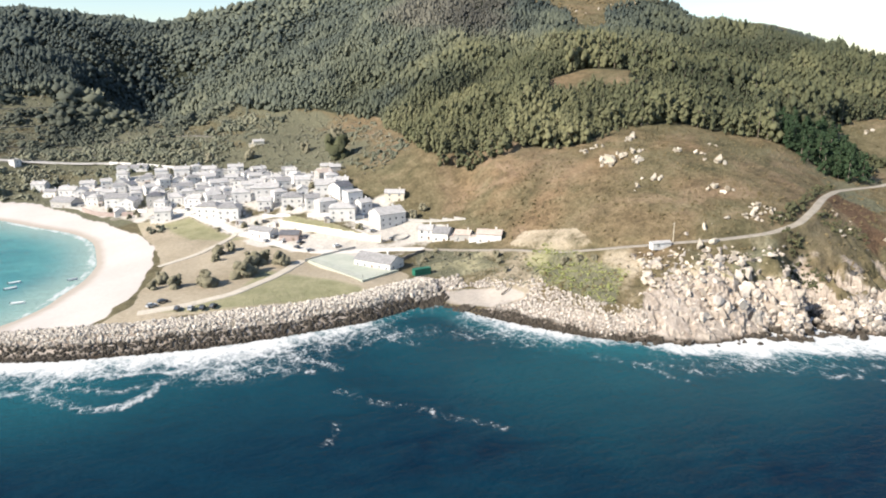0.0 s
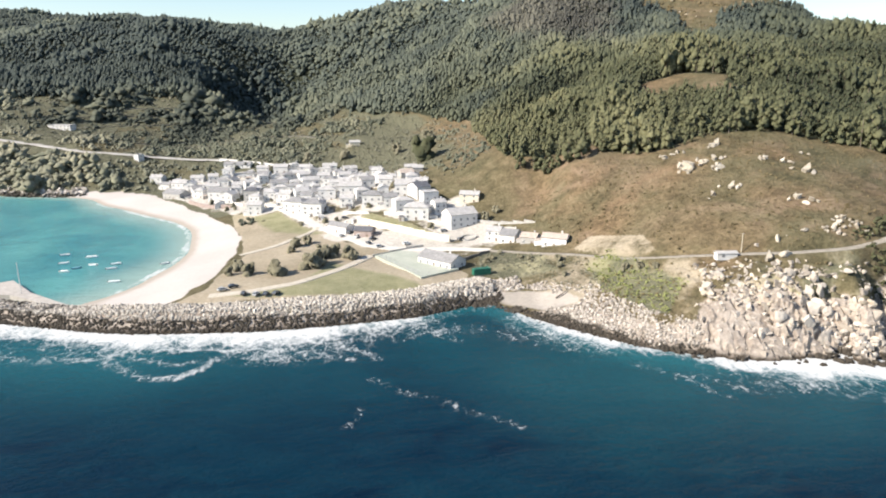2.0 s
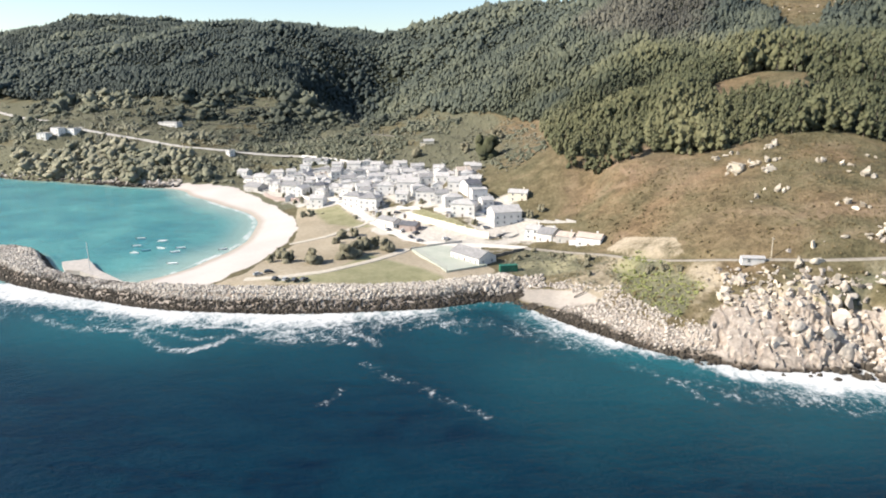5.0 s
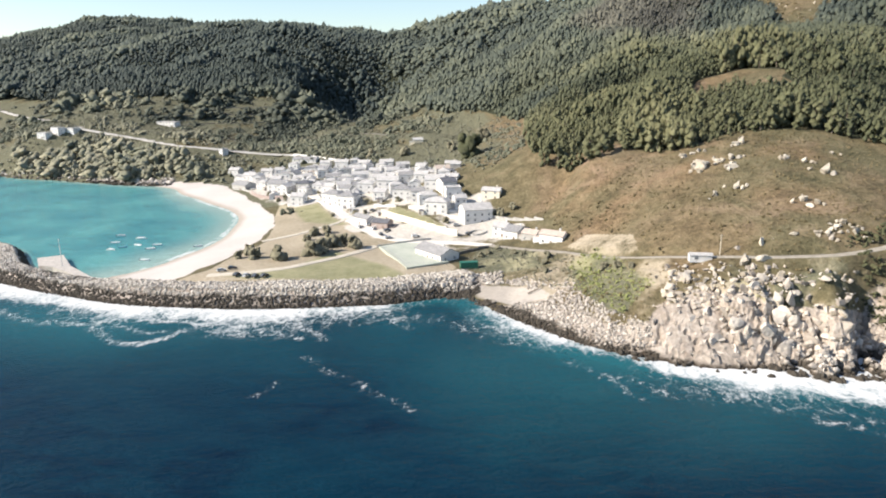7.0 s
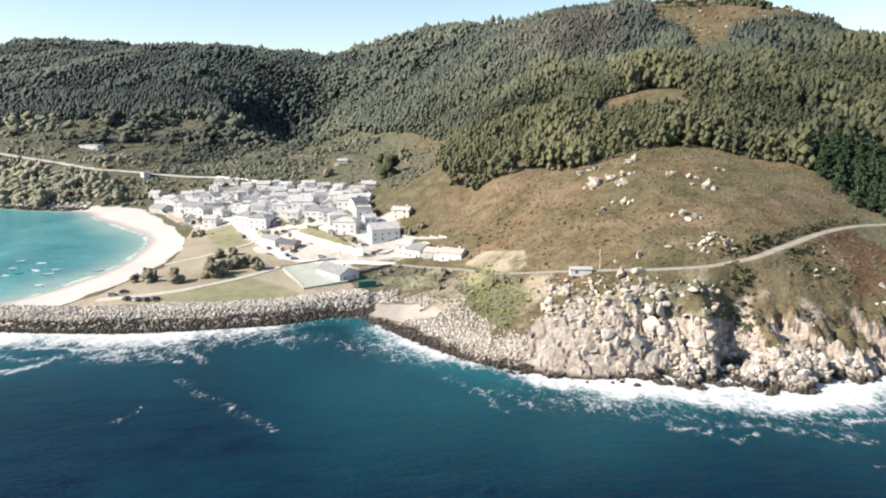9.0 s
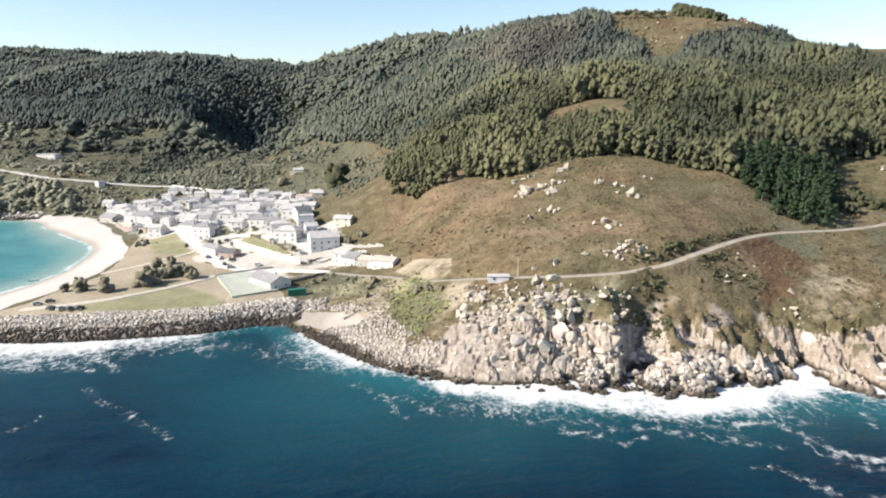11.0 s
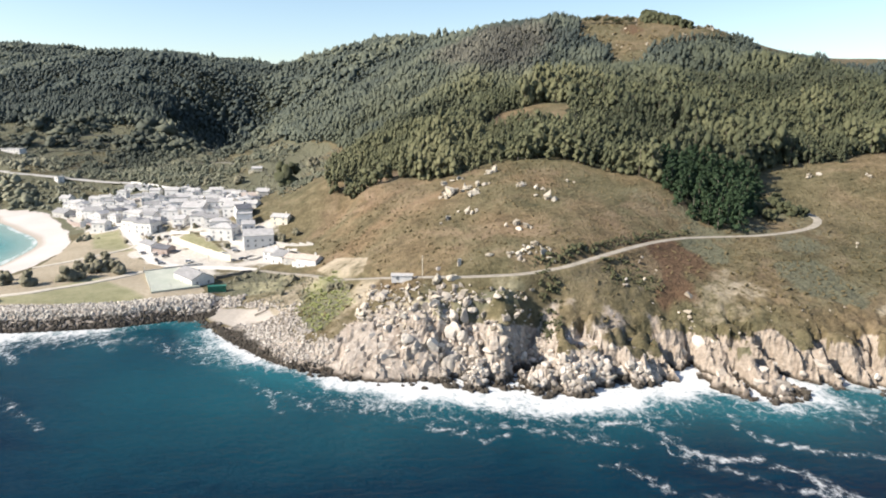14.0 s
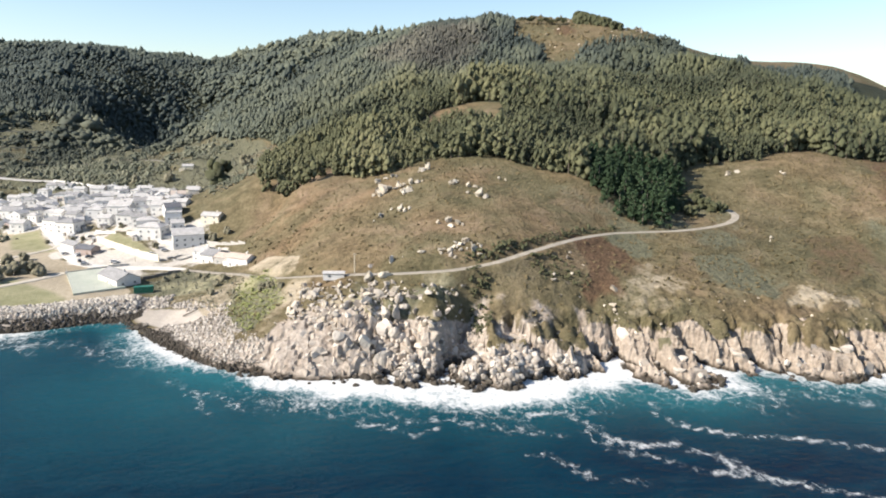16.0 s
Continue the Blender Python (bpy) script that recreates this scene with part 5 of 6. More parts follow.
tagged(mole, "curved breakwater of loose rounded granite boulders, dark at the waterline", "breakwater")
pile(mole, np.stack([x, y, z + 0.1 * size, size, r.uniform(0.7, 1.1, len(x)), r.uniform(0, 6.28, len(x)), r.rand(len(x)), r.randint(0, 8, len(x))], -1),
     cobble, MOLE_ROCK, MOLE_PIECE, lambda x, y: (x > -80) & (x < -69) & (y < 276), "rubble", "boulder")


def rock_field(seed, n, lo, hi, chance, size, templates, sink):
    r = np.random.RandomState(seed)
    x, y = r.uniform(lo[0], hi[0], n), r.uniform(lo[1], hi[1], n)
    z = ground(x, y)
    k = r.rand(n) < chance(x, y, z)
    x, y, z = x[k], y[k], z[k]
    s = size[0] + (size[1] - size[0]) * r.rand(len(x)) ** 2.2
    return np.stack([x, y, z + sink * s, s, r.uniform(0.75, 1.2, len(x)), r.uniform(0, 6.28, len(x)), r.rand(len(x)), r.randint(0, len(templates), len(x))], -1)


def crag(x, y, z):
    return rockiness(x, y, z) * smooth(-1.0, 0.5, z) * smooth(60, 72, x)


cliff = new("rocky_cliff")
tagged(cliff, "pale granite sea cliff of broken blocks above the surf", "cliff")
blocks = np.concatenate([
    rock_field(21, 2300, (66, 186), (182, 236), lambda x, y, z: crag(x, y, z) * (0.2 + 0.7 * smooth(-0.1, 0.5, wander(x, y, 12, 97, 2))) * np.where(x < 148, 1, 0.5) * np.interp(x, [66, 80, 92, 104], [0.1, 0.12, 0.3, 1]), (0.7, 3.6), block, -0.28),
    rock_field(24, 260, (92, 190), (140, 230), lambda x, y, z: crag(x, y, z) * smooth(3, 6, z) * 0.8, (2.2, 4.2), block, -0.35),
    rock_field(22, 900, (180, 172), (420, 222), lambda x, y, z: crag(x, y, z) * 0.45, (0.7, 4.0), block, -0.2)])
pile(cliff, blocks, block, CLIFF_ROCK, BOULDER_PIECE, lambda x, y: (x > 96) & (x < 116), "crag", "block")
upright = rock_field(23, 600, (74, 188), (185, 228), lambda x, y, z: crag(x, y, z) * 0.6 * smooth(16, 10, z) * np.where(x < 98, 0.3, 1), (1.2, 3.6), slab, -0.25)
tagged(cloud("fractured_rock", slab, [CLIFF_ROCK], upright, cliff), kind="stuff")

talus = new("boulder_beach")
tagged(talus, "bouldery strand of grey and pale stones by the cove", "boulders")
strand = np.concatenate([
    rock_field(31, 12000, (18, 206), (76, 282), lambda x, y, z: smooth(-1.0, 0.2, z) * smooth(7.0, 5.0, z - 2.0 * smooth(50, 62, x)) * (inside(x, y, COVE) + 3.5 * wander(x, y, 6, 108, 2) < 0.3) * (inside(x, y, BRAMBLE) < 1) * smooth(24, 27, x), (0.28, 0.85), cobble, 0.12),
    rock_field(37, 1600, (6, 262), (32, 292), lambda x, y, z: smooth(-1.0, 0.2, z) * smooth(6.5, 4.5, z) * (inside(x, y, COVE) + 2.5 * wander(x, y, 5, 109, 2) < 0.2), (0.5, 1.3), cobble, 0.15),
    rock_field(32, 5200, (112, 172), (182, 214), lambda x, y, z: smooth(-1.4, 0.2, z) * smooth(9, 4.0, z) * 0.8, (0.4, 1.8), cobble, 0.1),
    rock_field(39, 5000, (62, 166), (300, 214), lambda x, y, z: smooth(-3.2, -0.8, z) * smooth(0.3, -0.5, z) * np.clip(0.1 + 0.5 * wander(x, y, 14, 107, 2), 0, 1), (0.7, 1.7), cobble, 0.75),
    rock_field(33, 2400, (172, 168), (420, 205), lambda x, y, z: smooth(-1.2, 0.0, z) * smooth(3.5, 1.5, z) * 0.7, (0.5, 1.7), cobble, 0.1),
    rock_field(34, 900, (-310, 588), (-228, 632), lambda x, y, z: smooth(-0.6, 0.6, z) * smooth(5, 3, z) * 0.9, (0.9, 2.6), cobble, 0.2),
    rock_field(36, 1500, (-440, 596), (-300, 690), lambda x, y, z: smooth(-0.6, 0.6, z) * smooth(5, 3, z) * 0.9, (0.9, 2.6), cobble, 0.2)])
pile(talus, strand, cobble, BOULDER, BOULDER_PIECE, lambda x, y: (x > 52) & (x < 66), "stones", "stone")
scree = rock_field(35, 2900, (84, 205), (212, 246), lambda x, y, z: smooth(11, 14, z) * smooth(28, 23, z) * smooth(160, 128, x) * np.clip(0.45 + 0.7 * wander(x, y, 9, 106, 2), 0, 1) * (along(x, y, HEADLAND_ROAD)[0] > 4.5) + smooth(12, 15, z) * 0.018 * (along(x, y, HEADLAND_ROAD)[0] > 4.5), (0.6, 2.6), block, 0.12)
scree = np.concatenate([scree, rock_field(38, 2600, (196, 186), (400, 250), lambda x, y, z: smooth(9, 11.5, z) * smooth(20, 14, z) * np.clip(0.22 + 0.6 * wander(x, y, 12, 105, 2), 0, 0.6), (0.3, 1.2), block, 0.2)])
scree_top = new("scattered_rocks")
tagged(scree_top, "weathered granite rocks scattered over the grassy slope", "rocks")
pile(scree_top, scree, block, TOR_ROCK, BOULDER_PIECE, lambda x, y: x < 196, "rock_litter", "rock")

# tors on the heath: outcrops of pale boulders, each one its own stone
tor_meshes = piece_meshes("boulder", tor_block, by_piece("tor_granite_piece", (0.28, 0.245, 0.19), (0.54, 0.49, 0.41), 2.0, island=False))
TORS = [(127, 343, 2.6, 4), (128, 320, 4.2, 6), (135, 322, 3.0, 4), (141, 320, 2.8, 4), (138, 311, 2.6, 3), (152, 336, 2.8, 4), (132, 291, 2.6, 3), (123, 290, 1.8, 2), (161, 310, 2.4, 3),
        (166, 303, 2.0, 3), (168, 289, 3.6, 2), (184, 313, 1.4, 2), (150, 270, 2.4, 2), (154, 266, 2.6, 3), (142, 243, 2.2, 4), (146, 242, 2.2, 3), (151, 245, 2.4, 5), (155, 241, 2.2, 3), (159, 237, 1.4, 2), (318, 329, 2.2, 2),
        (344, 318, 1.6, 2), (300, 262, 1.4, 2)]
r = np.random.RandomState(8)
for cx, cy, size, count in TORS:
    size *= 1.35
    for i in range(int(count * 1.7)):
        s = size * (1.0 if i == 0 else r.uniform(0.4, 0.85))
        bx, by = cx + (0 if i == 0 else r.normal() * size * 0.95), cy + (0 if i == 0 else r.normal() * size * 0.6)
        o = new("boulder", tor_meshes[r.randint(8)])
        o.matrix_world = Matrix.Translation((bx, by, float(ground(bx, by)) + 0.22 * s)) @ Matrix.Rotation(r.uniform(0, 6.28), 4, "Z") @ Matrix.Diagonal((s, s, s * r.uniform(0.75, 1.15), 1))
        tagged(o, "pale weathered granite boulder standing out of the heath", "boulder", "tor boulders")
round_block = [rock_template(380 + i, 10, (0.42, 0.66), (1.0, 0.78, 0.9), 2) for i in range(7)]
flank_meshes = piece_meshes("boulder", round_block, by_piece("pale_granite_piece", (0.29, 0.26, 0.222), (0.53, 0.485, 0.428), 2.0, island=False))
FLANK_BOULDERS = [(111.4, 222.0, 4.8, 0.75), (124.1, 225.1, 3.7, 0.65), (104.9, 223.6, 2.8, 0.86), (105.1, 215.9, 2.3, 1.0), (118.0, 218.2, 3.2, 1.4), (101.6, 209.9, 3.4, 1.3), (120.2, 211.2, 4.0, 1.2),
                  (104.3, 207.7, 3.0, 1.2), (110.2, 206.9, 3.9, 1.1), (122.0, 217.3, 4.0, 1.3), (93.9, 235.2, 3.0, 0.9), (96.8, 229.1, 2.6, 0.9), (134.0, 218.5, 2.5, 0.8), (125.0, 221.2, 4.1, 0.55),
                  (112.6, 230.4, 2.9, 0.7), (120.1, 228.6, 2.5, 0.8), (115.8, 204.8, 6.2, 1.2), (101.0, 218.2, 2.5, 0.9), (92.1, 237.6, 2.6, 0.85)]
for i, (bx, by, size, tall) in enumerate(FLANK_BOULDERS):
    o = new("boulder", flank_meshes[i % 7])
    o.matrix_world = Matrix.Translation((bx, by, float(ground(bx, by)) + 0.12 * size * tall)) @ Matrix.Rotation(i * 0.9 % 1.2 - 0.6, 4, "Z") @ Matrix.Diagonal((size * 0.72, size * 0.68, size * tall * 0.7, 1))
    tagged(o, "large rounded pale granite boulder on the broken slope", "boulder", "slope boulders")
for bx, by, size in ((113.6, 235.4, 4.4), (119.0, 234.0, 4.6)):
    o = new("boulder", tor_meshes[int(bx) % 8])
    o.matrix_world = Matrix.Translation((bx, by, float(ground(bx, by)) + 0.8)) @ Matrix.Rotation(0.3, 4, "Z") @ Matrix.Diagonal((size * 1.15, size * 0.9, size * 0.85, 1))
    tagged(o, "squarish pale granite block at the edge of the track", "boulder", "track boulders")
top_rocks = rock_field(44, 900, (300, 690), (470, 850), lambda x, y, z: (inside(x, y, BARE) > 2) * smooth(0.1, 0.5, wander(x, y, 30, 99, 2)) * 0.6, (0.8, 3.0), block, 0.3)
tagged(cloud("summit_rocks", block, [TOR_ROCK], top_rocks), "pale rocks strewn on the bare hilltop", "rocks", kind="stuff")


# ---- building helpers ----
def part(name, bm, mat, parent, label=""):
    me = bpy.data.meshes.new(name)
    bm.to_mesh(me)
    bm.free()
    me.materials.append(mat)
    o = new(name, me)
    o.parent = parent
    return tagged(o, label)


def use(name, me, parent, m):
    o = new(name, me)
    o.parent = parent
    o.matrix_local = m
    return o


def box(bm, x0, y0, z0, x1, y1, z1):
    v = [bm.verts.new(c) for c in ((x0, y0, z0), (x1, y0, z0), (x1, y1, z0), (x0, y1, z0), (x0, y0, z1), (x1, y0, z1), (x1, y1, z1), (x0, y1, z1))]
    for f in ((3, 2, 1, 0), (4, 5, 6, 7), (0, 1, 5, 4), (1, 2, 6, 5), (2, 3, 7, 6), (3, 0, 4, 7)):
        bm.faces.new([v[i] for i in f])
    return v


def boxes(*rows):
    bm = bmesh.new()
    for r in rows:
        box(bm, *r)
    return bm


def rod(bm, a, b, r0, r1, sides=8):
    a, b = Vector(a), Vector(b)
    q = (b - a).to_track_quat("Z", "Y")
    rings = [[bm.verts.new(p + q @ Vector((r * math.cos(i * 6.2832 / sides), r * math.sin(i * 6.2832 / sides), 0))) for i in range(sides)] for p, r in ((a, r0), (b, r1))]
    for i in range(sides):
        j = (i + 1) % sides
        bm.faces.new((rings[0][i], rings[0][j], rings[1][j], rings[1][i]))
    bm.faces.new(rings[0][::-1]), bm.faces.new(rings[1])


def mesh_of(name, bm, mat):
    me = bpy.data.meshes.new(name)
    bm.to_mesh(me)
    bm.free()
    me.materials.append(mat)
    return me


WIN_FRAME = mesh_of("window", boxes((-0.62, -0.06, 0, 0.62, 0.05, 0.1), (-0.62, -0.06, 1.3, 0.62, 0.05, 1.42), (-0.62, -0.06, 0.1, -0.5, 0.05, 1.3), (0.5, -0.06, 0.1, 0.62, 0.05, 1.3), (-0.04, -0.05, 0.1, 0.04, 0.05, 1.3)), FRAME)
WIN_PANE = mesh_of("pane", boxes((-0.5, -0.02, 0.1, 0.5, 0.03, 1.3)), GLASS)
DOOR_MESH = mesh_of("door", boxes((-0.5, -0.05, 0, 0.5, 0.05, 2.05), (-0.42, -0.08, 0.15, 0.42, -0.05, 0.9), (-0.42, -0.08, 1.05, 0.42, -0.05, 1.9)), DOOR)


def gable_roof(w, d, z, rise, over=0.35, thick=0.18):
    bm = bmesh.new()
    x, y = w / 2 + over, d / 2 + over
    lo, hi = z - 0.12, z + rise
    pts = [(-x, -y, lo), (x, -y, lo), (x, 0, hi), (-x, 0, hi), (-x, y, lo), (x, y, lo)]
    bot = [bm.verts.new(p) for p in pts]
    top = [bm.verts.new((p[0], p[1], p[2] + thick)) for p in pts]
    for a, b, c, e in ((0, 1, 2, 3), (3, 2, 5, 4)):
        bm.faces.new([top[i] for i in (a, b, c, e)])
        bm.faces.new([bot[i] for i in (e, c, b, a)])
    for a, b in ((0, 1), (1, 2), (2, 5), (5, 4), (4, 3), (3, 0)):
        bm.faces.new((bot[a], bot[b], top[b], top[a]))
    return bm


def hip_roof(w, d, z, rise, over=0.35):
    bm = bmesh.new()
    x, y = w / 2 + over, d / 2 + over
    ridge = max(x - y, 0.3) if x >= y else 0.3
    long_y = max(y - x, 0.0) if y > x else 0.0
    v0 = [bm.verts.new(p) for p in ((-x, -y, z - 0.05), (x, -y, z - 0.05), (x, y, z - 0.05), (-x, y, z - 0.05))]
    v1 = [bm.verts.new(p) for p in ((-x, -y, z + 0.14), (x, -y, z + 0.14), (x, y, z + 0.14), (-x, y, z + 0.14))]
    a, b = bm.verts.new((-ridge, -long_y, z + rise)), bm.verts.new((ridge, long_y, z + rise))
    bm.faces.new(v0[::-1])
    for i in range(4):
        j = (i + 1) % 4
        bm.faces.new((v0[i], v0[j], v1[j], v1[i]))
    bm.faces.new((v1[0], v1[1], b, a)), bm.faces.new((v1[1], v1[2], b)), bm.faces.new((v1[2], v1[3], a, b)), bm.faces.new((v1[3], v1[0], a))
    return bm


def flat_roof(w, d, z):
    x, y = w / 2 + 0.1, d / 2 + 0.1
    return boxes((-x, -y, z - 0.02, x, y, z + 0.2), (-x, -y, z + 0.2, x, -y + 0.2, z + 0.6), (-x, y - 0.2, z + 0.2, x, y, z + 0.6), (-x, -y + 0.2, z + 0.2, -x + 0.2, y - 0.2, z + 0.6), (x - 0.2, -y + 0.2, z + 0.2, x, y - 0.2, z + 0.6))


KINDS = {"g": "gabled", "h": "hipped", "f": "flat"}
def house(x, y, turn, w, d, h, roof, wall_mat, roof_mat, words, name="house", annex=0):
    """x, y: middle of the front wall's foot; the front faces the sea before turning."""
    c, s = math.cos(radians(turn)), math.sin(radians(turn))
    mx, my = x - s * d / 2, y + c * d / 2
    corners = [(mx + c * a * w / 2 - s * b * d / 2, my + s * a * w / 2 + c * b * d / 2) for a in (-1, 1) for b in (-1, 1)]
    zs = [float(ground(*q)) for q in corners]
    z0 = min(zs)
    h = h + 0.35 * (max(zs) - z0)
    top = new(name)
    top.matrix_world = pose(mx, my, z0, 0, 0, turn)
    bm = boxes((-w / 2, -d / 2, -1.2, w / 2, d / 2, h))
    rise = min(w, d) * 0.24
    if roof == "g":
        for sx in (-1, 1):
            a = [bm.verts.new(p) for p in ((sx * w / 2, -d / 2, h), (sx * w / 2, d / 2, h), (sx * w / 2, 0, h + rise))]
            b = [bm.verts.new((sx * (w / 2 - 0.25), v.co.y, v.co.z)) for v in a]
            bm.faces.new(a), bm.faces.new(b[::-1])
            for i in range(3):
                bm.faces.new((a[i], b[i], b[(i + 1) % 3], a[(i + 1) % 3]))
    part("wall", bm, wall_mat, top)
    rb = gable_roof(w, d, h, rise) if roof == "g" else hip_roof(w, d, h, rise) if roof == "h" else flat_roof(w, d, h)
    part("roof", rb, roof_mat, top)
    if roof != "f":
        part("chimney", boxes((w * 0.22, 0.2, h + rise * 0.3, w * 0.22 + 0.7, 0.9, h + rise + 0.9), (w * 0.22 - 0.1, 0.1, h + rise + 0.9, w * 0.22 + 0.8, 1.0, h + rise + 1.05)), wall_mat, top)
    if annex:
        ax = annex * (w / 2 + w * 0.16)
        ah = min(h * 0.55, 2.9)
        part("annexe", boxes((ax - w * 0.18, -d * 0.25, -1.2, ax + w * 0.18, d * 0.4, ah)), wall_mat, top)
        bm = boxes((ax - w * 0.2, -d * 0.28, ah - 0.02, ax + w * 0.2, d * 0.43, ah + 0.2))
        for v in bm.verts:
            v.co.z -= 0.12 * (v.co.x - ax) * annex
        part("annexe_roof", bm, roof_mat, top)
    floors = 2 if h > 5 else 1
    n = max(2, int(w / 3.8))
    for fl in range(floors):
        zz = 0.9 + fl * 2.75 + (h - 5.6 if floors == 2 and h > 5.6 else 0) * 0.4
        for side, span_w in ((0, w), (90, d)):
            k = n if side == 0 else max(1, int(d / 4.5))
            for i in range(k):
                u = (i + 0.5) / k * span_w - span_w / 2
                if side == 0 and fl == 0 and i == k // 2:
                    use("door", DOOR_MESH, top, Matrix.Translation((u, -d / 2 - 0.02, 0.05)))
                    continue
                for flip in ((0,) if side == 0 else (1, -1)):
                    m = Matrix.Translation((u, -d / 2 - 0.02, zz)) if side == 0 else Matrix.Translation((flip * (w / 2 + 0.02), u, zz)) @ Matrix.Rotation(radians(90 * flip), 4, "Z")
                    win = use("window", WIN_FRAME, top, m)
                    use("pane", WIN_PANE, win, Matrix.Identity(4))
    return tagged(top, words, "house", "village houses")


WALLS = {"w": (WHITEWASH, "whitewashed"), "c": (CREAM, "cream-rendered"), "b": (GREY_WALL, "bare cement"), "p": (PINK_WALL, "red ochre")}
ROOFS = {"s": (SLATE, "grey slate"), "p": (PALE_ROOF, "pale grey"), "d": (DARK_ROOF, "dark slate"), "t": (TILE, "faded clay-tiled")}
WATERFRONT = ["-155 539 -38 17 11 3.6 gbs", "-178 604 -20 10 8 5 gwp", "-154 566 -20 12 8 6 gwp", "-135 531 -25 8 8 5 hwp", "-119 512 -18 15 10 6.6 gws", "-106 504 65 10 9 6 gwp", "-90 447 -12 9 8 6 gwp", "-95 494 -10 10 9 7.5 hbd",
              "-109 547 60 9 9 5 gws", "-82 480 -15 8 8 6 hwp", "-142 577 -10 10 7 5 gwp", "-168 585 -30 9 7 4 gws"]
LOWER = ["-66 435 -28 13 10 6.8 hws", "-55 426 -20 12 10 7 hws", "-60 459 15 9 8 6.5 gwp", "-45 450 -10 11 9 6.5 hwp", "-34 429 -15 8 8 5 gwp", "-30 448 -8 14 10 6.5 gwp", "-19 421 -12 12 10 6 hws", "-9 410 -5 8 8 6 gws", "-2 400 10 11 8 6 hwp",
         "2 385 -18 14 10 6.5 hwp", "17 389 15 7 7 5.5 gwp", "13 398 8 9 9 7.5 fwp", "-29 373 -25 10 7 3.4 gpd", "-42 389 -48 14 7 3.4 gws"]
UPPER = ["-76 513 5 11 8 6 gws", "-65 485 -10 11 9 6 hws", "-58 560 -12 10 8 4.5 gwp", "-54 503 8 12 8 6 gwp", "-42 496 -20 8 8 5.5 hws", "-18 456 0 9 8 6 gws", "-8 447 -15 9 8 5.5 gwp", "1 422 -12 12 11 6 gwp", "11 411 20 9 12 6.2 gwd",
         "-77 567 -8 11 8 4.5 gwp", "-39 557 -5 11 7 4 gwp", "-24 534 10 10 7 4 gbp", "-90 550 -18 9 8 5 gws", "-9 499 -10 8 7 4.5 gbs", "7 449 12 9 8 5 gbt", "15 458 -8 7 6 3.5 gbp", "-112 589 -16 22 8 4.2 gws", "-45 520 -8 9 7 5 gwp",
         "-70 540 10 9 7 5 hws", "-30 505 5 9 7 5 gwp", "-20 478 -18 8 7 5 hwp", "-38 473 -10 9 7 5.5 gwp", "-72 463 -25 8 8 6 gwp"]
OUTER = ["34 392 -22 11 7 3.2 gcp", "26 369 14 16 12 6.2 gwp", "35 343 -30 7 9 4.6 gwp", "40 335 -35 8 13 3.0 gws", "48 326 -38 8 7 2.6 gbt", "57 314 -34 12 7 3.0 gwt", "-200 643 -40 6 6 4.5 fwp", "-293 755 -20 24 9 3.8 fwp", "-397 699 -22 12 8 3.6 fwp", "-387 706 -25 11 8 6.0 fwp", "-374 710 -25 12 8 4.2 fwp", "12 470 -10 8 6 3.5 gcp", "-15 612 0 9 6 3.5 gcp"]
for row in WATERFRONT + LOWER + UPPER + OUTER:
    hx, hy, ht, hw, hd, hh, code = row.split()
    wall_mat, wall_word = WALLS[code[1]]
    roof_mat, roof_word = ROOFS[code[2]]
    tall = "two-storey" if float(hh) > 5 else "single-storey"
    house(float(hx), float(hy), float(ht), float(hw), float(hd), float(hh), code[0], wall_mat, roof_mat,
          "%s %s village house with a %s %s roof" % (tall, wall_word, roof_word, KINDS[code[0]]), "house", 0 if code[0] == "f" else (-1, 0, 1)[int(abs(float(hx))) % 3])
# infill between the known houses
taken = [(float(q.split()[0]), float(q.split()[1]) + float(q.split()[4]) / 2) for q in WATERFRONT + LOWER + UPPER + OUTER]
DENSE = [(-160, 585), (-128, 512), (-88, 470), (-62, 440), (-22, 424), (12, 398), (20, 428), (-4, 482), (-22, 535), (-60, 572), (-110, 578)]
qx, qy, qr = jittered((-165, 395), (25, 585), 6.0, 77)
for hx, hy in sorted(zip(qx, qy), key=lambda p: p[1]):
    if inside(hx, hy, DENSE) < 1 or along(hx, hy, STREET)[0] < 8 or min(math.dist((hx, hy), t) for t in taken) < 10.2:
        continue
    taken.append((hx, hy))
    hw, hd, hh = qr.uniform(7, 9.5), qr.uniform(6, 7.5), qr.choice([3.4, 4.2, 5.6, 6.2])
    rk, rm = "gh"[qr.randint(2)], "ppps"[qr.randint(4)]
    house(hx, hy - hd / 2, qr.uniform(-25, 20) + 90 * (qr.rand() < 0.3), hw, hd, hh, rk, WHITEWASH, ROOFS[rm][0],
          "%s whitewashed village house with a %s %s roof" % ("two-storey" if hh > 5 else "single-storey", ROOFS[rm][1], KINDS[rk]))
for i in range(46):
    gx, gy = qr.uniform(-130, 30), qr.uniform(380, 570)
    if inside(gx, gy, TOWN) > 2 and min(math.dist((gx, gy), t) for t in taken) > 6.5 and along(gx, gy, STREET)[0] > 5:
        tree("garden_shrub", rounds[i % 3], gx, gy, qr.uniform(2, 4.2), "green shrub in a village garden", "village shrubs", i * 40)
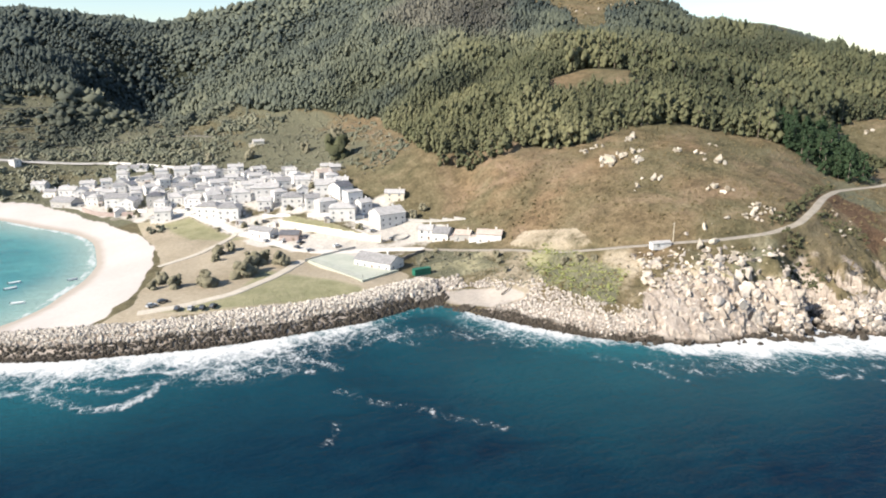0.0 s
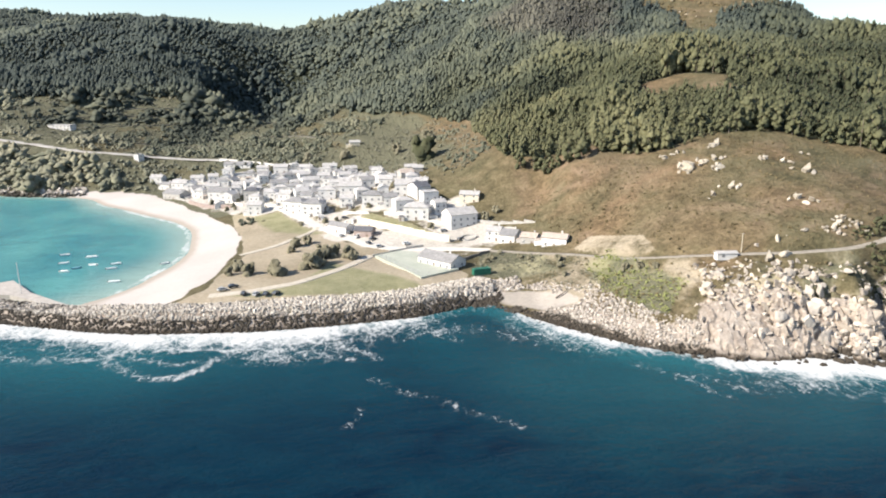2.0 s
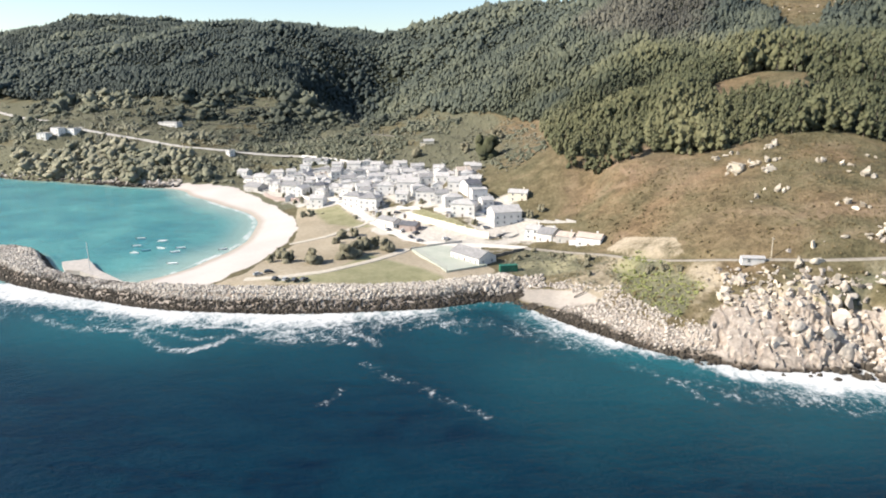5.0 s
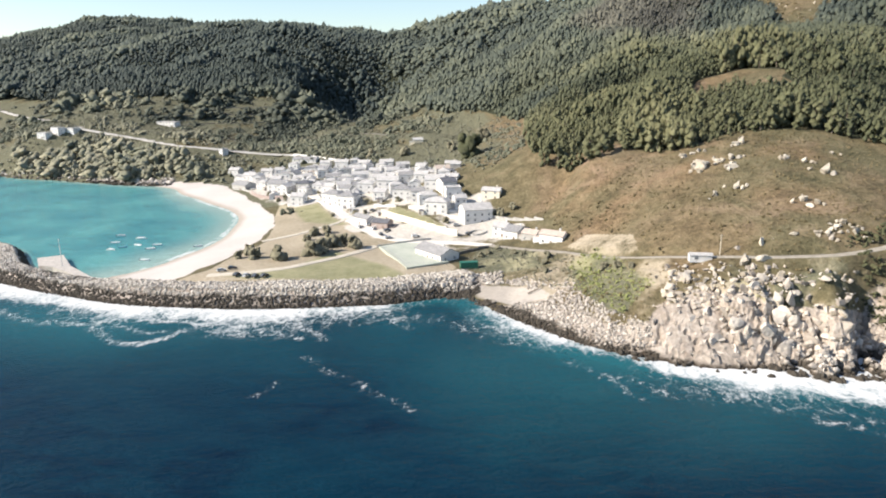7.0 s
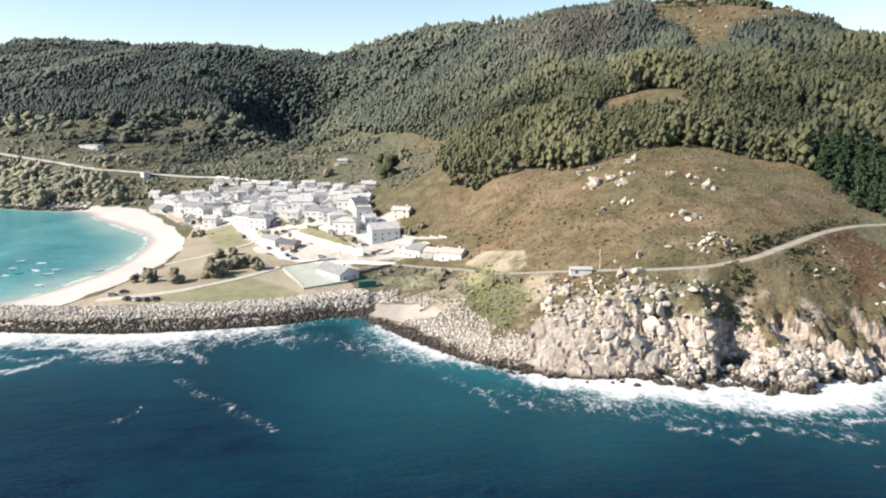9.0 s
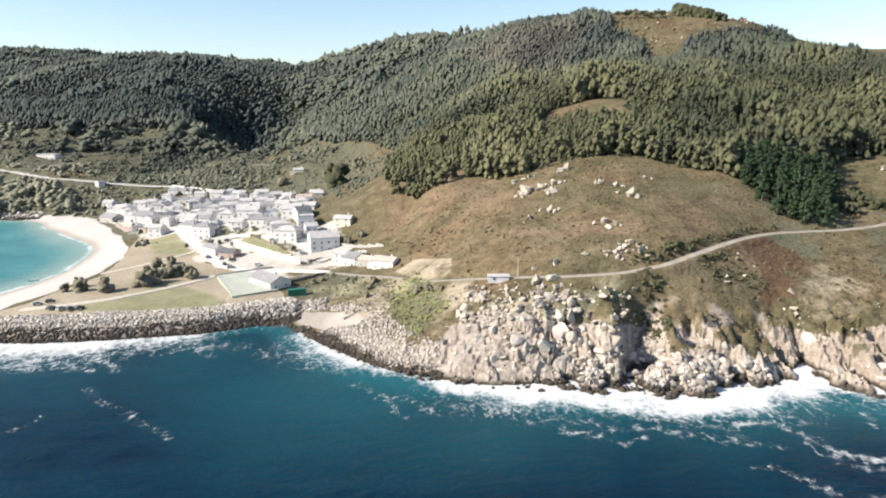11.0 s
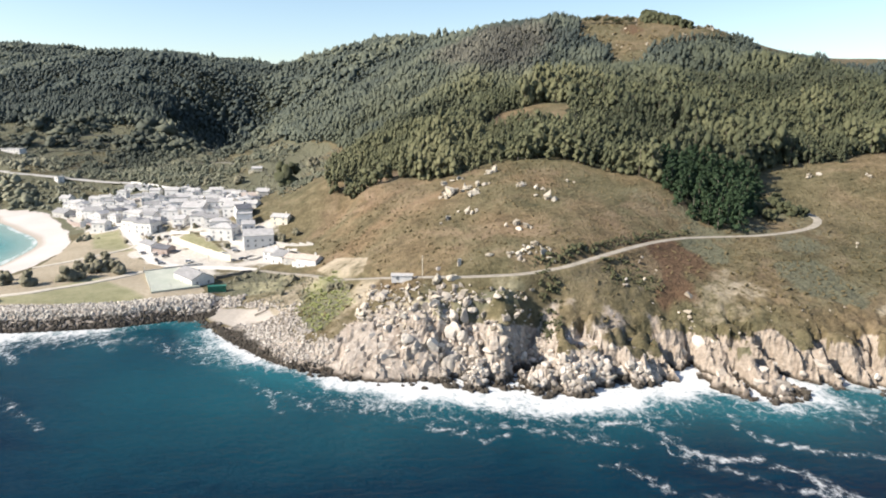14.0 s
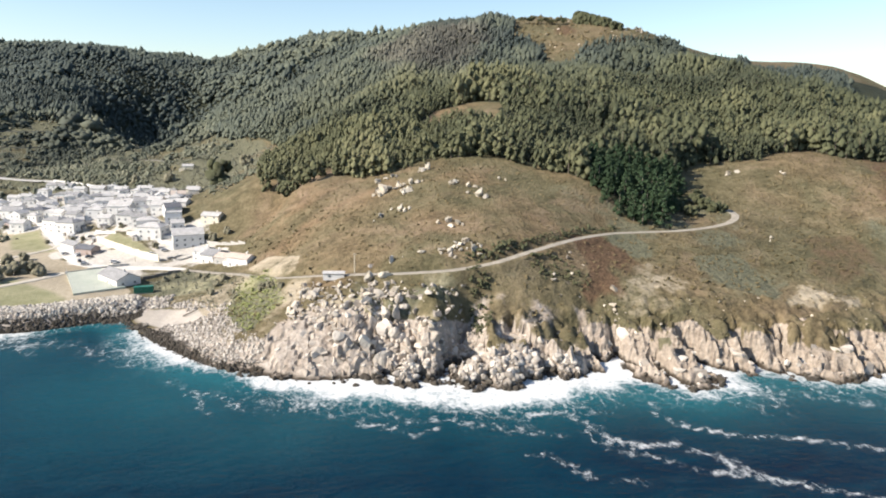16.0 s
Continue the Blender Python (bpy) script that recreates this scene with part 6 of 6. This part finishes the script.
# sheds and lean-tos in the yards
SHED_DOOR = mesh_of("door", boxes((-0.45, -0.04, 0, 0.45, 0.04, 1.9)), DOOR)
def outbuilding(x, y, turn, w, d, h, wall_mat, roof_mat, words):
    top = new("outbuilding")
    top.matrix_world = pose(x, y, float(ground(x, y)), 0, 0, turn)
    part("wall", boxes((-w / 2, -d / 2, -0.8, w / 2, d / 2, h)), wall_mat, top)
    bm = boxes((-w / 2 - 0.2, -d / 2 - 0.2, h + 0.01, w / 2 + 0.2, d / 2 + 0.2, h + 0.14))
    for v in bm.verts:
        v.co.z += 0.16 * (v.co.y + d / 2 + 0.2)
    part("roof", bm, roof_mat, top)
    use("door", SHED_DOOR, top, Matrix.Translation((-w * 0.2, -d / 2 - 0.03, 0)))
    return tagged(top, words, "shed", "village sheds")


for i in range(60):
    gx, gy = qr.uniform(-130, 34), qr.uniform(385, 575)
    if inside(gx, gy, TOWN) > 2 and min(math.dist((gx, gy), t) for t in taken) > 6.8 and along(gx, gy, STREET)[0] > 6:
        taken.append((gx, gy))
        outbuilding(gx, gy, qr.uniform(-30, 30), qr.uniform(2.6, 4.2), qr.uniform(2.2, 3.2), qr.uniform(1.9, 2.4), (WHITEWASH, GREY_WALL, GREY_WALL)[i % 3], (PALE_ROOF, TILE, DARK_ROOF)[i % 3],
                    "small %s shed with a %s lean-to roof" % (("whitewashed", "bare cement", "bare cement")[i % 3], ("pale grey", "faded clay-tiled", "dark slate")[i % 3]))
# long hall beside the court
house(-1, 314, -52, 20, 11, 3.4, "g", WHITEWASH, SLATE, "long low white hall with a grey roof beside the court", "hall")


# ---- roads, walls and paved ground ----
def resample(line, step):
    out = []
    for (ax, ay), (bx, by) in zip(line, line[1:]):
        n = max(1, int(math.dist((ax, ay), (bx, by)) / step))
        out += [(ax + (bx - ax) * i / n, ay + (by - ay) * i / n) for i in range(n)]
    out.append(line[-1])
    p = np.array(out)
    for _ in range(6):
        p[1:-1] = p[1:-1] * 0.5 + (p[:-2] + p[2:]) * 0.25
    return p


def ribbon(name, line, width, mat, lift, label, kind_words="road"):
    """A road laid over the ground, crowned, with sloping edges."""
    p = resample(line, 2.0)
    t = np.gradient(p, axis=0)
    t /= np.linalg.norm(t, axis=1)[:, None]
    nrm = np.stack([-t[:, 1], t[:, 0]], -1)
    bm, rows = bmesh.new(), []
    zc = ground(p[:, 0], p[:, 1])
    for k, (off, drop) in enumerate(((-0.62, -0.5), (-0.5, 0.0), (-0.2, 0.06), (0.2, 0.06), (0.5, 0.0), (0.62, -0.5))):
        q = p + nrm * off * width
        z = np.maximum(ground(q[:, 0], q[:, 1]) * 0.6 + zc * 0.4, zc - 0.3) + lift + drop
        rows.append([bm.verts.new((a, b, c)) for (a, b), c in zip(q, z)])
    for a, b in zip(rows, rows[1:]):
        for i in range(len(p) - 1):
            bm.faces.new((a[i], b[i], b[i + 1], a[i + 1]))
    bmesh.ops.recalc_face_normals(bm, faces=bm.faces)
    if sum(f.normal.z for f in bm.faces) < 0:
        bmesh.ops.reverse_faces(bm, faces=bm.faces)
    o = part(name, bm, mat, None)
    return tagged(o, label, kind_words, kind="structure")


ribbon("road", HEADLAND_ROAD, 3.4, DIRT_ROAD, 0.12, "pale unpaved track round the headland")
ribbon("road", STREET, 6.5, CONCRETE, 0.15, "pale concrete street through the village")
ribbon("road", FAR_ROAD, 6.5, PALE_TARMAC, 0.2, "grey country road across the slope behind the bay")
ribbon("path", [(-28, 340), (-44, 317), (-63, 297), (-82, 291), (-98, 292)], 4.0, PATH_SAND, 0.25, "sandy footpath over the dry lawn", "path")
ribbon("path", [(-52, 405), (-62, 388), (-74, 372), (-92, 362)], 3.0, PATH_SAND, 0.25, "sandy footpath to the beach", "path")


def wall_run(name, line, high, thick, mat, label, parts_name="panel"):
    top = new(name)
    p = resample(line, 6.0)
    for (ax, ay), (bx, by) in zip(p, p[1:]):
        ln, a = math.dist((ax, ay), (bx, by)), math.atan2(by - ay, bx - ax)
        z0 = min(float(ground(ax, ay)), float(ground(bx, by)))
        z1 = max(float(ground(ax, ay)), float(ground(bx, by)))
        bm = boxes((0, -thick / 2, -0.6, ln, thick / 2, high + (z1 - z0) * 0.5), (0, -thick / 2 - 0.06, high + (z1 - z0) * 0.5, ln, thick / 2 + 0.06, high + (z1 - z0) * 0.5 + 0.12))
        o = part(parts_name, bm, mat, top)
        o.matrix_world = Matrix.Translation((ax, ay, z0)) @ Matrix.Rotation(a, 4, "Z")
    return tagged(top, label, "wall", kind="structure")


wall_run("retaining_wall", [(-30, 401), (-18, 382), (-8, 369), (2, 360), (14, 351)], 3.4, 0.5, CREAM, "long cream rendered retaining wall below a green plot")
wall_run("roadside_wall", [(-130, 632), (-100, 604), (-64, 573), (-45, 566)], 1.8, 0.4, WHITEWASH, "white wall along the upper road")
wall_run("garden_wall", [(28, 378), (38, 366), (52, 358), (58, 345)], 1.3, 0.3, GREY_WALL, "low grey garden wall beside the heath")
for a, b, c, e in ((-70, 455, -56, 470), (-48, 468, -30, 462), (-26, 440, -10, 436), (-5, 430, 14, 424), (-36, 420, -22, 410), (-14, 402, 0, 394), (-84, 500, -66, 497), (-96, 520, -80, 536), (-56, 530, -38, 538), (-30, 515, -14, 508),
                   (-20, 486, -6, 470), (-66, 548, -48, 552), (-108, 498, -100, 484), (8, 380, 18, 374), (-118, 560, -100, 570)):
    wall_run("garden_wall", [(a, b), ((a + c) / 2 + 1, (b + e) / 2), (c, e)], 1.5, 0.3, WHITEWASH, "white rendered garden wall between village houses")
wall_run("dry_stone_wall", [(13, 319), (17, 327), (23, 330), (29, 327)], 1.3, 0.7, DRY_STONE, "dark overgrown dry-stone wall beside the street")
ring = [(24 + 5.5 * math.cos(k * 0.5236), 353 + 5.5 * math.sin(k * 0.5236)) for k in range(13)]
wall_run("planter_wall", ring, 0.8, 0.35, GREY_WALL, "low round cement wall on the village square")
wall_run("court_wall", [(-27, 338), (-20, 344), (-10, 349), (0, 349)], 1.1, 0.25, GREY_WALL, "low cement wall round the sports court")
wall_run("sea_terrace", [(-140, 520), (-128, 498), (-108, 486)], 2.4, 0.5, PINK_WALL, "red ochre terrace wall above the beach")
wall_run("sea_terrace", [(-158, 546), (-146, 528), (-138, 520)], 1.4, 0.4, GREY_WALL, "grey sea wall behind the beach")

# dry-stone terrace walls that follow the slope behind the village
for level, x0, x1 in ((23, -230, -120), (28, -190, -60), (34, -230, -20), (41, -300, -30), (49, -330, -100), (56, -260, -60)):
    line = []
    for tx in np.arange(x0, x1 + 1, 9.0):
        ty = np.arange(585, 870, 1.0)
        hit = np.nonzero(ground(np.full(ty.shape, tx), ty) > level)[0]
        if len(hit) and (not line or abs(ty[hit[0]] - line[-1][1]) < 16):
            line.append((tx, ty[hit[0]]))
    if len(line) > 3:
        wall_run("terrace_wall", line, 0.7, 0.5, DRY_STONE, "low grey dry-stone terrace wall on the slope")

COURT = [(-26, 337), (-9, 347), (9, 306), (-10, 296)]
bm = bmesh.new()
lo = [bm.verts.new((a, b, 5.2)) for a, b in COURT[::-1]]
hi = [bm.verts.new((a, b, 6.95)) for a, b in COURT[::-1]]
bm.faces.new(hi), bm.faces.new(lo[::-1])
for i in range(4):
    bm.faces.new((lo[i], lo[(i + 1) % 4], hi[(i + 1) % 4], hi[i]))
bmesh.ops.recalc_face_normals(bm, faces=bm.faces)
court = tagged(part("pavement", bm, COURT_PAINT, None), "pale green painted sports court", "sports court", kind="structure")
# tall mesh fence on thin posts round the court's seaward end
fence = tagged(new("court_fence"), "thin steel posts and rails fencing the sports court", "fence")
for (ax, ay), (bx, by) in ((COURT[0], COURT[3]), (COURT[3], COURT[2])):
    n = int(math.dist((ax, ay), (bx, by)) / 4)
    for i in range(n + 1):
        qx, qy = ax + (bx - ax) * i / n, ay + (by - ay) * i / n
        bm = bmesh.new()
        rod(bm, (qx, qy, 6.9), (qx, qy, 9.6), 0.05, 0.05, 6)
        part("post", bm, STEEL, fence)
    for zz in (8.2, 9.6):
        bm = bmesh.new()
        rod(bm, (ax, ay, zz), (bx, by, zz), 0.03, 0.03, 5)
        part("rail", bm, STEEL, fence)

# concrete quay on the bay side of the mole
bm = bmesh.new()
q = QUAY
lo = [bm.verts.new((a, b, -1.5)) for a, b in q]
hi = [bm.verts.new((a, b, 2.6 if i in (0, 1, 2, 10, 11) else 2.3)) for i, (a, b) in enumerate(q)]
bm.faces.new(hi), bm.faces.new(lo[::-1])
for i in range(len(q)):
    bm.faces.new((lo[i], lo[(i + 1) % len(q)], hi[(i + 1) % len(q)], hi[i]))
bmesh.ops.recalc_face_normals(bm, faces=bm.faces)
tagged(part("pavement", bm, QUAY_CONCRETE, None), "bare concrete quay on the sheltered side of the mole", "quay", kind="structure")


# a drift log thrown up on the cove's stones
bm = bmesh.new()
rod(bm, (40.6, 265.6, float(ground(40.6, 265.6)) + 0.55), (44.6, 267.4, float(ground(44.6, 267.4)) + 0.75), 0.34, 0.26)
rod(bm, (44.6, 267.4, float(ground(44.6, 267.4)) + 0.75), (47.0, 269.6, float(ground(47.0, 269.6)) + 0.8), 0.26, 0.14)
tagged(part("drift_log", bm, BARK, None), "dark weathered drift log lying on pale cobbles", "log")


# ---- posts, container, shed ----
def post(name, x, y, high, radius, mat, label, arms=0, z=None):
    z = float(ground(x, y)) if z is None else z
    top = tagged(new(name), label, "pole", "utility poles" if arms else "")
    top.location = (x, y, z)
    bm = bmesh.new()
    rod(bm, (0, 0, -0.6), (0, 0, high), radius, radius * 0.7)
    part("shaft", bm, mat, top)
    for i in range(arms):
        part("crossarm", boxes((-0.8, -0.06, high - 0.5 - i * 0.7, 0.8, 0.06, high - 0.38 - i * 0.7)), mat, top)
    if not arms:
        part("lamp_head", boxes((-0.15, -0.5, high, 0.15, 0.2, high + 0.2)), STEEL, top)
    return top


post("utility_pole", 109, 246, 8, 0.2, POLE_WOOD, "bleached wooden utility pole beside the track", 1)
post("utility_pole", -243, 651, 9, 0.2, POLE_WOOD, "bleached wooden utility pole beside the country road", 1)
post("utility_pole", -363, 719, 9, 0.2, POLE_WOOD, "bleached wooden utility pole beside the country road", 1)
post("utility_pole", 2, 353, 8, 0.15, POLE_WOOD, "thin pole by the village street", 1)
post("mast", -178, 320.5, 13.5, 0.2, WHITEWASH, "tall white mast with a lamp on the mole", 0, 2.3)


def container(x, y, turn):
    z = float(ground(x, y))
    top = tagged(new("container"), "dark green steel container on the edge of the shore", "container")
    top.matrix_world = pose(x, y, z, 0, 0, turn)
    part("body", boxes((-4, -1.4, 0.15, 4, 1.4, 2.9)), GREEN_PAINT, top)
    part("roof", boxes((-4.08, -1.48, 2.9, 4.08, 1.48, 3.02)), GREEN_PAINT, top)
    for i in range(14):
        u = -3.7 + i * 0.57
        part("rib", boxes((u, -1.47, 0.2, u + 0.22, -1.4, 2.85)), GREEN_PAINT, top)
    for s in (-1, 1):
        part("skid", boxes((-3.9, s * 1.1 - 0.12, -0.4, 3.9, s * 1.1 + 0.12, 0.15)), STEEL, top)


container(18, 300, 8)
shed_z = float(ground(101, 244))
shed = tagged(new("shed"), "small white shed with a pale roof beside the track", "shed")
shed.matrix_world = pose(101, 244, shed_z, 0, 0, -8)
part("wall", boxes((-4.0, -1.5, -0.8, 4.0, 1.5, 1.9)), WHITEWASH, shed)
part("roof", gable_roof(8.0, 3.0, 1.9, 0.6, 0.25), PALE_ROOF, shed)
use("door", DOOR_MESH, shed, Matrix.Translation((4.02, 0, -0.2)) @ Matrix.Rotation(radians(90), 4, "Z"))
use("pane", WIN_PANE, use("window", WIN_FRAME, shed, Matrix.Translation((-1.6, -1.52, 0.3))), Matrix.Identity(4))


# ---- boats and cars ----
def boat(x, y, turn, long, mat, words):
    top = tagged(new("boat"), words, "boat", "moored boats")
    top.matrix_world = pose(x, y, 0, 0, 0, turn)
    bm = bmesh.new()
    prof = [(-0.5, 0.17, 0.0), (-0.25, 0.2, 0.0), (0.1, 0.19, 0.01), (0.35, 0.11, 0.03), (0.5, 0.008, 0.06)]
    rings = []
    for u, w, up in prof:
        rings.append([bm.verts.new((u * long, v * w * long, z)) for v, z in ((-1, 0.62 + up * long), (-0.85, 0.1), (0, -0.25), (0.85, 0.1), (1, 0.62 + up * long), (0.86, 0.55 + up * long), (0.7, 0.2), (-0.7, 0.2), (-0.86, 0.55 + up * long))])
    for a, b in zip(rings, rings[1:]):
        for i in range(9):
            j = (i + 1) % 9
            bm.faces.new((a[i], b[i], b[j], a[j]))
    bm.faces.new(rings[0]), bm.faces.new(rings[-1][::-1])
    bmesh.ops.recalc_face_normals(bm, faces=bm.faces)
    part("hull", bm, mat, top)
    for u in (-0.3, 0.0, 0.22):
        part("thwart", boxes((u * long - 0.12, -0.14 * long, 0.42, u * long + 0.12, 0.14 * long, 0.48)), BOAT_IN, top)
    part("outboard_motor", boxes((-0.5 * long - 0.25, -0.14, 0.3, -0.5 * long + 0.02, 0.14, 0.95), (-0.5 * long - 0.15, -0.06, -0.3, -0.5 * long - 0.05, 0.06, 0.3)), RUBBER, top)


for i, (bx, by, ba, bl) in enumerate(((-184, 396, 12, 5), (-169, 389, -8, 6), (-179, 378, 5, 5), (-170, 367, 25, 4.6), (-164, 372, 160, 4.6), (-153, 372, 10, 5), (-174, 362, -20, 5), (-153, 363, 15, 5), (-146, 339, -5, 5.5), (-129, 368, 30, 4.5))):
    boat(bx, by, ba, bl, BOAT_BLUE if i == 3 else BOAT_WHITE, "small white open boat moored in the bay" if i != 3 else "small blue open boat moored in the bay")

WHEEL = bmesh.new()
rod(WHEEL, (0, -0.1, 0), (0, 0.1, 0), 0.32, 0.32, 12)
WHEEL = mesh_of("wheel", WHEEL, RUBBER)


def car(x, y, turn, mat, words):
    z = float(ground(x, y))
    top = tagged(new("car"), words, "car", "parked cars")
    top.matrix_world = pose(x, y, z + 0.38, 0, 0, turn)
    def hull(rows):
        bm = bmesh.new()
        ring = [[bm.verts.new((u, s * w, zz)) for u, zz, w in rows] for s in (-1, 1)]
        bm.faces.new(ring[0]), bm.faces.new(ring[1][::-1])
        n = len(rows)
        for i in range(n):
            j = (i + 1) % n
            bm.faces.new((ring[0][i], ring[1][i], ring[1][j], ring[0][j]))
        bmesh.ops.recalc_face_normals(bm, faces=bm.faces)
        return bm
    part("body", hull([(-2.05, 0.22, 0.8), (2.0, 0.22, 0.8), (2.1, 0.55, 0.82), (1.95, 0.75, 0.84), (1.0, 0.9, 0.85), (-1.95, 0.92, 0.85), (-2.1, 0.6, 0.83)]), mat, top)
    part("glazing", hull([(1.0, 0.9, 0.8), (0.35, 1.38, 0.68), (-1.3, 1.4, 0.68), (-1.9, 0.92, 0.8)]), GLASS, top)
    part("roof", boxes((-1.25, -0.66, 1.39, 0.35, 0.66, 1.45)), mat, top)
    for u in (-1.3, 1.3):
        for s in (-0.78, 0.78):
            use("wheel", WHEEL, top, Matrix.Translation((u, s, 0.3)))


for i, (cx, cy, ca, cp) in enumerate(((-89, 299, 20, 1), (-93, 296, 30, 3), (-84, 288, 80, 1), (-79, 286, 70, 3), (-75, 285, 75, 1), (-71, 285, 60, 1), (-32, 374, 60, 0), (-24, 366, 30, 1), (-44, 396, 60, 0), (8, 362, 20, 0), (14, 366, 10, 3),
                                      (-40, 378, 60, 3), (-8, 353, 20, 0), (-27, 360, 110, 1), (-56, 428, 60, 0), (-36, 412, 0, 1), (-64, 444, 65, 1), (-76, 462, 60, 3), (-22, 352, 20, 3), (-35, 384, 60, 1), (20, 352, 40, 1), (-48, 418, 65, 3))):
    car(cx, cy, ca, CAR_PAINTS[cp], "%s hatchback parked %s" % (("white", "black", "red", "silver grey", "dark blue")[cp], "on the dry lawn" if cy < 310 else "in the village street"))
